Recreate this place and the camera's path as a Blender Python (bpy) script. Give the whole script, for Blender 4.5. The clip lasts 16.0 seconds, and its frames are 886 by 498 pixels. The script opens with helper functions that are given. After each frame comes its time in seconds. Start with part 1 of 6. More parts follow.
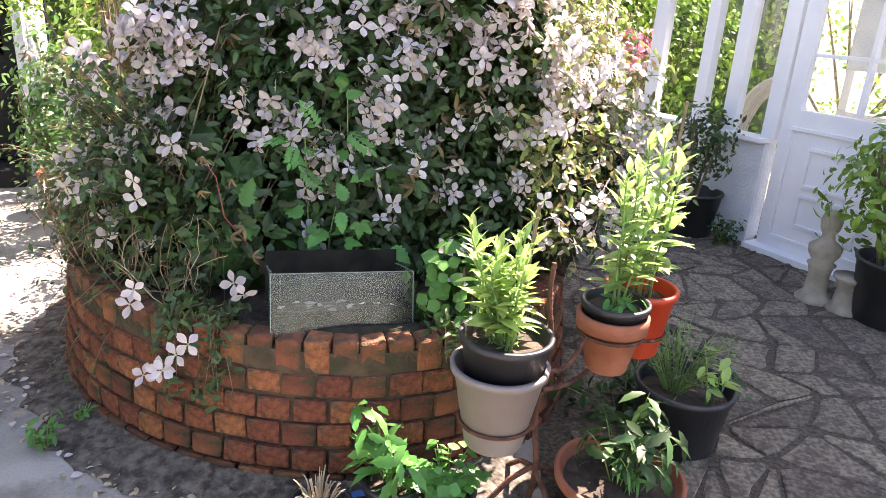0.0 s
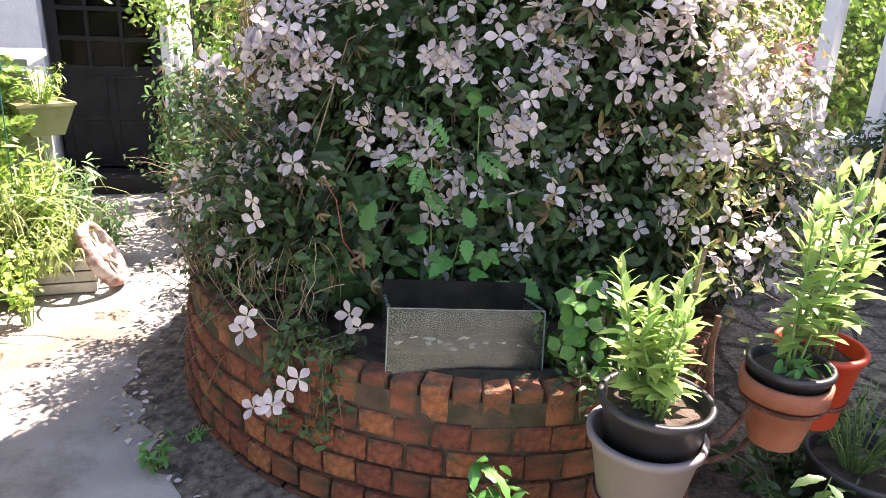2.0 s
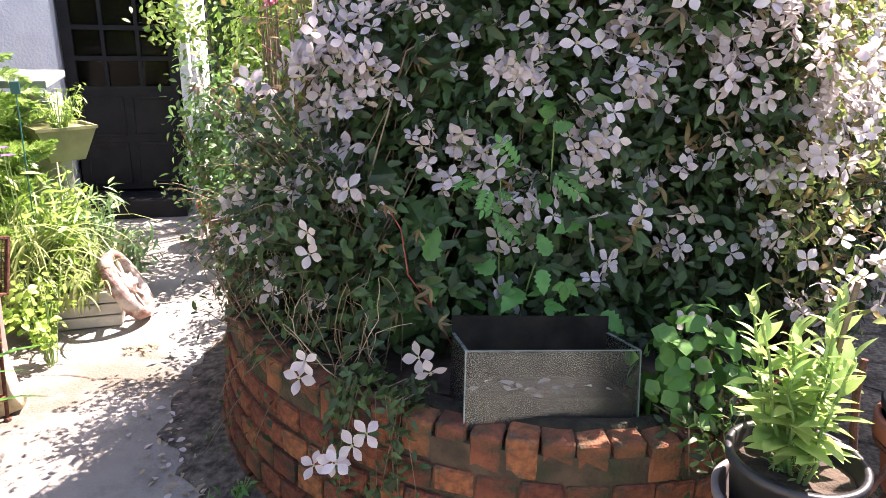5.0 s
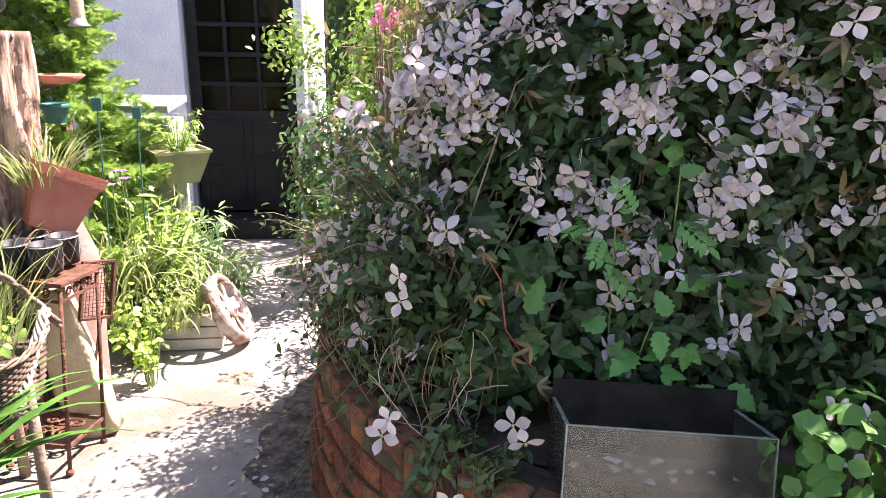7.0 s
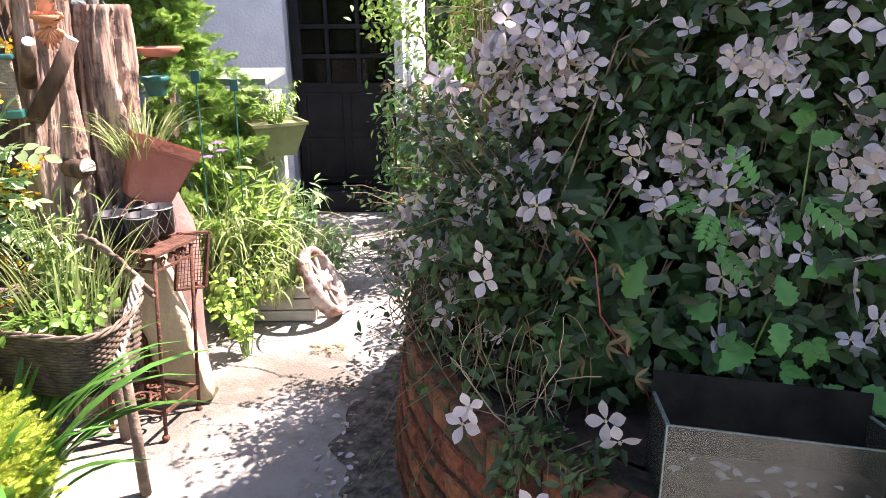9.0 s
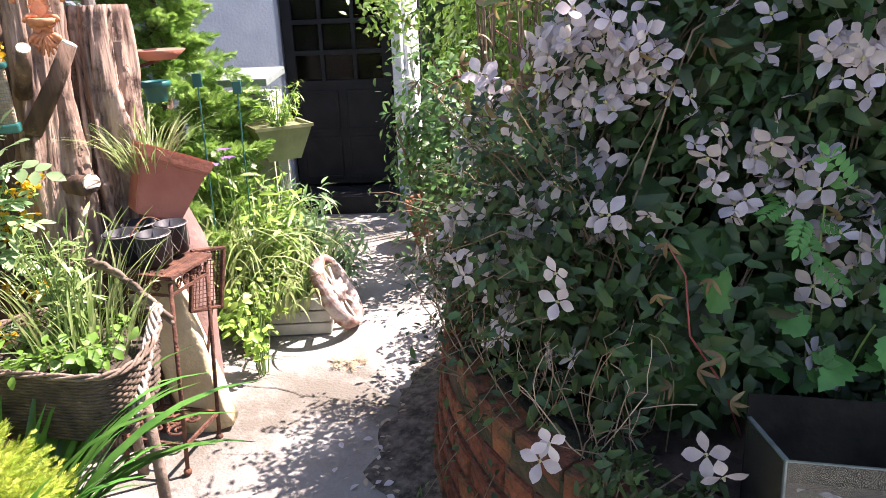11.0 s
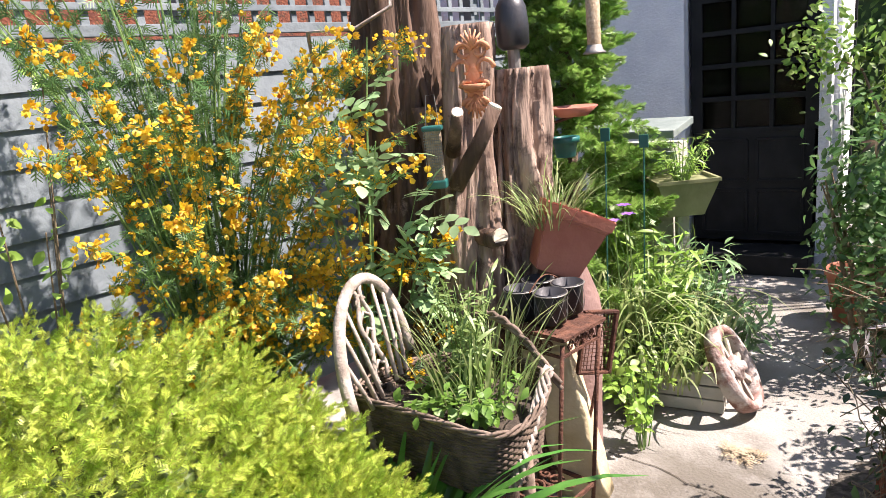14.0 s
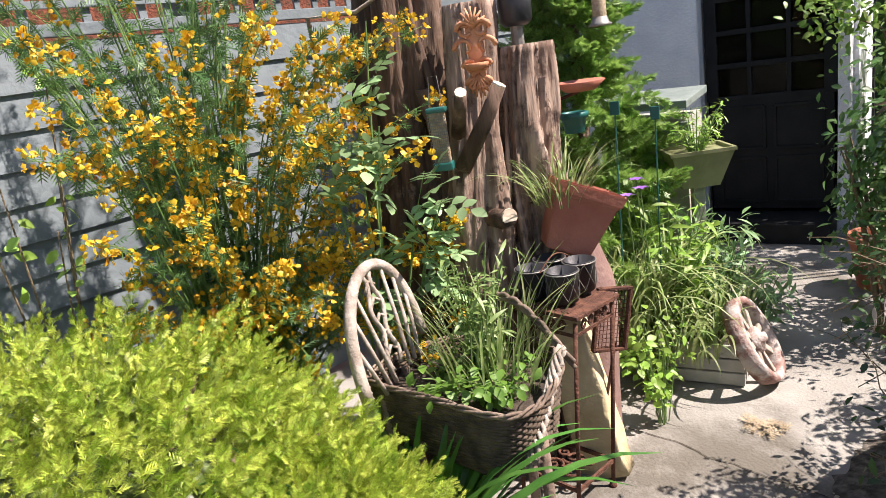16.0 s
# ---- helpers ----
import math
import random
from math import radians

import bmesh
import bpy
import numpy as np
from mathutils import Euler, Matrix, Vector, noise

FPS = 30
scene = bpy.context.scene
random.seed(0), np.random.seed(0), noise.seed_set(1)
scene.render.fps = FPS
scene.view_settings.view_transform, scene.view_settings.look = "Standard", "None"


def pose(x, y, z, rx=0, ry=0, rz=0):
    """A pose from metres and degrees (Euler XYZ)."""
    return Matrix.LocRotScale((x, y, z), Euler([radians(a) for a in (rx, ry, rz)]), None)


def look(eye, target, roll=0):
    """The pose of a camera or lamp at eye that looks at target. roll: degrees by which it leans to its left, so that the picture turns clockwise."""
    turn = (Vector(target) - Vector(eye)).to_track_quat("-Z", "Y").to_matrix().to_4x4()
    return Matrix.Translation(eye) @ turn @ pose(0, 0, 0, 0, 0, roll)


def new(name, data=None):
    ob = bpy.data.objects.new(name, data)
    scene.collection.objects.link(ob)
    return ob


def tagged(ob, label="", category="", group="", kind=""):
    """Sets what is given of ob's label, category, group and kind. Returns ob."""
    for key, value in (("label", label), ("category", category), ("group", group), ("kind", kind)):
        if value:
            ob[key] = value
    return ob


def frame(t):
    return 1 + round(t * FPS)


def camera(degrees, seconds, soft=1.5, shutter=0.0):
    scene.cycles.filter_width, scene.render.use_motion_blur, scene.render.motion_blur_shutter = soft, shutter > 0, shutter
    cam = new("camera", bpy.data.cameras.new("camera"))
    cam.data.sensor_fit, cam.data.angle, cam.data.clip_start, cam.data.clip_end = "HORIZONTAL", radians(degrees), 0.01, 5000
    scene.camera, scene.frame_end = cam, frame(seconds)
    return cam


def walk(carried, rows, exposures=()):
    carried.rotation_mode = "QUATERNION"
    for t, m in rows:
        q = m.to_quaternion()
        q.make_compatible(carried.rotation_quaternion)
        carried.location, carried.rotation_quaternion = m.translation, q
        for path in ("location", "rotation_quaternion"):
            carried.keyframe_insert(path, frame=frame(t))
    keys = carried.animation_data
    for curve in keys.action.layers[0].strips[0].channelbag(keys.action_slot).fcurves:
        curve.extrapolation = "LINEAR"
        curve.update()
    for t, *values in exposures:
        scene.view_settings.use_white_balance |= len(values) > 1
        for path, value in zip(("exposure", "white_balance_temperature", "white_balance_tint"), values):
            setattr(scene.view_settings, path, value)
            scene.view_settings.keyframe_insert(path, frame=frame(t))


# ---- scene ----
cam = camera(64.9, 16.0, soft=0.4)
PATH = [
    (0, (0.478, -0.157, 1.356), (0.454, 1.728, 0.69), 3.6),
    (0.5, (0.444, -0.135, 1.341), (0.342, 1.741, 0.656), 3.9),
    (1, (0.428, -0.079, 1.332), (0.21, 1.791, 0.656), 3.7),
    (1.5, (0.433, -0.009, 1.338), (0.169, 1.861, 0.68), 3.3),
    (1.9, (0.418, 0.052, 1.348), (0.085, 1.91, 0.687), 3.2),
    (2, (0.421, 0.066, 1.349), (0.059, 1.918, 0.688), 2.6),
    (2.5, (0.401, 0.114, 1.352), (-0.054, 1.95, 0.702), 3.5),
    (3, (0.409, 0.125, 1.339), (-0.126, 1.938, 0.683), 3.3),
    (3.5, (0.381, 0.163, 1.334), (-0.118, 1.967, 0.629), 3.5),
    (3.7, (0.36, 0.183, 1.348), (-0.129, 1.994, 0.654), 2.5),
    (5.8, (0.172, 0.272, 1.294), (-0.195, 2.14, 0.68), 1.6),
    (6, (0.177, 0.298, 1.288), (-0.244, 2.154, 0.674), 1.3),
    (6.1, (0.169, 0.319, 1.291), (-0.296, 2.169, 0.691), -0.0),
    (6.5, (0.171, 0.36, 1.314), (-0.397, 2.187, 0.733), 1.9),
    (7, (0.182, 0.403, 1.334), (-0.505, 2.193, 0.764), 1.2),
    (7.5, (0.18, 0.441, 1.333), (-0.644, 2.164, 0.739), 0.1),
    (8, (0.185, 0.456, 1.328), (-0.7, 2.145, 0.722), 0.5),
    (8.5, (0.183, 0.494, 1.317), (-0.745, 2.16, 0.715), -0.8),
    (9, (0.166, 0.522, 1.304), (-0.775, 2.166, 0.661), -0.6),
    (9.2, (0.148, 0.523, 1.304), (-0.795, 2.155, 0.636), -0.7),
    (11.3, (-0.082, 0.608, 1.313), (-0.972, 2.272, 0.649), -2.2),
    (11.5, (-0.1, 0.626, 1.317), (-1.033, 2.273, 0.672), -1.7),
    (12, (-0.124, 0.649, 1.323), (-1.209, 2.224, 0.736), -3.1),
    (12.5, (-0.162, 0.698, 1.348), (-1.44, 2.119, 0.758), -2.0),
    (13, (-0.194, 0.695, 1.343), (-1.668, 1.93, 0.793), -2.5),
    (13.5, (-0.217, 0.672, 1.329), (-1.804, 1.768, 0.799), -3.0),
    (14, (-0.198, 0.663, 1.343), (-1.874, 1.642, 0.859), -5.8),
    (14.5, (-0.206, 0.686, 1.361), (-1.934, 1.556, 0.854), -6.6),
    (15, (-0.22, 0.673, 1.342), (-1.93, 1.551, 0.791), -7.5),
    (15.5, (-0.215, 0.678, 1.341), (-1.907, 1.595, 0.795), -6.9),
    (16, (-0.191, 0.699, 1.342), (-1.889, 1.613, 0.812), -8.6),
]
walk(cam, [(t, look(eye, target, roll)) for t, eye, target, roll in PATH], exposures=[(0, 2.92, 7400, 30), (3.5, 2.5, 7100, 32), (6.5, 2.5, 7050, 34), (9, 2.2, 6800, 32), (12.5, 1.9, 6600, 28), (16, 1.2, 6700, 22)])

# ---- world and sun ----
SUN_WAY = Vector((0.56, 0.70, 1.20)).normalized()
world = bpy.data.worlds.new("world")
scene.world = world
world.use_nodes = True
sky = world.node_tree.nodes.new("ShaderNodeTexSky")
sky.sky_type, sky.sun_disc = "NISHITA", False
sky.sun_elevation = math.asin(SUN_WAY.z)
sky.sun_rotation = math.atan2(SUN_WAY.x, SUN_WAY.y)
world.node_tree.links.new(sky.outputs[0], world.node_tree.nodes["Background"].inputs[0])
world.node_tree.nodes["Background"].inputs[1].default_value = 0.084
sun = new("sun", bpy.data.lights.new("sun", "SUN"))
sun.data.energy, sun.data.angle, sun.data.color = 4.7, radians(0.55), (1.0, 0.95, 0.86)
sun.matrix_world = look(SUN_WAY * 20, (0, 0, 0))


# ---- materials ----
def material(name, c1, c2, scale=8.0, rough=0.7, metal=0.0, bump=0.2, fine=60.0, translucent=0.0, vary=0.0, island=False, stretch=1.0, c3=None, c3_at=0.6, spec=0.5):
    """Two colours mixed by noise, a finer grain in bump, spots of a third colour, and a piece-by-piece shift of brightness."""
    m = bpy.data.materials.new(name)
    m.use_nodes = True
    n, l = m.node_tree.nodes, m.node_tree.links
    b = n["Principled BSDF"]
    co = n.new("ShaderNodeTexCoord")
    tex = n.new("ShaderNodeTexNoise")
    tex.inputs["Scale"].default_value, tex.inputs["Detail"].default_value = scale, 5
    flow = n.new("ShaderNodeMapping")
    flow.inputs["Scale"].default_value = (1, 1, stretch)
    l.new(co.outputs["Object"], flow.inputs[0])
    l.new(flow.outputs[0], tex.inputs["Vector"])
    ramp = n.new("ShaderNodeValToRGB")
    ramp.color_ramp.elements[0].position, ramp.color_ramp.elements[1].position = 0.36, 0.64
    ramp.color_ramp.elements[0].color, ramp.color_ramp.elements[1].color = (*c1, 1), (*c2, 1)
    l.new(tex.outputs["Fac"], ramp.inputs[0])
    out = ramp.outputs[0]
    if c3:
        t3 = n.new("ShaderNodeTexNoise")
        t3.inputs["Scale"].default_value, t3.inputs["Detail"].default_value, t3.inputs["Roughness"].default_value = scale * 0.45, 8, 0.7
        off = n.new("ShaderNodeMapping")
        off.inputs["Location"].default_value = (3.1, 7.7, 1.3)
        l.new(co.outputs["Object"], off.inputs[0])
        l.new(off.outputs[0], t3.inputs["Vector"])
        r3 = n.new("ShaderNodeMapRange")
        r3.inputs[1].default_value, r3.inputs[2].default_value = c3_at - 0.05, c3_at + 0.07
        l.new(t3.outputs["Fac"], r3.inputs[0])
        mix = n.new("ShaderNodeMix")
        mix.data_type = "RGBA"
        l.new(r3.outputs[0], mix.inputs[0])
        l.new(out, mix.inputs[6])
        mix.inputs[7].default_value = (*c3, 1)
        out = mix.outputs[2]
    if vary:
        src = n.new("ShaderNodeNewGeometry").outputs["Random Per Island"] if island else n.new("ShaderNodeObjectInfo").outputs["Random"]
        mr = n.new("ShaderNodeMapRange")
        mr.inputs[3].default_value, mr.inputs[4].default_value = 1 - vary, 1 + vary
        l.new(src, mr.inputs[0])
        hsv = n.new("ShaderNodeHueSaturation")
        l.new(out, hsv.inputs["Color"])
        l.new(mr.outputs[0], hsv.inputs["Value"])
        hue = n.new("ShaderNodeMapRange")
        hue.inputs[3].default_value, hue.inputs[4].default_value = 0.5 - 0.03 * vary, 0.5 + 0.03 * vary
        l.new(src, hue.inputs[0])
        l.new(hue.outputs[0], hsv.inputs["Hue"])
        out = hsv.outputs[0]
    l.new(out, b.inputs["Base Color"])
    b.inputs["Roughness"].default_value, b.inputs["Metallic"].default_value = rough, metal
    b.inputs["Specular IOR Level"].default_value = spec
    if bump:
        t2 = n.new("ShaderNodeTexNoise")
        t2.inputs["Scale"].default_value, t2.inputs["Detail"].default_value = fine, 6
        l.new(flow.outputs[0], t2.inputs["Vector"])
        bp = n.new("ShaderNodeBump")
        bp.inputs["Strength"].default_value, bp.inputs["Distance"].default_value = bump, 0.01
        l.new(t2.outputs["Fac"], bp.inputs["Height"])
        l.new(bp.outputs[0], b.inputs["Normal"])
    if translucent:
        tr = n.new("ShaderNodeBsdfTranslucent")
        l.new(out, tr.inputs["Color"])
        ms = n.new("ShaderNodeMixShader")
        ms.inputs[0].default_value = translucent
        l.new(b.outputs[0], ms.inputs[1])
        l.new(tr.outputs[0], ms.inputs[2])
        l.new(ms.outputs[0], n["Material Output"].inputs["Surface"])
    return m


def leaf_material(name, c1, c2, island=True, vary=0.35, rough=0.45, tr=0.35):
    return material(name, c1, c2, 14, rough, 0, 0.1, 90, tr, vary, island)


M_CONCRETE = material("concrete", (0.21, 0.198, 0.172), (0.36, 0.348, 0.31), 2.4, 0.9, 0, 0.55, 90, c3=(0.13, 0.118, 0.094), c3_at=0.56)
M_SOIL = material("soil", (0.035, 0.026, 0.018), (0.08, 0.06, 0.042), 18, 0.95, 0, 0.9, 60)
M_SLAB = material("paving_stone", (0.085, 0.068, 0.047), (0.23, 0.19, 0.138), 55, 0.9, 0, 1.0, 38, vary=0.32, c3=(0.075, 0.062, 0.044), c3_at=0.54)
M_DIRT = material("path_dirt", (0.055, 0.047, 0.036), (0.16, 0.14, 0.112), 34, 0.95, 0, 1.0, 55, c3=(0.03, 0.026, 0.018), c3_at=0.55)
M_GROUT = material("paving_joint", (0.035, 0.029, 0.020), (0.10, 0.082, 0.058), 70, 0.95, 0, 0.7, 60)
M_BRICK = material("brick", (0.12, 0.036, 0.017), (0.25, 0.080, 0.034), 48, 0.92, 0, 1.0, 65, vary=0.33, c3=(0.06, 0.045, 0.028), c3_at=0.58)
M_BRICK_MOSS = material("mossy_brick", (0.13, 0.042, 0.019), (0.22, 0.072, 0.033), 16, 0.9, 0, 0.8, 90, vary=0.3, c3=(0.035, 0.04, 0.018), c3_at=0.52)
M_MORTAR = material("mortar", (0.045, 0.032, 0.018), (0.095, 0.062, 0.036), 14, 0.95, 0, 0.8, 80, c3=(0.03, 0.035, 0.015), c3_at=0.55)
M_MOSS = material("moss", (0.012, 0.012, 0.006), (0.03, 0.028, 0.013), 30, 0.95, 0, 1.0, 120)
M_LEAF = leaf_material("clematis_leaf", (0.032, 0.070, 0.022), (0.065, 0.125, 0.038), vary=0.5)
M_LEAF_P = leaf_material("clematis_leaf_single", (0.035, 0.085, 0.028), (0.065, 0.15, 0.045), island=False)
M_BRIGHT = leaf_material("bramble_leaf", (0.07, 0.24, 0.05), (0.13, 0.36, 0.08), island=False, vary=0.25)
M_LIME = leaf_material("lily_leaf", (0.26, 0.42, 0.11), (0.40, 0.56, 0.20), island=False, vary=0.25, rough=0.35, tr=0.45)
M_FRESH = leaf_material("clematis_new_leaf", (0.16, 0.24, 0.06), (0.34, 0.42, 0.14), vary=0.4, tr=0.45)
M_BRONZE = leaf_material("young_shoot", (0.14, 0.095, 0.05), (0.25, 0.20, 0.075), island=False, vary=0.3)
M_PETAL = material("petal", (0.54, 0.48, 0.49), (0.70, 0.65, 0.63), 25, 0.55, 0, 0.15, 60, 0.35, 0.2)
M_YELLOW_EYE = material("stamens", (0.45, 0.42, 0.18), (0.6, 0.57, 0.3), 60, 0.7, 0, 0.4, 200)
M_STEM_G = material("green_stem", (0.10, 0.20, 0.05), (0.18, 0.28, 0.08), 20, 0.6, 0, 0.2, 80)
M_TWIG = material("twig", (0.12, 0.085, 0.05), (0.24, 0.18, 0.11), 25, 0.85, 0, 0.5, 90)
M_RED_STEM = material("red_stem", (0.18, 0.03, 0.035), (0.28, 0.06, 0.05), 25, 0.5, 0, 0.2, 90)
M_GREYPOT = material("grey_plastic", (0.17, 0.15, 0.143), (0.215, 0.19, 0.18), 6, 0.5, 0, 0.08, 120)
M_BLACKPOT = material("black_plastic", (0.018, 0.019, 0.022), (0.035, 0.036, 0.04), 8, 0.42, 0, 0.1, 100)
M_TERRA = material("terracotta", (0.25, 0.082, 0.044), (0.36, 0.13, 0.07), 9, 0.8, 0, 0.3, 90, c3=(0.5, 0.33, 0.25), c3_at=0.64)
M_REDPOT = material("orange_red_plastic", (0.50, 0.045, 0.016), (0.58, 0.07, 0.026), 7, 0.45, 0, 0.06, 100)
M_RUST = material("rusty_iron", (0.075, 0.032, 0.02), (0.17, 0.075, 0.045), 30, 0.85, 0.3, 0.7, 140)
M_WHITE = material("white_upvc", (0.76, 0.77, 0.79), (0.82, 0.83, 0.84), 4, 0.35, 0, 0.03, 60)
M_RENDER = material("white_render", (0.66, 0.68, 0.72), (0.76, 0.78, 0.80), 6, 0.9, 0, 1.0, 55)
M_BLUE = material("blue_plastic", (0.03, 0.12, 0.35), (0.05, 0.16, 0.42), 10, 0.5, 0, 0.1, 80)
M_STRAW = material("dead_stems", (0.30, 0.23, 0.14), (0.46, 0.38, 0.26), 25, 0.9, 0, 0.4, 90)
M_SLATE = material("dark_panel", (0.012, 0.011, 0.009), (0.028, 0.025, 0.020), 10, 0.95, 0, 0.4, 60, spec=0.1)


def glass(name, dust=0.0, tint=(0.9, 0.95, 0.93)):
    m = bpy.data.materials.new(name)
    m.use_nodes = True
    n, l = m.node_tree.nodes, m.node_tree.links
    b = n["Principled BSDF"]
    b.inputs["Base Color"].default_value = (*tint, 1)
    b.inputs["Roughness"].default_value, b.inputs["Transmission Weight"].default_value, b.inputs["IOR"].default_value = 0.02, 1.0, 1.45
    if dust:
        d = n.new("ShaderNodeBsdfDiffuse")
        d.inputs["Color"].default_value = (0.36, 0.34, 0.28, 1)
        tex = n.new("ShaderNodeTexNoise")
        tex.inputs["Scale"].default_value, tex.inputs["Detail"].default_value, tex.inputs["Distortion"].default_value = 7, 4, 0.8
        mr = n.new("ShaderNodeMapRange")
        mr.inputs[1].default_value, mr.inputs[2].default_value, mr.inputs[3].default_value, mr.inputs[4].default_value = 0.35, 0.7, dust * 0.35, dust * 1.3
        l.new(tex.outputs["Fac"], mr.inputs[0])
        ms = n.new("ShaderNodeMixShader")
        l.new(mr.outputs[0], ms.inputs[0])
        l.new(b.outputs[0], ms.inputs[1])
        l.new(d.outputs[0], ms.inputs[2])
        l.new(ms.outputs[0], n["Material Output"].inputs["Surface"])
    return m


M_GLASS = glass("window_glass")
# Dark tint and low IOR stand in for the unlit room; dust is slight.
M_DIMMED_GLASS = glass("dimmed_glass", 0.02, (0.12, 0.13, 0.12))
M_DIMMED_GLASS.node_tree.nodes["Principled BSDF"].inputs["IOR"].default_value = 1.2
M_EDGE = material("glass_edge", (0.11, 0.15, 0.135), (0.17, 0.22, 0.20), 40, 0.25, 0, 0.1, 60)
M_TANKGLASS = glass("dusty_tank_glass", 0.075, (0.75, 0.82, 0.76))
nt = M_TANKGLASS.node_tree
see = nt.nodes.new("ShaderNodeBsdfTransparent")
see.inputs[0].default_value = (0.80, 0.86, 0.82, 1)
shine = nt.nodes.new("ShaderNodeBsdfGlossy")
shine.inputs["Roughness"].default_value = 0.18
fres = nt.nodes.new("ShaderNodeFresnel")
thin = nt.nodes.new("ShaderNodeMixShader")
nt.links.new(fres.outputs[0], thin.inputs[0])
nt.links.new(see.outputs[0], thin.inputs[1])
nt.links.new(shine.outputs[0], thin.inputs[2])
dusty = [x for x in nt.nodes if x.bl_idname == "ShaderNodeMixShader" and x != thin][0]
nt.links.new(thin.outputs[0], dusty.inputs[1])

# ---- builders ----
RNG = np.random.default_rng(7)


def part(name, bm, mat, parent=None, label="", smooth=False):
    """Links a bmesh as one mesh object under a thing or a part."""
    me = bpy.data.meshes.new(name)
    bm.normal_update()
    bm.to_mesh(me)
    bm.free()
    me.materials.append(mat)
    if smooth:
        me.polygons.foreach_set("use_smooth", [True] * len(me.polygons))
    ob = new(name, me)
    ob.parent = parent
    if label:
        ob["label"] = label
    return ob


def piece(name, me, m, parent):
    """One more object on a shared mesh."""
    ob = new(name, me)
    ob.parent = parent
    ob.matrix_local = m
    return ob


def thing(name, x, y, z, label, category, group="", rz=0, kind=""):
    return_ob = new(name)
    return_ob.matrix_world = pose(x, y, z, 0, 0, rz)
    return tagged(return_ob, label, category, group, kind)


def box(bm, c, size, m=None, bevel=0.0):
    r = bmesh.ops.create_cube(bm, size=1.0, matrix=(m or Matrix()) @ Matrix.Translation(c) @ Matrix.Diagonal((*size, 1)))
    if bevel:
        es = {e for v in r["verts"] for e in v.link_edges}
        bmesh.ops.bevel(bm, geom=list(es), offset=bevel, segments=2, affect="EDGES", profile=0.6)
    return bm


def lathe(bm, profile, seg=32, c=(0, 0, 0), wobble=0.0):
    rings = []
    for r, z in profile:
        rings.append([bm.verts.new((c[0] + (r + wobble * math.sin(3 * a + z * 9)) * math.cos(a), c[1] + r * math.sin(a), c[2] + z)) for a in [2 * math.pi * k / seg for k in range(seg)]])
    for a, b in zip(rings, rings[1:]):
        for k in range(seg):
            bm.faces.new((a[k], a[(k + 1) % seg], b[(k + 1) % seg], b[k]))
    return bm


def tube(bm, pts, r0, r1=None, seg=6, closed=False):
    """A round bar along pts, tapering from r0 to r1."""
    r1 = r0 if r1 is None else r1
    pts = [Vector(p) for p in pts]
    n = len(pts)
    rings = []
    up = Vector((0.13, 0.21, 0.97))
    for i, p in enumerate(pts):
        a, b = (pts[i - 1], pts[(i + 1) % n]) if closed else (pts[max(i - 1, 0)], pts[min(i + 1, n - 1)])
        d = (b - a).normalized()
        x = d.cross(up)
        if x.length < 0.1:
            x = d.cross(Vector((1, 0, 0)))
        x.normalize()
        y = d.cross(x)
        r = r0 + (r1 - r0) * i / max(n - 1, 1)
        rings.append([bm.verts.new(p + (x * math.cos(t) + y * math.sin(t)) * r) for t in [2 * math.pi * k / seg for k in range(seg)]])
    for a, b in zip(rings, rings[1:] + ([rings[0]] if closed else [])):
        for k in range(seg):
            bm.faces.new((a[k], a[(k + 1) % seg], b[(k + 1) % seg], b[k]))
    if not closed:
        bm.faces.new(rings[0][::-1])
        bm.faces.new(rings[-1])
    return bm


def arc_pts(a, b, sag, n=6):
    a, b = Vector(a), Vector(b)
    return [a.lerp(b, i / n) + Vector((0, 0, sag * math.sin(math.pi * i / n))) for i in range(n + 1)]


def leaf_shape(length, width, bend=0.25, fold=0.15, teeth=0.0, wide_at=0.45, n=5):
    """Vertices and faces of one leaf along +y, normal +z."""
    v, f = [], []
    for i in range(n + 1):
        t = i / n
        w = width * 0.5 * (math.sin(math.pi * min(1, t ** (math.log(0.5) / math.log(wide_at)))) ** 0.8 if 0 < t < 1 else 0.04)
        w *= 1 + teeth * (1 if i % 2 else -1)
        z = -bend * length * t * t
        v += [(-w, t * length, z + fold * w), (0, t * length, z), (w, t * length, z + fold * w)]
    for i in range(n):
        a = 3 * i
        f += [(a, a + 1, a + 4, a + 3), (a + 1, a + 2, a + 5, a + 4)]
    return v, f


def shape_mesh(name, shapes, mat, smooth=True):
    """A mesh from (vertices, faces, matrix) pieces."""
    V, F = [], []
    for v, f, m in shapes:
        o = len(V)
        V += [tuple(m @ Vector(p)) for p in v]
        F += [tuple(i + o for i in q) for q in f]
    me = bpy.data.meshes.new(name)
    me.from_pydata(V, [], F)
    for mt in mat if isinstance(mat, list) else [mat]:
        me.materials.append(mt)
    if smooth:
        me.polygons.foreach_set("use_smooth", [True] * len(me.polygons))
    return me


def facing(p, normal, spin, size=1.0, droop=0.0):
    """The pose of a leaf or flower at p whose face looks along normal."""
    n = Vector(normal).normalized()
    q = n.to_track_quat("Z", "Y").to_matrix().to_4x4()
    return Matrix.Translation(p) @ q @ pose(0, 0, 0, 0, 0, spin) @ pose(0, 0, 0, droop, 0, 0) @ Matrix.Diagonal((size, size, size, 1))


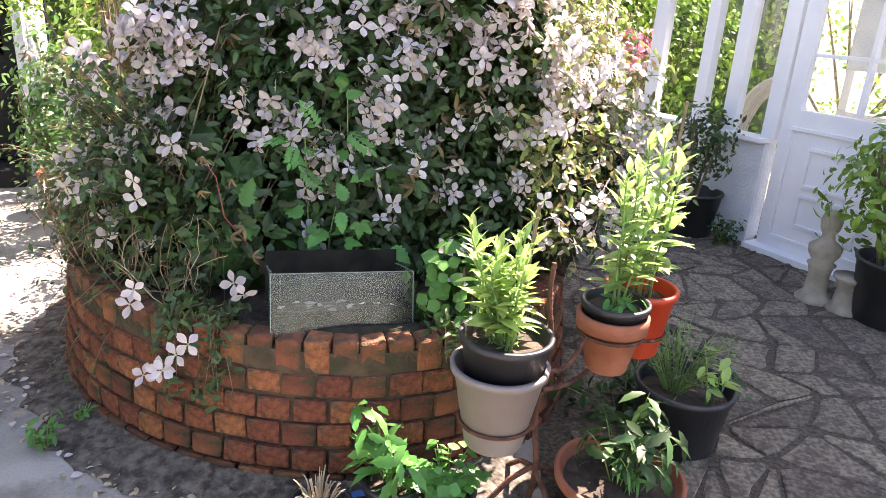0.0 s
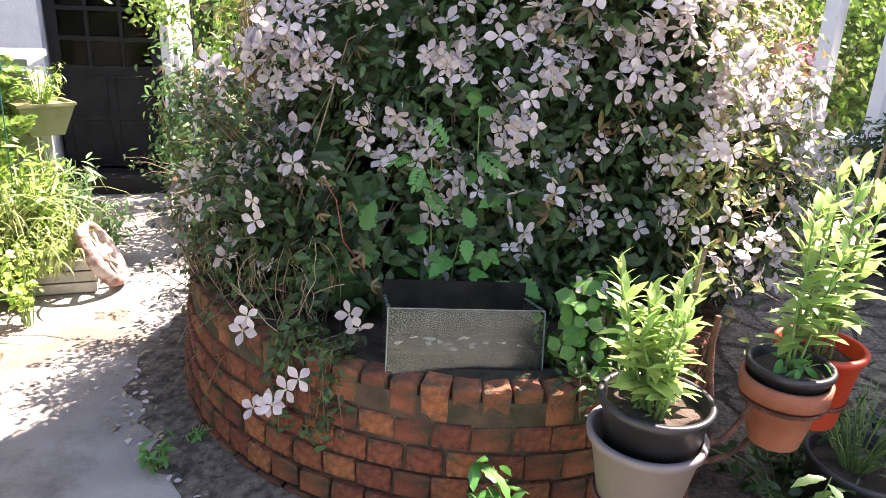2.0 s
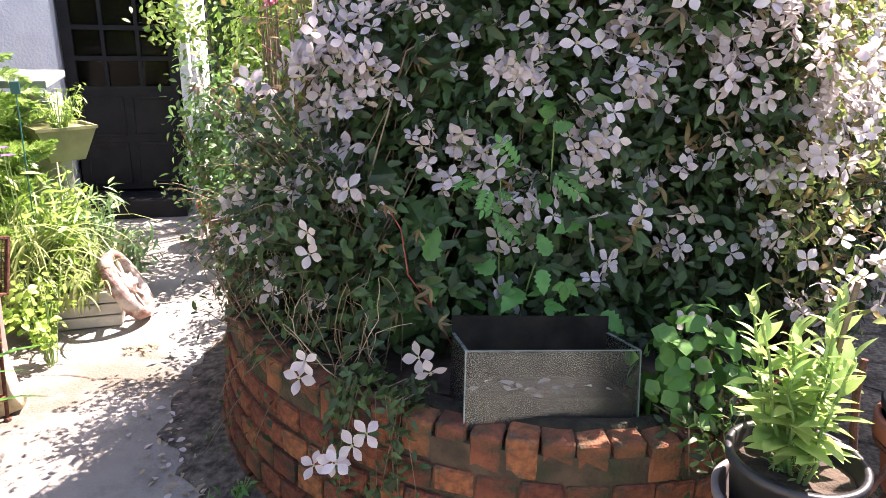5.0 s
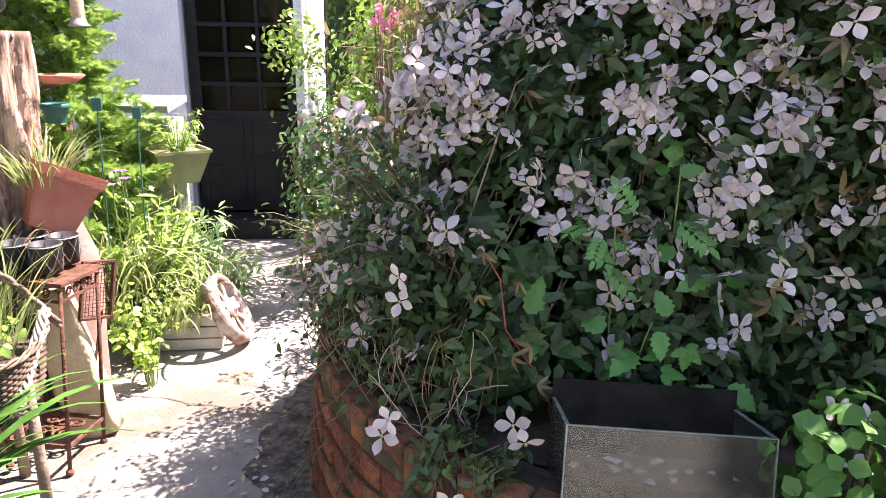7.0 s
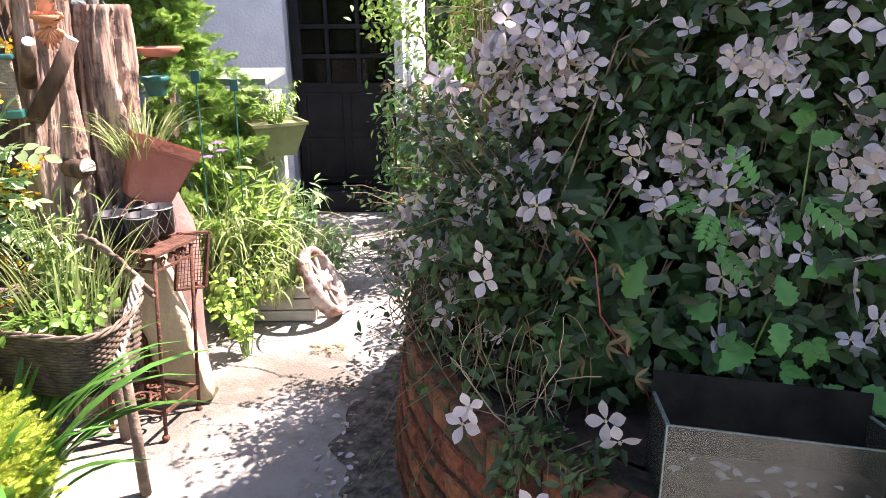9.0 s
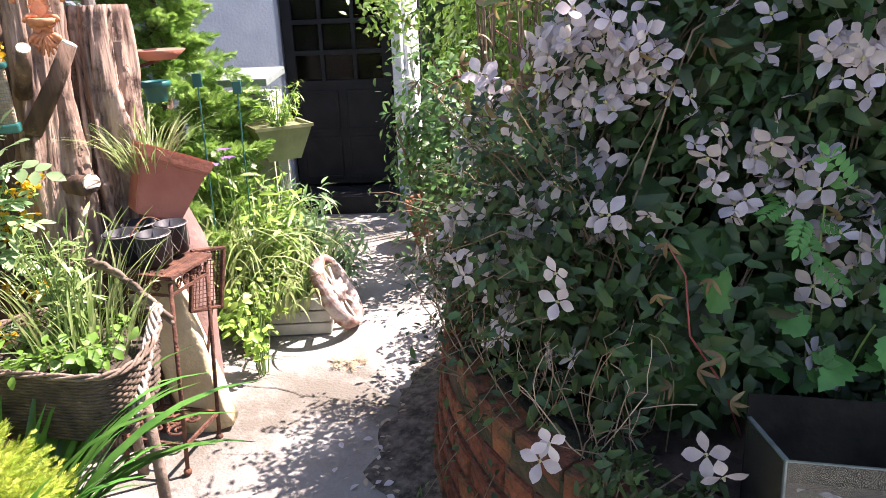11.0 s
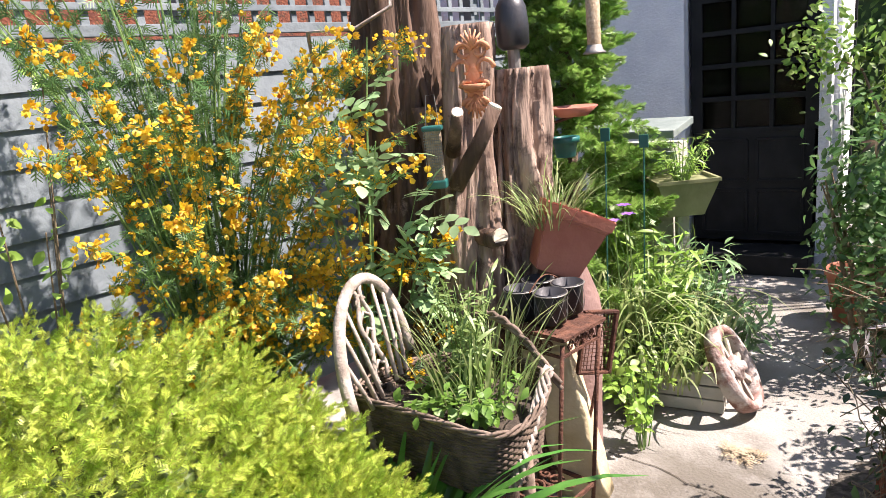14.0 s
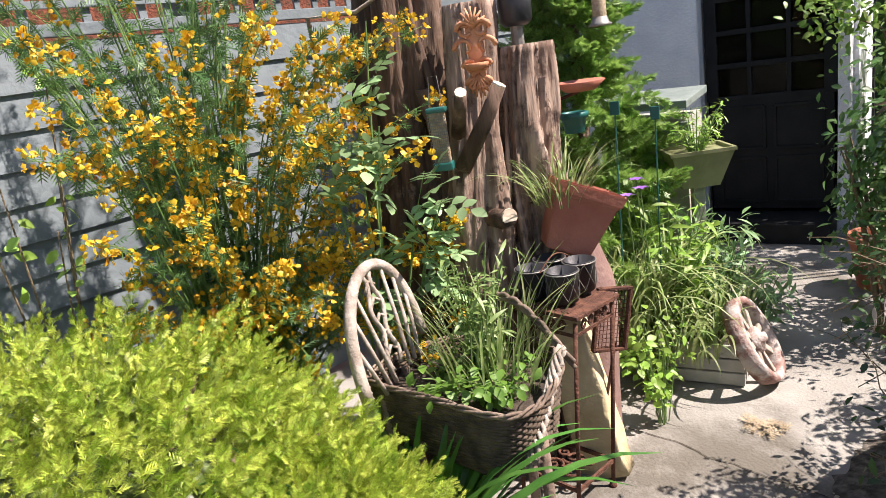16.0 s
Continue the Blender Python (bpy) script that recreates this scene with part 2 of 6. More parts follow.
def scatter(name, shape, mats, mat, parent, label="", kind="stuff"):
    """Many copies of one small shape joined in one mesh."""
    V, F = np.array(shape[0], float), shape[1]
    A = np.array([np.array(m) for m in mats])
    P = np.einsum("nij,kj->nki", A[:, :3, :3], V) + A[:, None, :3, 3]
    nv = len(V)
    loops = np.concatenate([np.array(q) for q in F])
    sizes = np.array([len(q) for q in F])
    N = len(mats)
    me = bpy.data.meshes.new(name)
    me.vertices.add(N * nv)
    me.vertices.foreach_set("co", P.reshape(-1))
    me.loops.add(N * len(loops))
    me.loops.foreach_set("vertex_index", (loops[None, :] + (np.arange(N) * nv)[:, None]).reshape(-1).astype(np.int32))
    tot = np.tile(sizes, N)
    me.polygons.add(len(tot))
    me.polygons.foreach_set("loop_start", np.concatenate([[0], np.cumsum(tot)[:-1]]).astype(np.int32))
    me.update(calc_edges=True)
    me.polygons.foreach_set("use_smooth", [True] * len(tot))
    me.materials.append(mat)
    ob = new(name, me)
    ob.parent = parent
    if kind:
        ob["kind"] = kind
    if label:
        ob["label"] = label
    return ob


def rnd(a, b):
    return float(RNG.uniform(a, b))


# ---- ground ----
bm = bmesh.new()
bmesh.ops.create_grid(bm, x_segments=2, y_segments=2, size=120)
ground = tagged(part("ground", bm, M_CONCRETE), "worn pale concrete garden path, stained and cracked", "ground", kind="structure")
for x0, y0, x1, y1, w in ((-1.15, 2.35, -2.1, 2.15, 0.003), (-1.25, 3.2, -2.2, 3.35, 0.003)):
    bm = bmesh.new()
    prev = None
    for k in range(25):
        t = k / 24
        px, py = x0 + (x1 - x0) * t, y0 + (y1 - y0) * t
        off = 0.05 * noise.noise(Vector((px * 3, py * 3, 1.0))) + 0.015 * noise.noise(Vector((px * 14, py * 14, 2.0)))
        d = Vector((y0 - y1, x1 - x0, 0)).normalized()
        hw = w * (0.5 + 0.6 * abs(noise.noise(Vector((t * 9, x0, 4)))))
        c = Vector((px, py, 0.003)) + d * off
        pair = (bm.verts.new(c + d * hw), bm.verts.new(c - d * hw))
        if prev:
            bm.faces.new((prev[0], pair[0], pair[1], prev[1]))
        prev = pair
    part("crack", bm, M_GROUT, ground, "dark crack in concrete")

# ---- the raised bed's brick wall ----
BED = (0.12, 2.79)


def wall_xy(s, z):
    """Point and outward angle on the wall's face; s: metres along it from its front, to the left."""
    out = -0.055 * (z / 0.44 - 0.5)
    if s >= 0:
        a = s / 1.19
        r, cy = 1.19 + out, 2.73
    else:
        a = s / 0.80
        r, cy = 0.80 + out, 2.34
    return BED[0] - r * math.sin(a), cy - r * math.cos(a), a


bed = thing("raised_bed", BED[0], BED[1], 0, "curved red brick raised bed, mossy and weathered", "raised bed")
bm = bmesh.new()
N = 72
line = [wall_xy(-2.4 + i * (2.4 + 3.6) / N, 0.2) for i in range(N + 1)]
prev = None
for x, y, a in line:
    nx, ny = -math.sin(a), -math.cos(a)
    ring = [bm.verts.new((x + nx * d - BED[0], y + ny * d - BED[1], z)) for d, z in ((0.006, -0.05), (-0.024, 0.418), (-0.20, 0.418), (-0.20, -0.05))]
    if prev:
        for k in range(4):
            bm.faces.new((prev[k], ring[k], ring[(k + 1) % 4], prev[(k + 1) % 4]))
    prev = ring
part("mortar_core", bm, M_MORTAR, bed, "dark mossy mortar")
bm = bmesh.new()
soil_ring = []
for k in range(48):
    a = 2 * math.pi * k / 48
    soil_ring.append(bm.verts.new((1.0 * math.sin(a) - 0.1, 0.0 - 1.0 * math.cos(a), 0.40)))
mid = bm.verts.new((0, 0, 0.47))
for k in range(48):
    bm.faces.new((soil_ring[k], soil_ring[(k + 1) % 48], mid))
part("soil", bm, M_SOIL, bed, "dark soil")


def brick_mesh(w, h, d, mat, j):
    bm = bmesh.new()
    box(bm, (0, d / 2, 0), (w, d, h))
    for v in bm.verts:
        v.co += Vector((rnd(-1, 1), rnd(-1, 1), rnd(-1, 1))) * 0.003
    bmesh.ops.bevel(bm, geom=list(bm.edges), offset=0.005, segments=1, affect="EDGES")
    me = bpy.data.meshes.new("brick")
    bm.to_mesh(me)
    bm.free()
    me.materials.append(mat)
    return me


B_PLAIN = [brick_mesh(0.0965, 0.069, 0.05, M_BRICK, j) for j in range(4)]
B_MOSS = [brick_mesh(0.0965, 0.069, 0.05, M_BRICK_MOSS, j) for j in range(2)]
B_TOP = [brick_mesh(0.073, 0.098, 0.09, M_BRICK, j) for j in range(1)] + [brick_mesh(0.073, 0.098, 0.09, M_BRICK_MOSS, j) for j in range(3)]
for row in range(5):
    z = 0.010 + row * 0.0765
    s = -1.5 + (0.052 if row % 2 else 0)
    while s < 2.9:
        x, y, a = wall_xy(s, z)
        me = (B_MOSS if rnd(0, 1) < (0.75, 0.4, 0.2, 0.2, 0.3)[row] else B_PLAIN)
        d = rnd(0.001, 0.006)
        piece("brick", me[int(rnd(0, len(me)))], pose(x - BED[0] - math.sin(a) * d, y - BED[1] - math.cos(a) * d, z + rnd(-0.002, 0.002), rnd(-1, 1), rnd(-1.2, 1.2), -math.degrees(a) + rnd(-1, 1)), bed)
        s += 0.104 + rnd(-0.004, 0.004)
s = -1.5
while s < 2.9:
    x, y, a = wall_xy(s, 0.385)
    d = rnd(0.0, 0.005)
    piece("brick", B_TOP[int(rnd(0, 4))], pose(x - BED[0] - math.sin(a) * d, y - BED[1] - math.cos(a) * d, 0.403 + rnd(-0.002, 0.002), rnd(-0.8, 0.8), rnd(-0.8, 0.8), -math.degrees(a) + rnd(-0.8, 0.8)), bed)
    s += 0.083 + rnd(-0.004, 0.004)

bm = bmesh.new()
prev = None
for k in range(130):
    x, y, a = wall_xy(-0.55 + k * 0.027, 0.44)
    n1, n2 = noise.noise(Vector((k * 0.21, 0, 0))), noise.noise(Vector((k * 0.13, 5, 0)))
    ring = []
    for u, z in ((-0.046 + 0.022 * n1, 0.440), (-0.052 + 0.020 * n1, 0.450 + 0.006 * n2), (-0.065, 0.460 + 0.010 * n1), (-0.095, 0.458 + 0.010 * n2), (-0.13, 0.43)):
        ring.append(bm.verts.new((x - math.sin(a) * u - BED[0], y - math.cos(a) * u - BED[1], z)))
    if prev:
        for q in range(4):
            bm.faces.new((prev[q], ring[q], ring[q + 1], prev[q + 1]))
    prev = ring
part("moss_cap", bm, M_MOSS, bed, "dark moss and soil along the wall's top", smooth=True)
# ---- the clematis over the bed ----
def mound_r(a, z):
    """Radius of the foliage about the bed's centre; a: angle from the front, to the left positive."""
    d = math.degrees(a)
    left = 1 / (1 + math.exp(-(d - (19 if z < 0.78 else min(31, 19 + 60 * (z - 0.78)))) / 3.5)) * (1 / (1 + math.exp((d - (96 if z < 0.55 else max(55, 96 - 110 * (z - 0.55)))) / 8)))
    right = max(0, min(1, (-d - 25) / 50)) * (1 / (1 + math.exp((-d - 125) / 12)))
    r = 0.75 - 0.14 * max(0, z - 0.6) + 0.40 * left * (1.0 if z < 1.2 else max(0.0, 1 - (z - 1.2) / 0.4)) + right * max(0.0, 0.34 - 0.30 * max(0, z - 0.7)) - (0.20 * max(0, z - 0.75) if d > 70 else 0) - (0.10 * max(0, z - 0.7) if d < 0 else 0)
    full = max(0.0, min(1.0, (8 - d) / 35)) * max(0.0, min(1.0, (72 + d) / 30))
    r += full * 0.17 * max(0.0, min(1.0, (z - 0.95) / 0.4))
    r *= max(0.0, 1 - (max(0, z - 1.25 - 0.3 * full) / 0.95) ** 2) ** 0.5
    if z < 0.62:
        r -= 0.05 * (0.62 - z) / 0.2 * (1 - left)
    return r + 0.11 * noise.noise(Vector((d * 0.055, z * 4.2, 2.0))) + 0.055 * noise.noise(Vector((d * 0.16, z * 11, 5.0)))


def mound_at(a, z, inset=0.0):
    r = mound_r(a, z) - inset
    p = Vector((BED[0] - r * math.sin(a), BED[1] - r * math.cos(a), z))
    up = 0.30 + 0.9 * max(0, (z - 1.0))
    return p, Vector((-math.sin(a), -math.cos(a), up)).normalized()


def jitter(v, k):
    return (v + Vector((rnd(-k, k), rnd(-k, k), rnd(-k, k)))).normalized()


clematis = thing("clematis", BED[0], BED[1], 0.42, "sprawling clematis smothered in pale pink four-petalled flowers", "climber")
INV = clematis.matrix_world.inverted()
bm = bmesh.new()
for i in range(150):
    a, z = rnd(-1.4, 1.9), rnd(0.42, 0.55)
    p0 = mound_at(a, z, rnd(0.25, 0.6))[0]
    p0.z = 0.42
    b = a + rnd(-0.35, 0.35)
    pts = [p0]
    for k in range(1, 7):
        q = mound_at(a + (b - a) * k / 6, min(0.45 + k * rnd(0.15, 0.28), 2.1), rnd(0.03, 0.25))[0]
        pts.append(q)
    tube(bm, [INV @ q for q in pts], 0.0035, 0.0015, 4)
part("stem", bm, M_TWIG, clematis, "tangled brown woody stems")["kind"] = "stuff"

LEAFLET = leaf_shape(0.044, 0.020, 0.3, 0.3, 0.12, 0.38, 4)
mats = []
for i in range(36000):
    a = rnd(-2.0, 2.1) if i % 5 else rnd(-3.14, 3.14)
    z = rnd(0.47, 2.45)
    if mound_r(a, z) < 0.15:
        continue
    if z < 0.6 and rnd(0, 1) < 0.4:
        continue
    p, n = mound_at(a, z, abs(RNG.normal(0, 0.09)) - 0.04)
    mats.append(INV @ facing(p, jitter(n + Vector((0, 0, 0.45)), 0.75), rnd(0, 360), rnd(0.7, 1.35)))
scatter("foliage", LEAFLET, mats, M_LEAF, clematis, "dense dark green leaflets")
bm = bmesh.new()
# shaded inner tangle that stops light passing through the mass
for i in range(44):
    for j in range(17):
        a, z = -3.14 + i * 0.1428, 0.44 + j * 0.11
        p = INV @ mound_at(a, z, 0.20 + rnd(0, 0.07))[0]
        m = Matrix.Translation(p) @ pose(0, 0, 0, rnd(0, 360), rnd(0, 360), rnd(0, 360)) @ Matrix.Diagonal((rnd(0.8, 1.3), rnd(0.8, 1.3), rnd(0.8, 1.3), 1))
        bmesh.ops.create_icosphere(bm, subdivisions=1, radius=0.085, matrix=m)
inner_mass = part("inner_foliage", bm, M_LEAF, clematis, "shaded inner leaves")
inner_mass["kind"] = "stuff"


def flower_mesh(k):
    shapes = []
    for q in range(4):
        pt = leaf_shape(0.041 + rnd(-0.003, 0.003), 0.027 + rnd(-0.002, 0.003), rnd(-0.05, 0.3), 0.12, 0, 0.56, 5)
        shapes.append((*pt, pose(0, 0, 0, 0, 0, q * 90 + rnd(-9, 9)) @ pose(0, 0.004, 0, rnd(-6, 26) if k < 3 else rnd(-25, 52), rnd(-9, 9), 0)))
    me = shape_mesh("flower", shapes, [M_PETAL, M_YELLOW_EYE])
    bm = bmesh.new()
    bm.from_mesh(me)
    n0 = len(bm.faces)
    bmesh.ops.create_cone(bm, segments=6, radius1=0.0042, radius2=0.002, depth=0.008, matrix=Matrix.Translation((0, 0, 0.006)))
    bm.faces.ensure_lookup_table()
    for f in list(bm.faces)[n0:]:
        f.material_index = 1
    bm.to_mesh(me)
    bm.free()
    return me


FLOWERS = [flower_mesh(k) for k in range(6)]


blooms = [[] for _ in FLOWERS]


def flower_at(p, n, size=1.0):
    k = int(rnd(0, 6))
    blooms[k].append(INV @ facing(p, n, rnd(0, 360), size))


made = 0
while made < 2050:
    a, z = rnd(-1.9, 1.4), rnd(0.55, 1.95)
    d = math.degrees(a)
    w = 0.15 if z < 0.8 else (0.38 if z < 1.0 else 1.0)
    if noise.noise(Vector((d * 0.07, z * 5.0, 9.0))) < 0.05 and rnd(0, 1) < 0.82:
        continue
    if rnd(0, 1) > w:
        continue
    p, n = mound_at(a, z, rnd(-0.075, 0.015))
    flower_at(p, jitter(n + Vector((0.0, -0.15, 0.25)), 1.35), rnd(0.62, 1.08))
    made += 1
    for j in range(int(rnd(0, 2.6))):
        flower_at(p + Vector((rnd(-.05, .05), rnd(-.03, .03), rnd(-.05, .05))), jitter(n + Vector((0.0, -0.1, 0.2)), 1.5), rnd(0.6, 1.0))
        made += 1
for x, y, z in ((-0.44, 1.75, 0.825), (-0.435, 1.745, 0.77), (-0.60, 1.93, 1.06), (-0.22, 2.12, 1.06), (0.076, 2.06, 0.75), (0.05, 2.05, 0.80), (-0.35, 1.52, 0.335), (-0.30, 1.515, 0.36), (-0.285, 1.50, 0.365),
                (-0.25, 1.51, 0.41), (-0.22, 1.52, 0.44), (-0.42, 1.62, 0.50), (-0.40, 1.61, 0.55), (-0.14, 1.68, 0.56), (-0.11, 1.67, 0.53), (0.50, 1.75, 0.58), (0.46, 1.78, 0.68), (0.52, 1.80, 0.66)):
    flower_at(Vector((x, y, z)), jitter(Vector((0.05, -1, 0.25)), 0.7), rnd(0.75, 0.95))
for x, y, z in ((-0.51, 2.024, 0.906), (-0.421, 2.027, 0.846), (-0.422, 2.111, 0.939), (-0.463, 2.02, 0.891), (-0.396, 2.106, 0.886), (-0.48, 2.106, 0.948), (-0.463, 2.154, 0.984), (-0.74, 2.20, 1.011), (-0.76, 2.15, 0.954), (-0.77, 2.25, 1.05), (-0.73, 2.22, 1.084), (-0.574, 2.001, 0.818), (-0.70, 1.98, 0.74), (-0.497, 2.30, 1.144), (-0.552, 2.34, 1.2), (-0.427, 2.28, 1.062), (-0.557, 2.28, 1.101), (-0.428, 2.40, 1.198), (-0.342, 2.34, 1.011)):
    for j in range(3):
        flower_at(Vector((x + rnd(-.06, .02), y - 0.05 + rnd(-.05, .02), z + 0.02 + rnd(-.04, .04))), jitter(Vector((-0.25, -0.75, 0.45)), 0.55), rnd(0.8, 1.15))
for i in range(420):
    p, n = mound_at(rnd(-1.8, -0.68), rnd(0.6, 1.8), -rnd(0.03, 0.24))
    flower_at(p, jitter(n + Vector((0.1, -0.2, 0.3)), 1.3), rnd(0.55, 0.95))
# the flowers on the front stand singly, the others are joined
for k, g in enumerate(blooms):
    g.sort(key=lambda m: m.translation.y)
    for m in g[:90]:
        piece("flower", FLOWERS[k], m, clematis)
    me = FLOWERS[k]
    scatter("blossom", ([tuple(v.co) for v in me.vertices], [tuple(f.vertices) for f in me.polygons]), g[90:], M_PETAL, clematis, "masses of pale pink flowers")
for i in range(90):
    a, z = (rnd(-1.2, 1.2), rnd(0.9, 2.0)) if i % 3 == 0 else (rnd(-1.7, -0.25), rnd(0.6, 1.9))
    p, n = mound_at(a, z, -0.05)
    d = jitter(n, 0.6)
    me = shape_mesh("young_leaf", [(*leaf_shape(0.045, 0.012, 0.45, 0.3), pose(0, 0, 0, 0, 0, r)) for r in (0, 55, -50)], M_BRONZE) if i < 3 else young[i % 3]
    if i < 3:
        young = (young if i else []) + [me]
    piece("young_leaf", me, INV @ facing(p, d, rnd(0, 360), rnd(0.8, 1.3)), clematis)

# long sunlit shoots that reach out on the path side and over the top
bm = bmesh.new()
bronze, fresh = [], []
for i in range(95):
    a, z = (rnd(0.75, 1.5), rnd(0.85, 1.45)) if i < 50 else (rnd(-1.5, 0.3), rnd(1.5, 2.05))
    p, n = mound_at(a, z, 0.08)
    tip = p + jitter(n + Vector((0, 0, 0.5)), 0.5) * rnd(0.16, 0.36)
    pts = arc_pts(p, tip, rnd(0.0, 0.06), 6)
    tube(bm, [INV @ Vector(q) for q in pts], 0.0022, 0.001, 4)
    for k in range(16):
        q = Vector(pts[int(rnd(2, len(pts)))]) + Vector((rnd(-1, 1), rnd(-1, 1), rnd(-1, 1))) * 0.03
        (bronze if (i + k) % 3 else fresh).append(INV @ facing(q, jitter(n, 0.9), rnd(0, 360), rnd(0.6, 1.1)))
for i in range(300):
    a, z = (rnd(-1.9, -0.72), rnd(0.55, 1.8)) if i < 235 else (rnd(1.2, 2.2), rnd(0.8, 1.6))
    p, n = mound_at(a, z, 0.05)
    tip = p + jitter(n + Vector((0.15, -0.1, 0.1)), 0.8) * rnd(0.12, 0.36)
    pts = arc_pts(p, tip, rnd(-0.03, 0.05), 6)
    tube(bm, [INV @ Vector(q) for q in pts], 0.0018, 0.0009, 4)
    for k in range(26):
        q = Vector(pts[int(rnd(1, len(pts)))]) + Vector((rnd(-1, 1), rnd(-1, 1), rnd(-1, 1))) * 0.045
        (bronze if (i + k) % 4 == 0 else fresh).append(INV @ facing(q, jitter(n + Vector((0, 0, 0.3)), 1.0), rnd(0, 360), rnd(0.5, 1.0)))
part("shoot", bm, M_TWIG, clematis, "long whippy shoots")["kind"] = "stuff"
scatter("shoot_leaves", LEAFLET, bronze, M_BRONZE, clematis, "bronze young leaves")
scatter("fresh_leaves", LEAFLET, fresh, M_FRESH, clematis, "bright green young leaves")

# dark shoots that hang over the wall's front
mats = []
bm = bmesh.new()
for i in range(26):
    s = rnd(0.24, 0.48) if i < 16 else rnd(-0.75, -0.35)
    x, y, a = wall_xy(s, 0.44)
    o = Vector((-math.sin(a), -math.cos(a), 0))
    p0 = Vector((x, y, 0.47)) - o * 0.12
    drop = rnd(0.03, 0.26 if 0.2 < s < 0.5 else 0.12)
    p1 = Vector((x, y, 0.50)) + o * 0.02
    p2 = Vector((x + rnd(-.05, .05), y, 0.46 - drop)) + o * rnd(0.03, 0.06)
    pts = [p0.lerp(p1, t) if t <= 1 else p1.lerp(p2, t - 1) for t in (0, 0.5, 1, 1.35, 1.7, 2)]
    tube(bm, [INV @ q for q in pts], 0.002, 0.001, 4)
    for k in range(26):
        t = rnd(0, 4.99)
        q = pts[int(t)].lerp(pts[int(t) + 1], t % 1) + Vector((rnd(-1, 1), rnd(-1, 1), rnd(-1, 1))) * 0.028 + o * 0.012
        mats.append(INV @ facing(q, jitter(o + Vector((0, 0, 0.3)), 0.9), rnd(0, 360), rnd(0.4, 0.85)))
part("hanging_stem", bm, M_TWIG, clematis)["kind"] = "stuff"
scatter("hanging_foliage", LEAFLET, mats, M_LEAF, clematis, "dark leaves trailing over bricks")

# ---- thin-leaved shrub that hangs over the bed's path side ----
shrub = thing("jasmine_shrub", -0.62, 2.15, 0.42, "straggly shrub with tiny dark leaves overhanging the brick wall", "shrub")
SINV = shrub.matrix_world.inverted()
SMALL = leaf_shape(0.026, 0.013, 0.2, 0.2, 0, 0.5, 3)
mats = []
bm = bmesh.new()
for i in range(150):
    a = rnd(0.55, 1.55)
    base = Vector((BED[0] - 0.85 * math.sin(a), BED[1] - 0.85 * math.cos(a), 0.42))
    top = rnd(0.55, 1.15)
    top = top if a < 1.2 else min(top, 0.85)
    out = rnd(1.10, 1.42 if top < 0.8 else 1.24)
    tip = Vector((BED[0] - out * math.sin(a + rnd(-0.1, 0.1)), BED[1] - out * math.cos(a), top if rnd(0, 1) > 0.42 else rnd(0.10, 0.55)))
    midp = base.lerp(tip, 0.5) + Vector((0, 0, rnd(0.15, 0.32)))
    pts = [base * (1 - t) ** 2 + midp * 2 * t * (1 - t) + tip * t * t for t in [k / 9 for k in range(10)]]
    pts = [q + Vector((rnd(-1, 1), rnd(-1, 1), rnd(-1, 1))) * 0.012 for q in pts]
    tube(bm, [SINV @ q for q in pts], 0.0028, 0.001, 4)
    for k in range(34):
        t = rnd(0.25, 1.0) * 8.99
        q = pts[int(t)].lerp(pts[int(t) + 1], t % 1) + Vector((rnd(-1, 1), rnd(-1, 1), rnd(-1, 1))) * 0.03
        mats.append(SINV @ facing(q, jitter(Vector((-0.3, -0.2, 0.8)), 0.8), rnd(0, 360), rnd(0.7, 1.4)))
part("stem", bm, M_TWIG, shrub, "thin brown arching stems")["kind"] = "stuff"
scatter("foliage", SMALL, mats, M_LEAF, shrub, "tiny dark green leaves")
bm = bmesh.new()
bm2 = bmesh.new()
for i in range(150):
    a = rnd(0.35, 1.25)
    r = rnd(0.98, 1.2)
    p = Vector((BED[0] - r * math.sin(a), BED[1] - r * math.cos(a), 0.42))
    q = p + Vector((rnd(-0.12, 0.12), rnd(-0.12, 0.06), rnd(0.08, 0.34)))
    bow = Vector((rnd(-0.07, 0.07), rnd(-0.07, 0.03), rnd(-0.02, 0.09)))
    pts = [p.lerp(q, k / 7) + bow * math.sin(math.pi * k / 7) + Vector((rnd(-1, 1), rnd(-1, 1), 0)) * 0.006 for k in range(8)]
    tube(bm if i % 3 == 0 else bm2, [SINV @ v for v in pts], 0.0017, 0.0009, 4)
part("dead_twig", bm2, M_TWIG, shrub, "tangled dead brown twigs")["kind"] = "stuff"
part("dry_stem", bm, M_STRAW, shrub, "dry straw-coloured bare stems")["kind"] = "stuff"

# ---- glass tank on the wall ----
tank = thing("fish_tank", 0.183, 1.655, 0.428, "empty dusty glass fish tank propped on the brick wall", "fish tank", rz=19)
lean = pose(0, 0, 0, -14, 2, 0)
W, H, D, T = 0.415, 0.185, 0.20, 0.006


def pane(name, c, size, label=""):
    bm = bmesh.new()
    box(bm, c, size, lean, 0.001)
    return part(name, bm, M_TANKGLASS, tank, label)


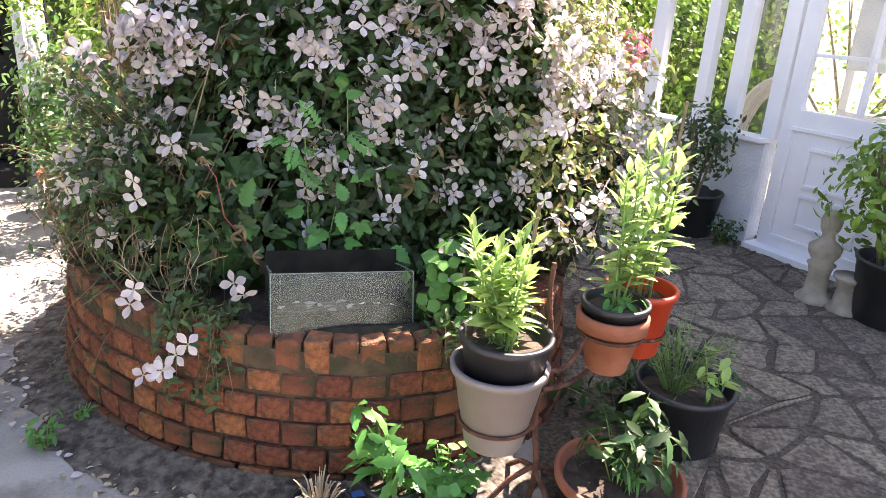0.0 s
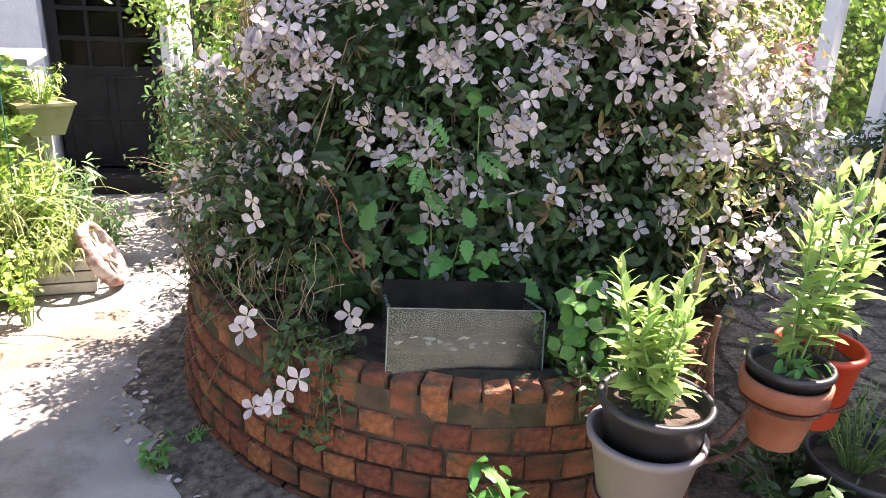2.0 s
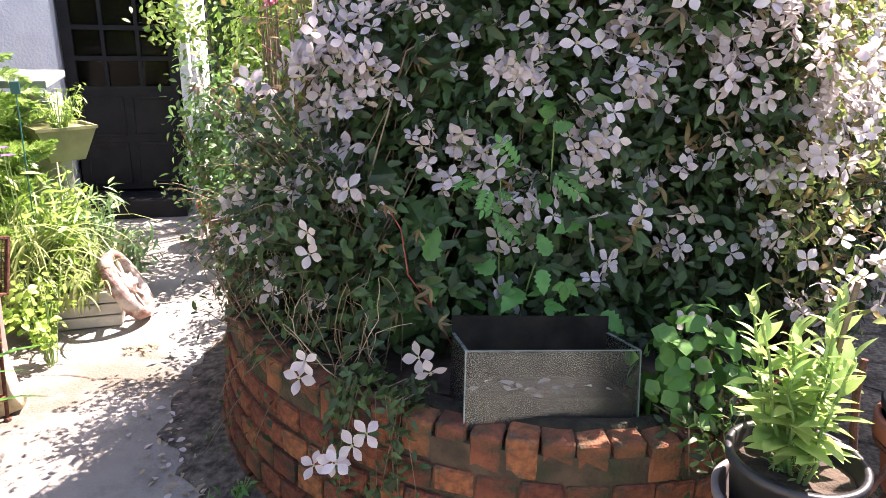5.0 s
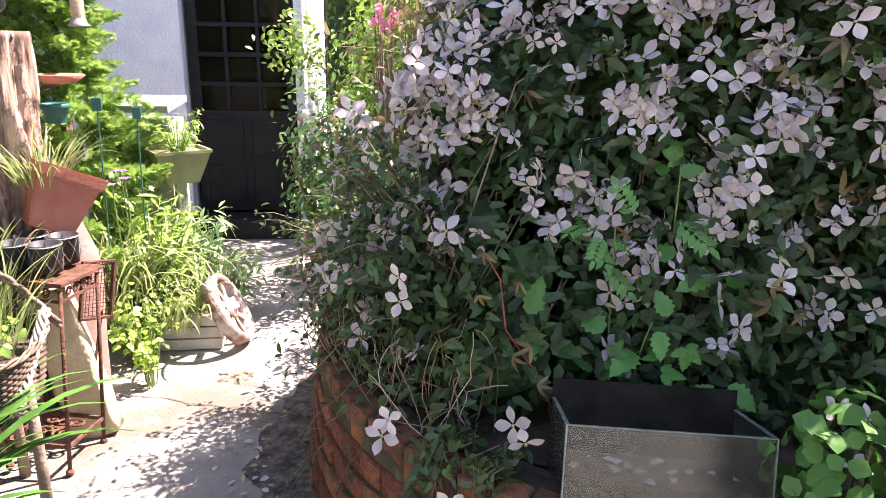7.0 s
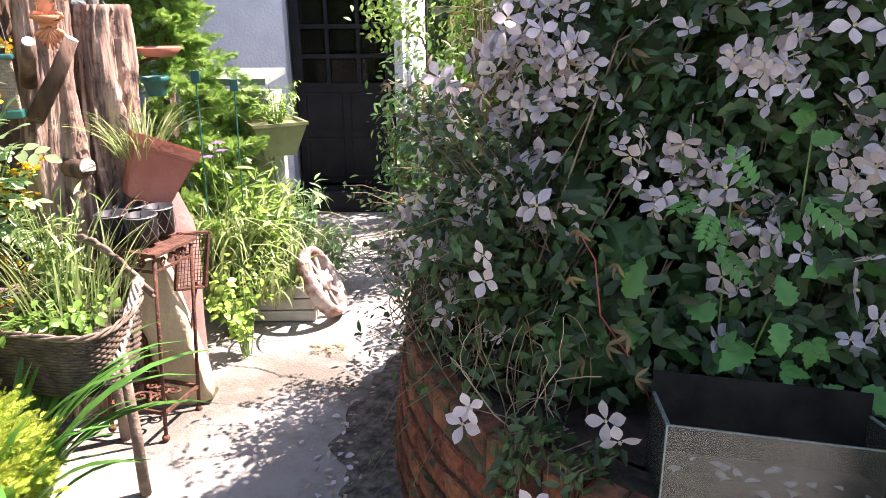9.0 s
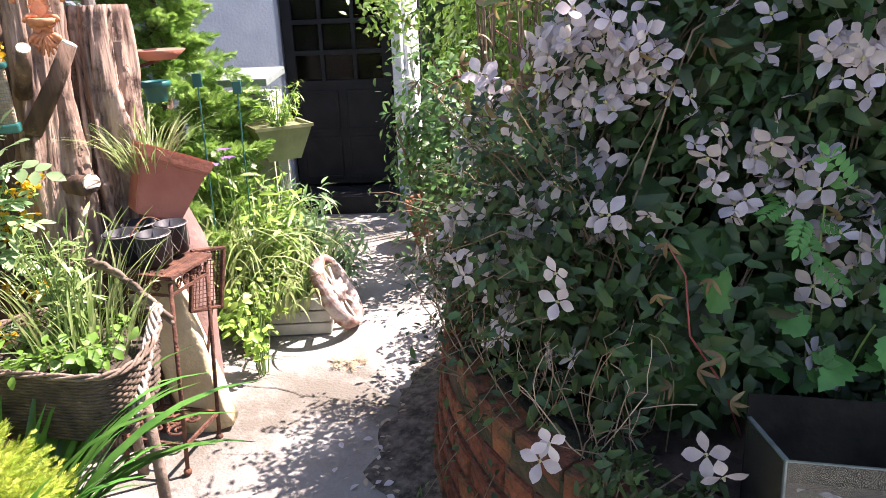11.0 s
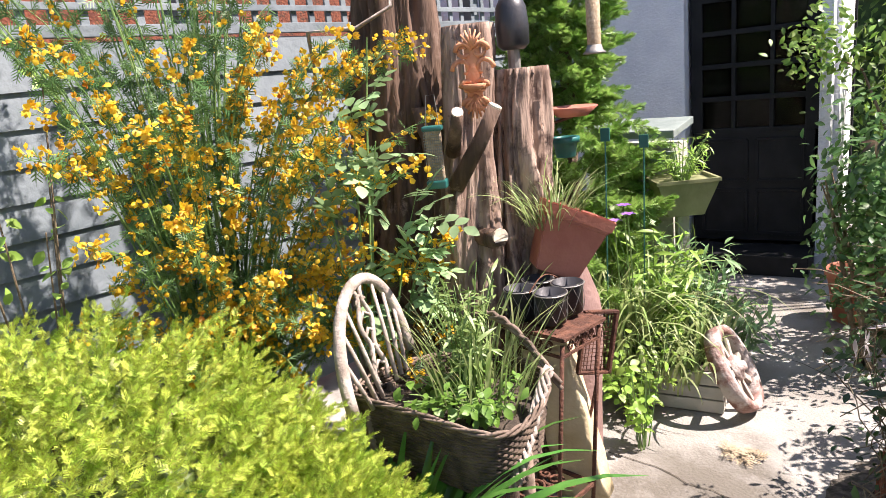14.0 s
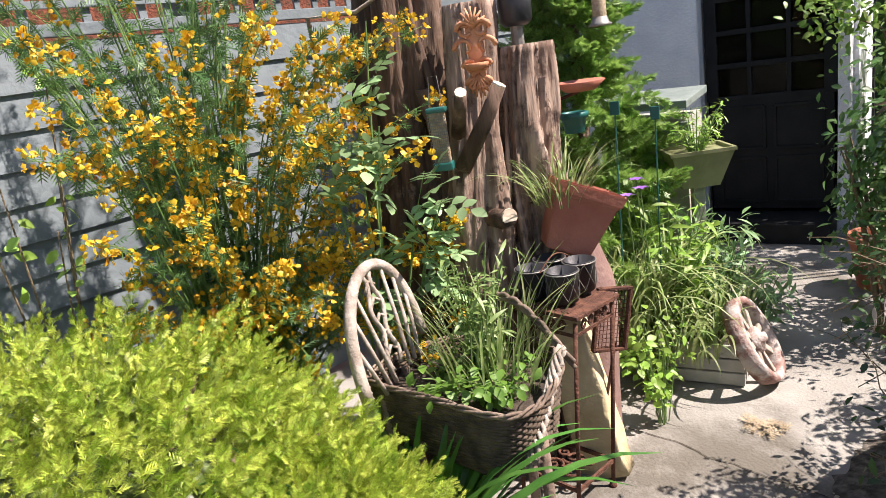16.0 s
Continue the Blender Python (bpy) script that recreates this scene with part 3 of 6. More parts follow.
pane("front_pane", (0, 0, H / 2), (W, T, H), "dusty front pane")
pane("side_pane", (-W / 2 + T / 2, D / 2 + T, H / 2), (T, D, H))
pane("side_pane", (W / 2 - T / 2, D / 2 + T, H / 2), (T, D, H))
bm = bmesh.new()
box(bm, (0, D + 2 * T, H / 2 + 0.02), (W, T, H + 0.05), lean, 0.001)
part("back_panel", bm, M_SLATE, tank, "dark algae-coated back")
bm = bmesh.new()
box(bm, (0, D / 2 + T, 0.035), (W - 2 * T - 0.004, D - 0.01, 0.07), lean, 0.004)
part("sediment", bm, M_SOIL, tank, "brown silt and dead leaves")
for c, size in (((0, 0, H + 0.001), (W, 0.006, 0.002)), ((-W / 2 + 0.001, 0, H / 2), (0.003, 0.008, H)), ((W / 2 - 0.001, 0, H / 2), (0.003, 0.008, H)), ((-W / 2 + T / 2, D / 2 + T, H + 0.001), (0.008, D, 0.003)), ((W / 2 - T / 2, D / 2 + T, H + 0.001), (0.008, D, 0.003))):
    bm = bmesh.new()
    box(bm, c, size, lean)
    part("glass_edge", bm, M_EDGE, tank, "pale ground glass edge")
scatter("petal", leaf_shape(0.03, 0.02, 0.1, 0.3, 0, 0.56), [lean @ Matrix.Translation((rnd(-0.16, 0.19), rnd(0.02, 0.15), 0.076)) @ pose(0, 0, 0, rnd(-20, 20), rnd(-20, 20), rnd(0, 360)) for k in range(16)], M_PETAL, tank, "fallen white petals")

# ---- pots by the bed ----
def pot(name, x, y, z, r, h, rb, mat, label, rim=0.012, lip=0.02, fill=M_SOIL, tilt=(0, 0), group="", parent=None):
    ob = thing(name, x, y, z, label, "plant pot", group)
    ob.matrix_world = pose(x, y, z, tilt[0], tilt[1], 0)
    bm = bmesh.new()
    rr = lambda t: rb + (r - rb) * t
    prof = [(0.0, 0.0), (rb * 0.96, 0.0), (rb, 0.004), (rr(1 - lip / h) , h - lip), (r + rim * 0.4, h - lip), (r + rim * 0.6, h - 0.003), (r + rim * 0.3, h), (r - rim * 0.4, h), (r - rim * 0.6, h - 0.006), (rr(0.5) - rim, h * 0.5), (rb - rim, 0.012), (0.0, 0.012)]
    lathe(bm, prof, 40)
    bmesh.ops.remove_doubles(bm, verts=bm.verts, dist=0.0004)
    part("body", bm, mat, ob, smooth=True)
    if fill:
        bm = bmesh.new()
        lathe(bm, [(0.0, h * 0.80 + 0.006), (rr(0.8) * 0.5, h * 0.80 + 0.003), (rr(0.8) - rim * 0.7, h * 0.80)], 24)
        bmesh.ops.remove_doubles(bm, verts=bm.verts, dist=0.0004)
        for v in bm.verts:
            v.co.z += 0.01 * noise.noise(v.co * 40)
        part("compost", bm, fill, ob, "dark damp compost")
    return ob


grey_pot = pot("plant_pot", 0.622, 1.43, 0.265, 0.122, 0.235, 0.078, M_GREYPOT, "tapered grey plastic outer pot held in a ring of the stand", fill=None)
inner_pot = pot("plant_pot", 0.632, 1.44, 0.40, 0.116, 0.18, 0.092, M_BLACKPOT, "black plastic nursery pot sitting inside a grey pot")
terra_pot = pot("plant_pot", 0.948, 1.66, 0.385, 0.096, 0.175, 0.06, M_TERRA, "terracotta pot with a thick rim in a rusty ring", lip=0.045, fill=None)
terra_in = pot("plant_pot", 0.952, 1.665, 0.47, 0.092, 0.125, 0.075, M_BLACKPOT, "glossy black plastic pot dropped into a terracotta pot")
red_pot = pot("plant_pot", 1.07, 1.84, 0.36, 0.105, 0.215, 0.075, M_REDPOT, "bright orange-red plastic pot held in a ring")
bowl = pot("plant_pot", 0.99, 1.49, 0.0, 0.175, 0.15, 0.11, M_TERRA, "wide terracotta bowl on the paving with weedy seedlings", lip=0.03)
big_black = pot("plant_pot", 1.27, 1.87, 0.0, 0.155, 0.24, 0.12, M_BLACKPOT, "black plastic pot of dense heather on the paving")
small_a = pot("plant_pot", 0.36, 1.44, 0.0, 0.085, 0.12, 0.065, M_BLACKPOT, "small black pot on the ground beside the brick wall", group="small pots")
small_b = pot("plant_pot", 0.50, 1.41, 0.0, 0.085, 0.12, 0.065, M_BLACKPOT, "small black pot overflowing with clover-like leaves", group="small pots")
blue_pot = pot("plant_pot", 0.285, 1.385, 0.0, 0.05, 0.07, 0.04, M_BLUE, "small bright blue plastic pot", group="small pots")
dead_pot = pot("plant_pot", 0.17, 1.36, 0.0, 0.085, 0.08, 0.07, M_BLACKPOT, "low pot full of dead straw-coloured stems", group="small pots")

stand = thing("pot_stand", 0.752, 1.53, 0, "rusty iron multi-arm plant pot stand", "plant stand")
bm = bmesh.new()
tube(bm, [(0.01 * math.sin(k), 0.01 * math.cos(k), k * 0.74 / 12) for k in range(13)], 0.009, 0.007, 8)
part("pole", bm, M_RUST, stand)
for (px, py, pz, pr) in ((0.622, 1.43, 0.335, 0.096), (0.948, 1.66, 0.50, 0.092), (1.07, 1.84, 0.43, 0.089)):
    bm = bmesh.new()
    tube(bm, [(px - 0.752 + pr * math.cos(k * 0.2618), py - 1.53 + pr * math.sin(k * 0.2618), pz) for k in range(24)], 0.0055, seg=6, closed=True)
    part("ring", bm, M_RUST, stand)
    bm = bmesh.new()
    d = Vector((px - 0.752, py - 1.53, 0))
    e = d - d.normalized() * pr
    tube(bm, arc_pts((0, 0, pz - 0.06), (e.x, e.y, pz), -0.05, 6), 0.007, seg=6)
    part("arm", bm, M_RUST, stand)
for k in range(4):
    a = k * 1.571 + 0.4
    bm = bmesh.new()
    tube(bm, [(0, 0, 0.12), (0.07 * math.cos(a), 0.07 * math.sin(a), 0.09), (0.16 * math.cos(a), 0.16 * math.sin(a), 0.006)], 0.008, seg=6)
    part("leg", bm, M_RUST, stand)


def lily(x, y, z, n, h, spread, label, leaves=22, lsize=0.085, cane=False, mat=M_LIME):
    ob = thing("lily", x, y, z, label, "plant")
    shapes = [shape_mesh("leaf", [(*leaf_shape(lsize * k, lsize * 0.35 * k, b, 0.25, 0, 0.4, 5), Matrix())], mat) for k, b in ((1, 0.3), (1.15, 0.15), (0.85, 0.45))]
    for i in range(n):
        a = rnd(0, 6.28)
        r0, r1 = spread * 0.4 * rnd(0.2, 1), spread * rnd(0.3, 1.1)
        p0, p1 = Vector((r0 * math.cos(a), r0 * math.sin(a), 0)), Vector((r1 * math.cos(a), r1 * math.sin(a), h * rnd(0.7, 1.05)))
        bm = bmesh.new()
        pts = [p0.lerp(p1, t / 5) + Vector((rnd(-.006, .006), rnd(-.006, .006), 0)) for t in range(6)]
        tube(bm, pts, 0.0042, 0.0022, 6)
        part("stem", bm, M_STEM_G, ob)
        for k in range(leaves):
            t = (k + 1) / leaves
            q = p0.lerp(p1, 0.12 + 0.88 * t)
            an = k * 137.5 + rnd(-20, 20)
            tilt = 18 + 50 * t * t + rnd(-12, 12)
            m = Matrix.Translation(q) @ pose(0, 0, 0, 0, 0, an) @ pose(0, 0, 0, tilt, 0, 0) @ Matrix.Diagonal((1, 1, 1, 1)) @ Matrix.Scale(rnd(0.8, 1.15) * (1.05 - 0.45 * t), 4)
            piece("leaf", shapes[k % 3], m, ob)
    if cane:
        bm = bmesh.new()
        tube(bm, [(0.02, 0.03, -0.05), (0.05, 0.04, h * 1.12)], 0.005, seg=6)
        part("cane", bm, M_TWIG, ob, "thin brown bamboo cane")
    return ob


lily(0.635, 1.44, 0.54, 13, 0.33, 0.12, "fresh lime-green lily shoots crowded in a black pot", 16, 0.082, True)
lily(0.96, 1.67, 0.565, 4, 0.40, 0.06, "tall slim lily stems with narrow glossy leaves", 22, 0.09)
lily(1.075, 1.85, 0.525, 5, 0.54, 0.075, "tall leafy lily tied to a reddish-brown cane", 24, 0.10, True)


def bushy(x, y, z, r, h, n, shape, mat, label, category="plant", name="seedling", stems=8, up=0.6, leaf_name="leaf", flat=False):
    """A small plant: stems from its base and single leaves round them."""
    ob = thing(name, x, y, z, label, category)
    mes = [shape_mesh("leaf", [(*shape, Matrix())], mat)]
    tips = []
    bm = bmesh.new()
    for i in range(stems):
        a = rnd(0, 6.28)
        p1 = Vector((r * rnd(0.2, 1) * math.cos(a), r * rnd(0.2, 1) * math.sin(a), h * rnd(0.5, 1)))
        tube(bm, arc_pts((p1.x * 0.2, p1.y * 0.2, 0), p1, h * 0.12, 5), 0.0025, 0.0012, 5)
        tips.append(p1)
    part("stem", bm, M_STEM_G, ob)["kind"] = "stuff"
    for i in range(n):
        p1 = tips[i % len(tips)]
        t = rnd(0.3, 1.05)
        q = Vector((p1.x * (0.2 + 0.8 * t), p1.y * (0.2 + 0.8 * t), p1.z * t)) + Vector((rnd(-1, 1), rnd(-1, 1), rnd(-.5, .5))) * r * 0.15
        piece("leaf", mes[0], facing(q, jitter(Vector((q.x / r * 0.5, q.y / r * 0.5, up)), 0.45), rnd(0, 360), rnd(0.65, 1.2)), ob)
    return ob


ROUND = leaf_shape(0.032, 0.032, 0.15, 0.15, 0.06, 0.55, 5)
LONGL = leaf_shape(0.075, 0.028, 0.4, 0.2, 0.14, 0.5, 7)
bushy(0.50, 1.41, 0.10, 0.12, 0.12, 170, ROUND, M_BRIGHT, "dense low mat of rounded yellow-green leaves", name="clover_plant", stems=26, up=1.0)
bushy(0.36, 1.44, 0.10, 0.12, 0.24, 60, LONGL, M_BRIGHT, "leafy green seedlings with toothed leaves", stems=7)
bushy(0.99, 1.49, 0.12, 0.17, 0.26, 110, LONGL, M_LEAF_P, "weedy toothed-leaf seedlings in a bowl", stems=14)
bushy(1.03, 1.45, 0.12, 0.10, 0.15, 40, leaf_shape(0.06, 0.009, 0.5, 0.2), M_BRIGHT, "wispy narrow-leaved seedling in a clay bowl", stems=9)
bushy(1.24, 1.88, 0.20, 0.20, 0.24, 300, leaf_shape(0.034, 0.007, 0.2, 0.2, 0, 0.5, 2), M_LEAF_P, "dense dark heather with tiny pink buds", name="heather", stems=60)
bushy(1.33, 1.80, 0.20, 0.09, 0.26, 26, leaf_shape(0.06, 0.026, 0.3, 0.2), M_LIME, "pale broad-leaved shoots among heather", stems=5)
bushy(0.96, 1.66, 0.565, 0.07, 0.07, 24, leaf_shape(0.04, 0.015, 0.3, 0.2), M_BRIGHT, "small weeds around lily stems", stems=7)
bushy(0.63, 1.44, 0.54, 0.08, 0.05, 40, leaf_shape(0.02, 0.006, 0.3, 0.2, 0, 0.5, 3), M_LIME, "pale fine moss-like seedlings on compost", stems=16)
bm = bmesh.new()
dead = thing("dead_plant", 0.17, 1.36, 0.06, "bundle of dead straw-coloured stems in a low pot", "plant")
for i in range(70):
    a, r = rnd(0, 6.28), rnd(0.02, 0.09)
    tube(bm, arc_pts((0.4 * r * math.cos(a), 0.4 * r * math.sin(a), 0), (r * math.cos(a), r * math.sin(a), rnd(0.02, 0.09)), rnd(0, 0.03), 4), 0.003, 0.0015, 4)
part("stem", bm, M_STRAW, dead)["kind"] = "stuff"
# ---- conservatory ----
CON = pose(2.375, 4.106, 0, 0, 0, -59)
cons = thing("conservatory", 2.375, 4.106, 0, "white plastic-framed conservatory with a half-glazed panelled door", "conservatory", rz=-59)


def cbox(name, c, size, mat=None, parent=None, bevel=0.004, label=""):
    bm = bmesh.new()
    box(bm, c, size, None, bevel)
    return part(name, bm, mat or M_WHITE, parent or cons, label)


# local x runs along the front, y goes inside, towards the back
cbox("dwarf_wall", (-0.58, 0.06, 0.33), (1.06, 0.12, 0.66), M_RENDER, label="white painted dwarf wall")
cbox("sill", (-0.58, 0.03, 0.675), (1.08, 0.16, 0.03))
for x, w in ((-1.07, 0.12), (-0.62, 0.09), (-0.36, 0.10), (-0.05, 0.10)):
    cbox("mullion", (x, 0.05, 1.45), (w, 0.07, 1.52))
cbox("top_rail", (0.6, 0.05, 2.24), (3.5, 0.09, 0.12))
for x, w in ((-0.88, 0.39), (-0.51, 0.24), (-0.19, 0.26)):
    ob = cbox("pane", (x, 0.055, 1.45), (w, 0.012, 1.5), M_GLASS, bevel=0)
    ob.visible_shadow = False
door = cbox("door", (0.42, 0.045, 0.47), (0.80, 0.05, 0.84), label="white panelled lower door")
for c, size in (((0.07, 0.045, 1.50), (0.10, 0.05, 1.24)), ((0.77, 0.045, 1.50), (0.10, 0.05, 1.24)), ((0.42, 0.045, 2.10), (0.6, 0.05, 0.1)), ((0.46, 0.045, 1.5), (0.025, 0.05, 1.2)), ((0.42, 0.045, 1.20), (0.6, 0.03, 0.022))):
    cbox("door_rail", c, size)
for z0, z1, x0, x1 in ((0.12, 0.78, 0.10, 0.74), (0.22, 0.40, 0.24, 0.60), (0.46, 0.68, 0.24, 0.60)):
    for c, size in ((((x0 + x1) / 2, 0.016, z0), (x1 - x0, 0.018, 0.022)), (((x0 + x1) / 2, 0.016, z1), (x1 - x0, 0.018, 0.022)), ((x0, 0.016, (z0 + z1) / 2), (0.022, 0.018, z1 - z0)), ((x1, 0.016, (z0 + z1) / 2), (0.022, 0.018, z1 - z0))):
        cbox("moulding", c, size, parent=door, bevel=0.003)
ob = cbox("pane", (0.42, 0.05, 1.5), (0.62, 0.010, 1.2), M_GLASS, bevel=0)
ob.visible_shadow = False
cbox("threshold", (0.42, 0.0, 0.025), (0.86, 0.16, 0.05))
# Unseen wall, added over the glazing to keep the sun off the patio.
cbox("shade_wall", (-0.14, 0.06, 3.06), (1.96, 0.12, 1.5), M_RENDER, label="white rendered wall added above the glazing to shade the patio")
# Out of view; its height is chosen so its shadow covers the paving.
cbox("side_wall", (2.35, 0.06, 1.9), (3.0, 0.12, 3.8), M_RENDER, label="white rendered house wall, unseen and tall to shade the patio")
cbox("back_wall", (1.55, 2.4, 1.1), (1.7, 0.1, 2.2), M_RENDER, label="pale inner wall")
cbox("back_dwarf_wall", (-0.2, 2.4, 0.33), (1.78, 0.1, 0.66), M_RENDER)
# Added wall that imitates the pale house mirrored in the door glass.
cbox("reflection_wall", (-0.2, 2.4, 1.66), (1.78, 0.1, 1.30), M_RENDER, label="pale wall over the far window, imitating a reflected house")
for x in (-1.05, -0.5, 0.1, 0.66):
    cbox("mullion", (x, 2.4, 0.835), (0.08, 0.07, 0.34))
cbox("inner_floor", (0.6, 1.25, 0.03), (3.5, 2.3, 0.05), M_SLAB)
cbox("roof", (0.6, 1.2, 2.36), (3.7, 2.7, 0.10), M_WHITE, label="white translucent roof")

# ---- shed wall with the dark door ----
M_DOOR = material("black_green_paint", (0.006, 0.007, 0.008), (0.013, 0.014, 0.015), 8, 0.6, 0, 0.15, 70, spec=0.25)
SH = pose(-3.24, 4.33, 0, 0, 0, 26)
shed = thing("outhouse", -3.24, 4.33, 0, "white roughcast outhouse wall with a dark glazed door", "outhouse", rz=26)


def sbox(name, c, size, mat, parent=None, bevel=0.004, label=""):
    bm = bmesh.new()
    box(bm, c, size, None, bevel)
    return part(name, bm, mat, parent or shed, label)


sbox("wall", (-1.0, 0.1, 1.25), (1.98, 0.2, 2.5), M_RENDER, label="white roughcast wall")
sbox("wall", (0.775, 0.1, 1.25), (0.06, 0.2, 2.5), M_RENDER, label="white roughcast pier")
sbox("lintel", (0.37, 0.1, 2.3), (0.75, 0.2, 0.4), M_RENDER)
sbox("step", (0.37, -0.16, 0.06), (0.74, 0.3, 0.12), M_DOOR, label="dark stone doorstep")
sdoor = sbox("door_leaf", (0.37, 0.12, 0.46), (0.70, 0.04, 0.70), M_DOOR, label="black-green panelled door with small panes")
for x in (0.04, 0.70):
    sbox("stile", (x, 0.12, 1.45), (0.07, 0.045, 1.28), M_DOOR)
for x in (0.26, 0.48):
    sbox("glazing_bar", (x, 0.12, 1.43), (0.025, 0.04, 1.24), M_DOOR)
for k in range(7):
    sbox("glazing_bar", (0.37, 0.118, 0.82 + k * 0.2), (0.62, 0.04, 0.03), M_DOOR)
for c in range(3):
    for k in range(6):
        sbox("pane", (0.15 + c * 0.22, 0.125, 0.92 + k * 0.2), (0.19, 0.006, 0.165), M_DIMMED_GLASS, bevel=0)
# Added walls and roof, mostly door black, keep the room behind the panes dark.
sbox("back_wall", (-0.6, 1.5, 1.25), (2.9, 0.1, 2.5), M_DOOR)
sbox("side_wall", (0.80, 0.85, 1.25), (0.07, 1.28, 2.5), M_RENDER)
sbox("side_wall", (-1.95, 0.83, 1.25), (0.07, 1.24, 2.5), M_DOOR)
sbox("roof", (-0.6, 0.8, 2.55), (3.1, 1.8, 0.08), M_DOOR, label="dark flat roof added to keep daylight out")
for z0, z1, x0, x1 in ((0.16, 0.44, 0.08, 0.34), (0.16, 0.44, 0.40, 0.66), (0.50, 0.76, 0.08, 0.34), (0.50, 0.76, 0.40, 0.66)):
    for c, size in ((((x0 + x1) / 2, 0.097, z0), (x1 - x0, 0.014, 0.02)), (((x0 + x1) / 2, 0.097, z1), (x1 - x0, 0.014, 0.02)), ((x0, 0.097, (z0 + z1) / 2), (0.02, 0.014, z1 - z0)), ((x1, 0.097, (z0 + z1) / 2), (0.02, 0.014, z1 - z0))):
        sbox("moulding", c, size, M_DOOR, sdoor, 0.003)

# ---- fence ----
M_FENCE = material("grey_blue_fence_paint", (0.125, 0.155, 0.165), (0.19, 0.225, 0.235), 5, 0.8, 0, 0.5, 30, vary=0.08)
fence = thing("fence", -2.62, 0.15, 0, "pale blue-grey painted overlap board fence with trellis on top", "fence", rz=109.5)
FL = 4.6
n = 13
for k in range(n):
    bm = bmesh.new()
    z = 0.03 + k * 0.116
    segs = 24
    ph = rnd(0, 6)
    amp = rnd(0.002, 0.010)
    rows = []
    for j in range(segs + 1):
        x = -1.2 + j * (FL + 1.2) / segs
        w = amp * math.sin(x * 2.1 + ph) - 0.012 * x / FL
        rows.append([bm.verts.new((x, y, zz + w)) for y, zz in ((0.0, z + 0.14), (-0.004, z + 0.14), (-0.02, z), (-0.012, z - 0.002), (0.004, z))])
    for a, b in zip(rows, rows[1:]):
        for q in range(5):
            bm.faces.new((a[q], b[q], b[(q + 1) % 5], a[(q + 1) % 5]))
    part("board", bm, M_FENCE, fence)
for x in (-0.6, 1.25, 3.1):
    bm = bmesh.new()
    box(bm, (x, 0.06, 1.0), (0.075, 0.075, 2.0), None, 0.004)
    part("post", bm, M_FENCE, fence)
bm = bmesh.new()
box(bm, (FL / 2 - 0.6, 0, 1.60), (FL + 1.2, 0.035, 0.04), None, 0.003)
part("rail", bm, M_FENCE, fence)
for k in range(int((FL + 1.2) / 0.10)):
    bm = bmesh.new()
    box(bm, (-1.15 + k * 0.10, 0.008, 1.79), (0.030, 0.012, 0.36), None, 0.002)
    part("slat", bm, M_FENCE, fence)
for z in (1.68, 1.78, 1.88, 1.96):
    bm = bmesh.new()
    box(bm, (FL / 2 - 0.6, -0.006, z), (FL + 1.2, 0.012, 0.024), None, 0.002)
    part("slat", bm, M_FENCE, fence)
bm = bmesh.new()
box(bm, (1.7, 1.6, 1.4), (7.0, 0.2, 2.8), pose(-2.62, 0.15, 0, 0, 0, 109.5))
tagged(part("wall_neighbour", bm, M_BRICK), "neighbouring red brick wall seen through the trellis", "wall", kind="structure")
# ---- materials of the sunny side ----
M_BARK = material("bark", (0.055, 0.034, 0.022), (0.17, 0.105, 0.07), 22, 0.9, 0, 1.0, 45, stretch=0.12, c3=(0.27, 0.19, 0.14), c3_at=0.62)
M_BARE = material("bare_wood", (0.14, 0.085, 0.058), (0.42, 0.31, 0.235), 26, 0.85, 0, 1.0, 50, stretch=0.10, c3=(0.085, 0.05, 0.035), c3_at=0.56)
M_CUT = material("cut_wood", (0.55, 0.45, 0.33), (0.70, 0.60, 0.47), 30, 0.85, 0, 0.3, 90)
M_DRIFT = material("weathered_willow", (0.27, 0.22, 0.175), (0.44, 0.38, 0.32), 22, 0.85, 0, 0.5, 90, c3=(0.2, 0.15, 0.11), c3_at=0.62)
M_RIM = material("old_willow_rim", (0.12, 0.085, 0.06), (0.24, 0.18, 0.135), 22, 0.88, 0, 0.5, 90, c3=(0.07, 0.05, 0.035), c3_at=0.6)
# Willow of the basket side, with the shade of its sunless face painted in.
M_WEAVE_SHADE = material("shaded_wicker", (0.055, 0.038, 0.026), (0.125, 0.09, 0.062), 22, 0.9, 0, 0.5, 90)
M_WHEEL = material("rusted_wheel", (0.16, 0.072, 0.052), (0.30, 0.18, 0.15), 14, 0.85, 0.1, 0.6, 80, c3=(0.46, 0.41, 0.37), c3_at=0.5)
M_GOLD = leaf_material("golden_juniper", (0.27, 0.40, 0.045), (0.54, 0.61, 0.10), vary=0.45, tr=0.15)
# Dark copy of the juniper green, with the shade of its gaps painted in.
M_GOLD_SHADE = leaf_material("juniper_shade", (0.04, 0.065, 0.012), (0.09, 0.12, 0.025), tr=0.15)
M_THUJA = leaf_material("thuja", (0.15, 0.30, 0.05), (0.30, 0.45, 0.11))
M_GRASSY = leaf_material("long_leaf", (0.17, 0.27, 0.07), (0.40, 0.45, 0.20))
M_STRAP = leaf_material("strap_leaf", (0.05, 0.17, 0.028), (0.10, 0.27, 0.05), island=False, rough=0.3, tr=0.25)
M_ROSE = leaf_material("rose_leaf", (0.22, 0.38, 0.17), (0.34, 0.50, 0.24), island=False)
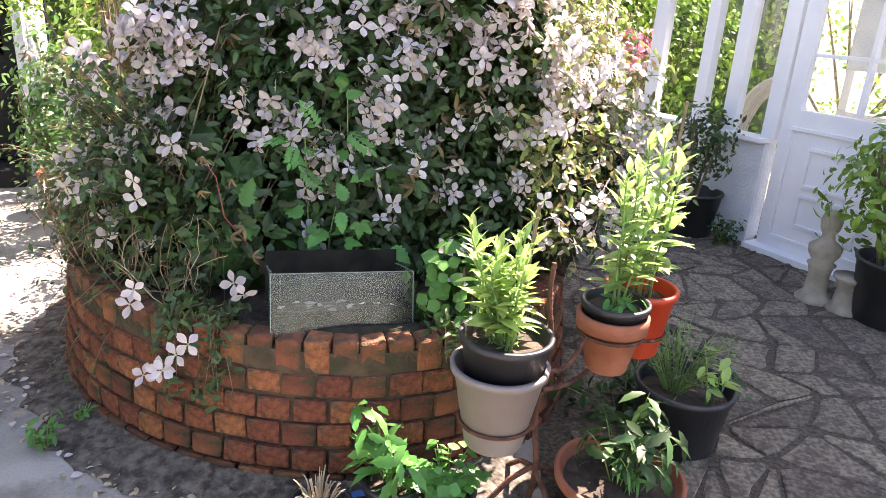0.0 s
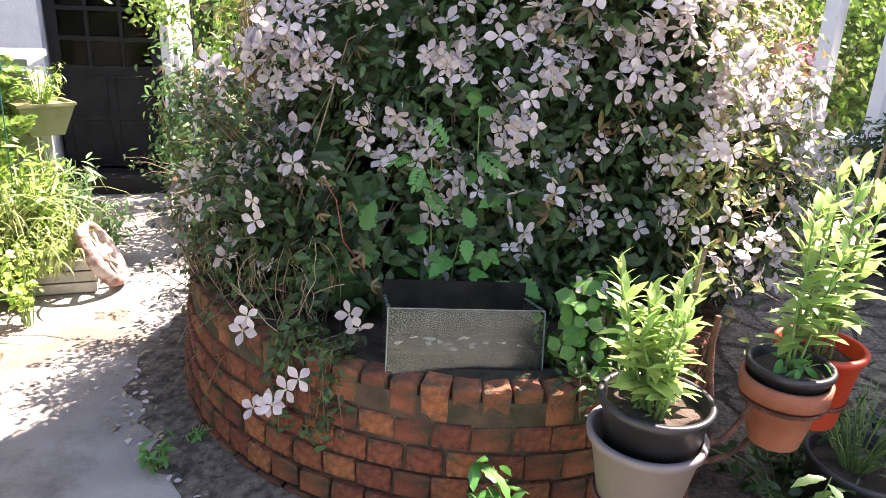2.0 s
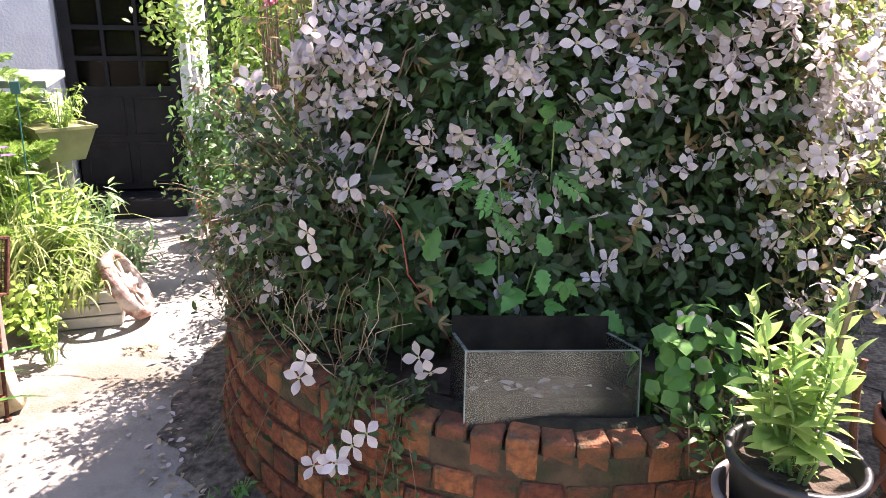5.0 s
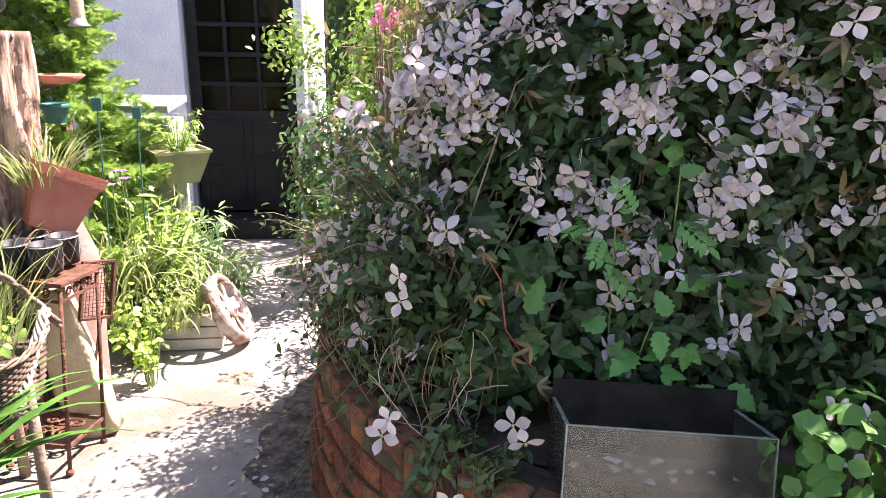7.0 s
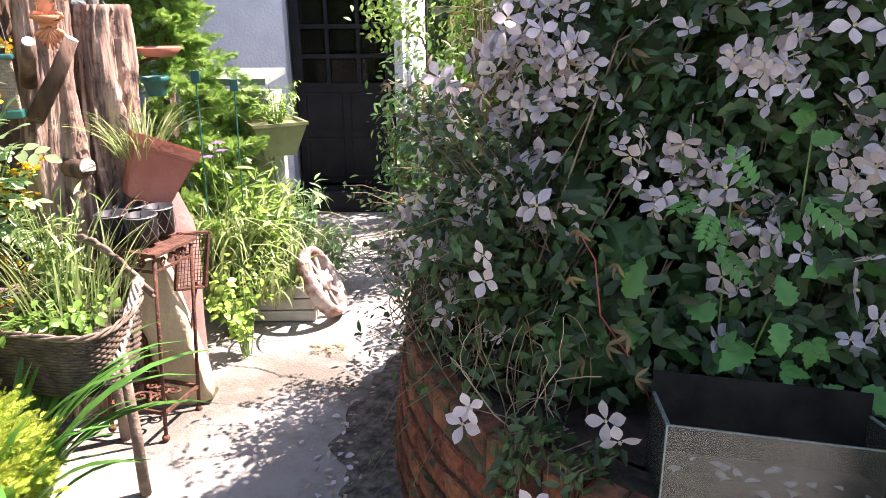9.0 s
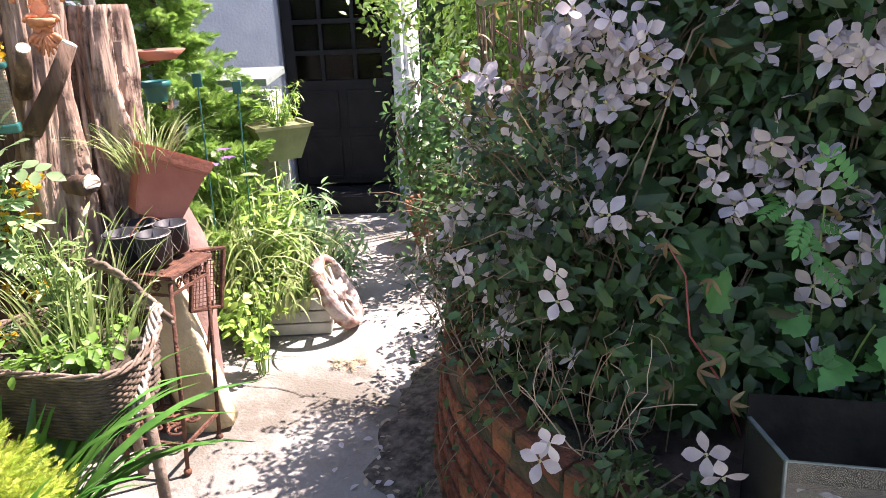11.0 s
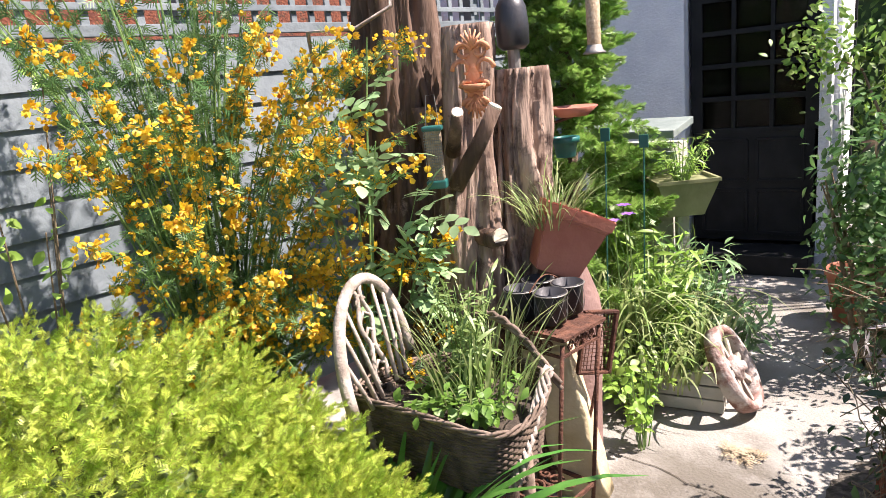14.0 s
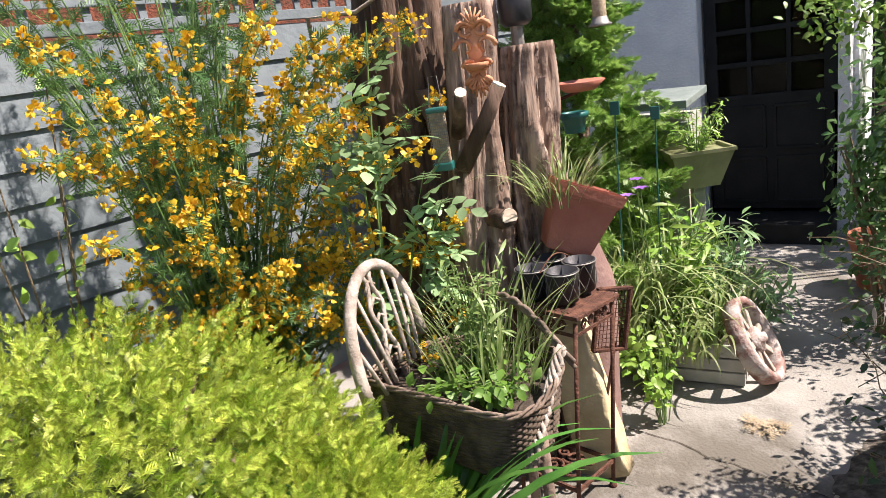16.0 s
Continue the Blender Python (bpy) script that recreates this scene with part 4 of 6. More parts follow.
M_BROOM_Y = material("broom_flower", (0.78, 0.46, 0.02), (0.86, 0.62, 0.04), 40, 0.5, 0, 0.1, 90, 0.3, 0.25, c3=(0.52, 0.15, 0.01), c3_at=0.58)
M_BROOM_G = leaf_material("broom_green", (0.07, 0.17, 0.05), (0.14, 0.26, 0.08))
M_HEDGE = leaf_material("hedge_leaf", (0.10, 0.22, 0.03), (0.26, 0.40, 0.07))
M_YLEAF = leaf_material("sapling_leaf", (0.24, 0.42, 0.06), (0.36, 0.52, 0.12), island=False)
M_STONE = material("pitted_stone", (0.46, 0.37, 0.20), (0.60, 0.51, 0.32), 7, 0.9, 0, 1.0, 26, c3=(0.24, 0.19, 0.10), c3_at=0.6)
M_CHIMNEY = material("brown_clay", (0.20, 0.12, 0.10), (0.30, 0.19, 0.16), 6, 0.7, 0, 0.4, 60)
M_RUSTCLAY = material("rust_red_clay", (0.34, 0.11, 0.07), (0.44, 0.17, 0.11), 6, 0.75, 0, 0.25, 80)
M_ORN = material("orange_terracotta", (0.46, 0.19, 0.09), (0.62, 0.29, 0.15), 14, 0.75, 0, 0.4, 80)
M_BOARD = material("grey_green_board", (0.30, 0.30, 0.25), (0.44, 0.43, 0.37), 9, 0.85, 0, 0.6, 40, vary=0.1)
M_GREENP = material("dark_green_plastic", (0.01, 0.10, 0.09), (0.015, 0.14, 0.12), 9, 0.4, 0, 0.05, 60)
M_MESH = material("grey_wire", (0.20, 0.19, 0.17), (0.30, 0.29, 0.26), 30, 0.5, 0.5, 0.1, 60)
M_PALE = material("pale_roof_felt", (0.13, 0.17, 0.155), (0.21, 0.25, 0.225), 7, 0.8, 0, 0.3, 60)
M_OLIVE = material("olive_plastic", (0.19, 0.20, 0.09), (0.28, 0.285, 0.15), 8, 0.6, 0, 0.2, 60)
M_PURPLE = material("purple_flower", (0.22, 0.08, 0.42), (0.30, 0.14, 0.5), 30, 0.6, 0, 0.1, 60)
M_PINK = material("pink_flower", (0.7, 0.22, 0.34), (0.8, 0.35, 0.45), 30, 0.6, 0, 0.1, 60, 0.3)
M_SEED = material("seed", (0.30, 0.22, 0.13), (0.45, 0.36, 0.24), 90, 0.8, 0, 0.5, 160)


def spray_shape(length, n=4, w=0.012):
    """A flat conifer spray: a thin axis with side fingers."""
    v, f = [], []

    def finger(x0, y0, x1, y1, wd, lift):
        o = len(v)
        dx, dy = x1 - x0, y1 - y0
        L = math.hypot(dx, dy)
        nx, ny = -dy / L * wd * 0.5, dx / L * wd * 0.5
        v.extend([(x0 - nx, y0 - ny, 0), (x0 + nx, y0 + ny, 0), (x0 + dx * 0.6 + nx * 1.2, y0 + dy * 0.6 + ny * 1.2, lift * 0.7), (x1, y1, lift), (x0 + dx * 0.6 - nx * 1.2, y0 + dy * 0.6 - ny * 1.2, lift * 0.7)])
        f.append((o, o + 1, o + 2, o + 3, o + 4))

    finger(0, 0, 0, length, w, -0.12 * length)
    for k in range(n):
        t = 0.15 + 0.7 * k / n
        s = length * 0.5 * (1 - t * 0.7)
        for sd in (-1, 1):
            finger(0, t * length, sd * s * 0.75, t * length + s * 0.8, w * 0.9, 0.02 * length)
    return v, f


def along(d, spin):
    """Turns +y to the way d."""
    d = Vector(d).normalized()
    return d.to_track_quat("Y", "Z").to_matrix().to_4x4() @ pose(0, 0, 0, 0, spin, 0)


# ---- golden juniper ----
juniper = thing("golden_juniper", -1.78, 0.55, 0, "low spreading golden-green juniper with feathery sprays", "shrub")


def jun_at(a, e):
    h = 0.93 + 0.14 * noise.noise(Vector((a * 2.6, e * 4, 1))) + 0.08 * noise.noise(Vector((a * 6, e * 7, 4)))
    ce, se = math.cos(e), math.sin(e)
    return Vector((0.66 * ce ** 0.8 * math.cos(a) * h, 0.74 * ce ** 0.8 * math.sin(a) * h, 0.30 + 0.62 * se * h)), Vector((ce * math.cos(a), ce * math.sin(a), se + 0.15)).normalized()


# Plain dark spheres fill the gaps between sprays with painted shade.
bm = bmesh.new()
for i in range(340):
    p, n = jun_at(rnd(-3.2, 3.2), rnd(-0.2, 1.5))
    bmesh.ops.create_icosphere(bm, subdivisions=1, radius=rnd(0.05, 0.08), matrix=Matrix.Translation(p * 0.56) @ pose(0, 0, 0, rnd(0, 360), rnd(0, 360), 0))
part("inner_foliage", bm, M_GOLD_SHADE, juniper, "dark spheres painted as shade between the sprays")["kind"] = "stuff"
SPRAY = spray_shape(0.029, 4, 0.0020)


def plume(out, c, axis, length, n, size=1.0, spread=62):
    """Poses of sprays set spirally along a shoot, opening from its base to its tip."""
    axis = Vector(axis).normalized()
    sx = axis.orthogonal().normalized()
    sy = axis.cross(sx)
    turn = rnd(0, 6.28)
    for k in range(n):
        t = (k + 0.5) / n
        az = turn + k * 2.4
        open_ = math.radians(spread * (1 - t) + 8)
        side = sx * math.cos(az) + sy * math.sin(az)
        d = jitter(axis * math.cos(open_) + side * math.sin(open_), 0.18)
        out.append(Matrix.Translation(c + axis * length * (t - 0.35)) @ along(d, rnd(-60, 60)) @ Matrix.Scale(size * rnd(0.8, 1.2) * (1.3 - 0.55 * t), 4))


mats = []
for i in range(3100):
    c, n = jun_at(rnd(-3.2, 3.2), math.asin(rnd(-0.25, 1.0)))
    c = c * (rnd(0.84, 1.0) if i % 4 else rnd(0.6, 0.84))
    if i > 2600:
        n = Vector((RNG.normal() + 0.3, RNG.normal() + 0.3, abs(RNG.normal()))).normalized()
        c = Vector((0.28 + 0.27 * n.x, 0.45 + 0.27 * n.y, 0.27 + 0.28 * n.z))
    plume(mats, c, jitter(n * 0.55 + Vector((0.42, 0.12, 0.30)), 0.38), rnd(0.08, 0.15), 18, rnd(0.75, 1.15), 52)
scatter("foliage", SPRAY, mats, M_GOLD, juniper, "bright yellow-green feathery sprays")
bm = bmesh.new()
for i in range(14):
    a = rnd(0, 6.28)
    p, n = jun_at(a, rnd(0.1, 0.9))
    tube(bm, arc_pts((0, 0, 0), p * 0.92, 0.08, 5), 0.016, 0.005, 6)
part("branch", bm, M_TWIG, juniper, "brown branches")["kind"] = "stuff"

# ---- broom with yellow flowers, against the fence ----
broom = thing("broom_shrub", -2.36, 1.10, 0, "arching broom shrub covered in yellow and orange pea flowers", "shrub")
pea = []
for k in range(3):
    sh = [(*leaf_shape(0.016, 0.016, -0.5, 0.3, 0, 0.6, 3), pose(0, 0, 0, 55, 0, 0)), (*leaf_shape(0.017, 0.010, 0.4, 0.5, 0, 0.6, 3), pose(0, 0, 0, -12, 0, 28)), (*leaf_shape(0.017, 0.010, 0.4, 0.5, 0, 0.6, 3), pose(0, 0, 0, -12, 0, -28)), (*leaf_shape(0.018, 0.012, 0.2, 0.6, 0, 0.6, 3), pose(0, 0, 0, -40 - 8 * k, 0, 0))]
    pea.append(shape_mesh("flower", sh, M_BROOM_Y))
bm = bmesh.new()
leafm, flowm = [], []
for i in range(140):
    a = rnd(-0.6, 2.2)
    reach = rnd(0.15, 0.62)
    # the plant leans out from the fence, towards the path and along it
    tip = Vector((0.42 * reach + rnd(-0.12, 0.22) + 0.1, rnd(-0.42, 0.66), rnd(0.50, 1.50)))
    if i >= 85:
        tip = Vector((rnd(-0.22, 0.20), rnd(-0.75, 0.35), rnd(1.45, 2.15)))
    base = Vector((rnd(-0.06, 0.06), rnd(-0.06, 0.06), 0.0))
    mid = Vector((tip.x * 0.35, tip.y * 0.35, max(tip.z, 0.9) * 0.95))
    pts = [base * (1 - t) ** 2 + mid * 2 * t * (1 - t) + tip * t * t for t in [k / 12 for k in range(13)]]
    tube(bm, pts, 0.0045, 0.0012, 5)
    for k in range(50):
        t = rnd(0.25, 1) * 11.99
        q = pts[int(t)].lerp(pts[int(t) + 1], t % 1)
        leafm.append(Matrix.Translation(q) @ along(jitter(pts[int(t) + 1] - pts[int(t)], 1.0), rnd(0, 360)) @ Matrix.Scale(rnd(0.7, 1.6), 4))
    for k in range(34 if i < 85 else 3):
        t = (1 - 0.5 * rnd(0, 1) ** 1.6) * 11.99
        q = pts[int(t)].lerp(pts[int(t) + 1], t % 1) + Vector((rnd(-1, 1), rnd(-1, 1), rnd(-1, 1))) * 0.028
        flowm.append(Matrix.Translation(q) @ along(jitter(Vector((0.8, -0.1, 0.2)), 0.9), rnd(0, 360)) @ Matrix.Scale(rnd(0.65, 1.2), 4))
part("stem", bm, M_STEM_G, broom, "thin green whippy stems")["kind"] = "stuff"
scatter("leaves", spray_shape(0.042, 4, 0.0020), leafm, M_BROOM_G, broom, "tiny narrow green leaves")
RNG.shuffle(flowm)
for m in flowm[:300]:
    piece("flower", pea[int(rnd(0, 3))], Matrix([list(r) for r in m]), broom)
tmp = pea[0]
VV, FF = [tuple(v.co) for v in tmp.vertices], [tuple(p.vertices) for p in tmp.polygons]
scatter("blossom", (VV, FF), [Matrix([list(r) for r in m]) for m in flowm[300:]], M_BROOM_Y, broom, "yellow flowers")

# ---- tree trunks ----
def trunk(parent, name, pts, radii, mat, seed, ridges=0.16, cap=None, seg=96, rings=60, flare=0.0):
    pts = [Vector(p) for p in pts]
    bm = bmesh.new()
    L = []
    n = len(pts) - 1
    for i in range(rings + 1):
        t = i / rings * n
        k = min(int(t), n - 1)
        c = pts[k].lerp(pts[k + 1], t - k)
        r = radii[k] + (radii[k + 1] - radii[k]) * (t - k)
        row = []
        for j in range(seg):
            a = 2 * math.pi * j / seg
            tw = a + 0.35 * c.z + 0.25 * math.sin(c.z * 5 + seed)
            q = Vector((math.cos(tw) * 1.7, math.sin(tw) * 1.7, c.z * 2.6 + seed))
            fine = Vector((math.cos(tw) * 5, math.sin(tw) * 5, c.z * 2.6 + seed))
            deep = Vector((math.cos(tw) * 9, math.sin(tw) * 9, c.z * 1.6 + seed))
            w = 1 + ridges * 1.4 * noise.noise(q) + ridges * 0.9 * abs(noise.noise(fine)) - ridges * 1.1 * max(0, noise.noise(deep)) ** 0.7 + ridges * 0.35 * noise.noise(deep * 2.1)
            row.append(bm.verts.new(c + Vector((math.cos(a), math.sin(a), 0)) * r * w))
        L.append(row)
    for a, b in zip(L, L[1:]):
        for j in range(seg):
            bm.faces.new((a[j], a[(j + 1) % seg], b[(j + 1) % seg], b[j]))
    bm.faces.new(L[-1])
    return part(name, bm, mat, parent, smooth=True)


stump = thing("tree_stump", -2.12, 1.80, 0, "cluster of old bark-stripped tree trunks cut off short", "tree stump")
trunk(stump, "trunk", [(-0.12, -0.10, 0), (-0.14, -0.06, 0.7), (-0.20, 0.02, 1.5), (-0.24, 0.06, 2.4)], [0.19, 0.155, 0.145, 0.13], M_BARK, 3.0, 0.30)
trunk(stump, "trunk", [(0.12, -0.02, 0), (0.14, 0.0, 0.7), (0.10, 0.09, 1.48)], [0.125, 0.085, 0.062], M_BARE, 11.0, 0.32)
trunk(stump, "trunk", [(0.13, 0.16, 0), (0.13, 0.18, 0.7), (0.11, 0.26, 1.34)], [0.16, 0.115, 0.082], M_BARE, 21.0, 0.44)
trunk(stump, "trunk", [(0.02, 0.06, 0), (0.0, 0.06, 0.6), (-0.04, 0.08, 1.25)], [0.2, 0.15, 0.10], M_BARK, 31.0, 0.40)

# split strips and strands that stand off the dead trunks
for i in range(22):
    cx, cy, r0, r1, zt = ((0.13, 0.19, 0.125, 0.088, 1.33), (0.13, 0.02, 0.10, 0.070, 1.45), (-0.15, -0.03, 0.17, 0.15, 2.2))[0 if i < 11 else (1 if i < 15 else 2)]
    a = rnd(-1.9, 0.7)
    z0 = rnd(0.35, 0.9) if i < 15 else rnd(0.4, 1.3)
    z1 = min(zt, z0 + rnd(0.3, 0.65))
    bm = bmesh.new()
    pts = []
    for k in range(9):
        t = k / 8
        z = z0 + (z1 - z0) * t
        rr = r0 + (r1 - r0) * z / zt + 0.004
        b = a + 0.35 * math.sin(t * 3 + i) + 0.25 * t
        pts.append((cx + rr * math.cos(b) - 0.03 * z, cy + rr * math.sin(b) + 0.055 * z, z))
    tube(bm, pts, rnd(0.010, 0.019), 0.005, 7)
    for v in bm.verts:
        v.co += Vector((noise.noise(v.co * 22), noise.noise(v.co * 22 + Vector((5, 0, 0))), 0)) * 0.010
    part("bark_strip", bm, M_BARE if i < 15 else M_BARK, stump, smooth=True)


def stub(p, d, length, r):
    p, d = Vector(p), Vector(d).normalized()
    bm = bmesh.new()
    tube(bm, [p - d * 0.08, p + d * length * 0.5 + Vector((0, 0, -0.01)), p + d * length], r * 1.3, r, 12)
    b = part("branch_stub", bm, M_BARK, stump, smooth=True)
    bm = bmesh.new()
    tube(bm, [p + d * (length - 0.002), p + d * (length + 0.003)], r * 1.02, r * 0.98, 12)
    part("cut_face", bm, M_CUT, b, "pale sawn end")


stub((0.20, -0.02, 1.08), (0.42, 0.32, 0.85), 0.19, 0.020)
stub((0.21, -0.06, 1.17), (0.5, -0.2, 0.5), 0.10, 0.017)
stub((0.20, 0.02, 0.86), (0.9, -0.05, 0.05), 0.09, 0.026)

# ornate plaque hung on the stump
plaque = thing("wall_plaque", -1.905, 1.82, 1.20, "ornate orange terracotta plaque with scrolls and leaves", "ornament", rz=52)
bm = bmesh.new()
for s in (-1, 1):
    for (cx, cz, R, turns) in ((0.024, 0.20, 0.024, 1.4), (0.020, 0.10, 0.020, 1.2), (0.030, 0.15, 0.030, 0.7), (0.018, 0.05, 0.018, 1.2)):
        pts = [(s * (cx + R * (1 - 0.6 * k / 14) * math.cos(k / 14 * turns * 6.28)), -0.006 - 0.004 * math.sin(k), cz + R * (1 - 0.6 * k / 14) * math.sin(k / 14 * turns * 6.28)) for k in range(15)]
        tube(bm, pts, 0.0075, 0.004, 7)
for k in range(7):
    a = -1.1 + k * 0.367
    tube(bm, [(0.0, -0.004, 0.205), (0.02 * math.sin(a), -0.014, 0.205 + 0.03 * math.cos(a)), (0.042 * math.sin(a), -0.006, 0.205 + 0.055 * math.cos(a))], 0.006, 0.003, 6)
    tube(bm, [(0.0, -0.004, 0.075), (0.02 * math.sin(a), -0.012, 0.07 - 0.03 * math.cos(a)), (0.035 * math.sin(a), -0.006, 0.07 - 0.06 * math.cos(a))], 0.006, 0.003, 6)
box(bm, (0, 0.0, 0.13), (0.045, 0.012, 0.2), None, 0.005)
lathe(bm, [(0, -0.01), (0.03, 0.0), (0.036, 0.012), (0.028, 0.014), (0, 0.004)], 18, (0, -0.028, 0.095))
part("relief", bm, M_ORN, plaque, smooth=True)

# wire bird feeder
feeder = thing("bird_feeder", -1.93, 1.68, 1.03, "green-capped wire mesh bird feeder hanging on the trunk", "bird feeder", rz=50)
bm = bmesh.new()
for k in range(9):
    tube(bm, [(-0.024 + k * 0.006, -0.02, 0.02), (-0.024 + k * 0.006, -0.02, 0.16)], 0.0008, seg=4)
for k in range(17):
    tube(bm, [(-0.026, -0.0205, 0.02 + k * 0.0088), (0.026, -0.0205, 0.02 + k * 0.0088)], 0.0008, seg=4)
part("mesh", bm, M_MESH, feeder, "silver wire mesh")
bm = bmesh.new()
box(bm, (0, 0, 0.09), (0.045, 0.03, 0.14), None, 0.004)
part("seed_fill", bm, M_SEED, feeder, "pale peanuts and seed")
for nm, z, h in (("base", 0.008, 0.024), ("cap", 0.168, 0.014)):
    bm = bmesh.new()
    box(bm, (0, 0, z), (0.058, 0.05, h), None, 0.005)
    part(nm, bm, M_GREENP, feeder, "dark green plastic")
bm = bmesh.new()
tube(bm, [(-0.02, 0, 0.17), (-0.012, 0.01, 0.26), (0.012, 0.01, 0.26), (0.02, 0, 0.17)], 0.0012, seg=5)
part("hanger", bm, M_MESH, feeder)

tubef = thing("tube_feeder", -2.02, 2.40, 1.36, "clear tube bird feeder with a grey metal base", "bird feeder")
bm = bmesh.new()
lathe(bm, [(0, 0.0), (0.038, 0.0), (0.040, 0.004), (0.03, 0.012), (0.024, 0.03), (0, 0.03)], 20)
part("base", bm, M_MESH, tubef, smooth=True)
bm = bmesh.new()
lathe(bm, [(0.023, 0.03), (0.024, 0.30), (0, 0.30)], 20)
part("tube", bm, M_SEED, tubef, "cloudy plastic tube of seed", smooth=True)
bm = bmesh.new()
tube(bm, [(0, 0, 0.29), (0, 0, 0.8)], 0.002, seg=5)
part("wire", bm, M_MESH, tubef)

lantern = thing("hanging_pot", -1.985, 2.03, 1.395, "matt black hanging container on top of the stump", "container")
bm = bmesh.new()
lathe(bm, [(0, 0), (0.035, 0.0), (0.05, 0.015), (0.052, 0.07), (0.047, 0.125), (0.03, 0.16), (0, 0.165)], 24)
part("body", bm, M_BLACKPOT, lantern, smooth=True)
bm = bmesh.new()
tube(bm, [(0, 0, -0.06), (0.0, 0, 0.01)], 0.02, 0.02, 10)
part("bracket", bm, M_MESH, lantern)

dish = thing("feeder_dish", -2.0, 2.27, 1.165, "shallow rusty dish on the stump's side", "dish")
bm = bmesh.new()
lathe(bm, [(0, 0), (0.05, 0.0), (0.085, 0.03), (0.08, 0.033), (0.048, 0.008), (0, 0.008)], 24)
part("bowl", bm, M_RUSTCLAY, dish, smooth=True)
bm = bmesh.new()
tube(bm, [(0, 0, 0), (-0.05, -0.05, -0.02), (-0.10, -0.09, -0.02)], 0.006, seg=6)
part("bracket", bm, M_RUST, dish)

# ---- clay chimney and the square pot on it ----
chim = thing("clay_chimney", -1.84, 2.05, 0, "squat brown clay chimney base behind the iron stand", "chimney pot")
bm = bmesh.new()
lathe(bm, [(0.10, 0.0), (0.105, 0.25), (0.115, 0.45), (0.12, 0.55), (0.11, 0.62), (0.075, 0.72), (0.06, 0.78), (0, 0.78)], 36)
part("body", bm, M_CHIMNEY, chim, smooth=True)
sq = thing("square_pot", -1.80, 1.985, 0.745, "rust-red square clay planter set at a tilt", "plant pot", rz=66)
sq.matrix_world = Matrix.Translation((-1.81, 1.985, 0.725)) @ Matrix.Rotation(math.radians(11), 4, Vector((-0.77, 0.64, 0))) @ pose(0, 0, 0, -7, 13, 58)
bm = bmesh.new()


def frustum(bm, rings):
    L = [[bm.verts.new((sx * w, sy * w, z)) for sx, sy in ((-1, -1), (1, -1), (1, 1), (-1, 1))] for w, z in rings]
    for a, b in zip(L, L[1:]):
        for k in range(4):
            bm.faces.new((a[k], a[(k + 1) % 4], b[(k + 1) % 4], b[k]))
    bm.faces.new(L[0][::-1])
    bm.faces.new(L[-1])


frustum(bm, [(0.066, 0.0), (0.096, 0.165), (0.104, 0.167), (0.109, 0.205), (0.100, 0.205), (0.092, 0.17)])
bmesh.ops.bevel(bm, geom=list(bm.edges), offset=0.004, segments=2, affect="EDGES")
part("body", bm, M_RUSTCLAY, sq)
bm = bmesh.new()
box(bm, (0, 0, 0.177), (0.176, 0.176, 0.012), None, 0.002)
part("compost", bm, M_SOIL, sq)


def blade_shape(length, width, bend, n=9):
    """A strap leaf along +y that arches over by bend radians."""
    v, f = [], []
    y = z = 0.0
    for i in range(n + 1):
        t = i / n
        w = 0.5 * width * min(1.0, 0.55 + 1.5 * t) * (1 - t ** 3) + 0.0004
        v += [(-w, y, z + 0.35 * w), (0, y, z), (w, y, z + 0.35 * w)]
        a = bend * (t + 0.5 / n) ** 1.5
        y, z = y + length / n * math.cos(a), z - length / n * math.sin(a)
    for i in range(n):
        a = 3 * i
        f += [(a, a + 1, a + 4, a + 3), (a + 1, a + 2, a + 5, a + 4)]
    return v, f


def grass(name, x, y, z, r, n, length, mat, label, lean=(0, 0), width=0.007, droop=0.5, category="plant", spread=0.6, pieces=False, box_r=None):
    """A tuft of long narrow leaves that arch outwards."""
    ob = thing(name, x, y, z, label, category)
    sh = []
    for k in range(4):
        v, f = blade_shape(length * (0.75 + 0.15 * k), width, droop * (0.45 + 0.35 * k))
        sh.append((v, f))
    groups = [[] for _ in sh]
    for i in range(n):
        a = rnd(0, 6.28)
        rr = r * math.sqrt(rnd(0, 1))
        px, py = (rr * math.cos(a), rr * math.sin(a)) if box_r is None else (rnd(-box_r[0], box_r[0]), rnd(-box_r[1], box_r[1]))
        d = Vector((math.cos(a) * spread * rnd(0.1, 1) + lean[0], math.sin(a) * spread * rnd(0.1, 1) + lean[1], 1))
        groups[i % 4].append(Matrix.Translation((px, py, 0)) @ along(d, rnd(-40, 40)) @ Matrix.Scale(rnd(0.6, 1.15), 4))
    for k, g in enumerate(groups):
        if pieces:
            me = shape_mesh("leaf", [(*sh[k], Matrix())], mat)
            for m in g:
                piece("leaf", me, m, ob)
        else:
            scatter("leaves", sh[k], g, mat, ob)
    return ob


grass("grass_tuft", -1.80, 1.99, 0.87, 0.08, 130, 0.22, M_GRASSY, "fine grassy plant in the square pot", width=0.004, spread=0.7, droop=1.0)

# ---- iron stand with the four tins ----
istand = thing("iron_stand", -1.69, 1.83, 0, "tall rusty cast-iron square plant stand with scroll panels", "plant stand", rz=17)
istand.matrix_world = pose(-1.70, 1.82, 0, -3, 3, 17)
S, HT = 0.098, 0.63
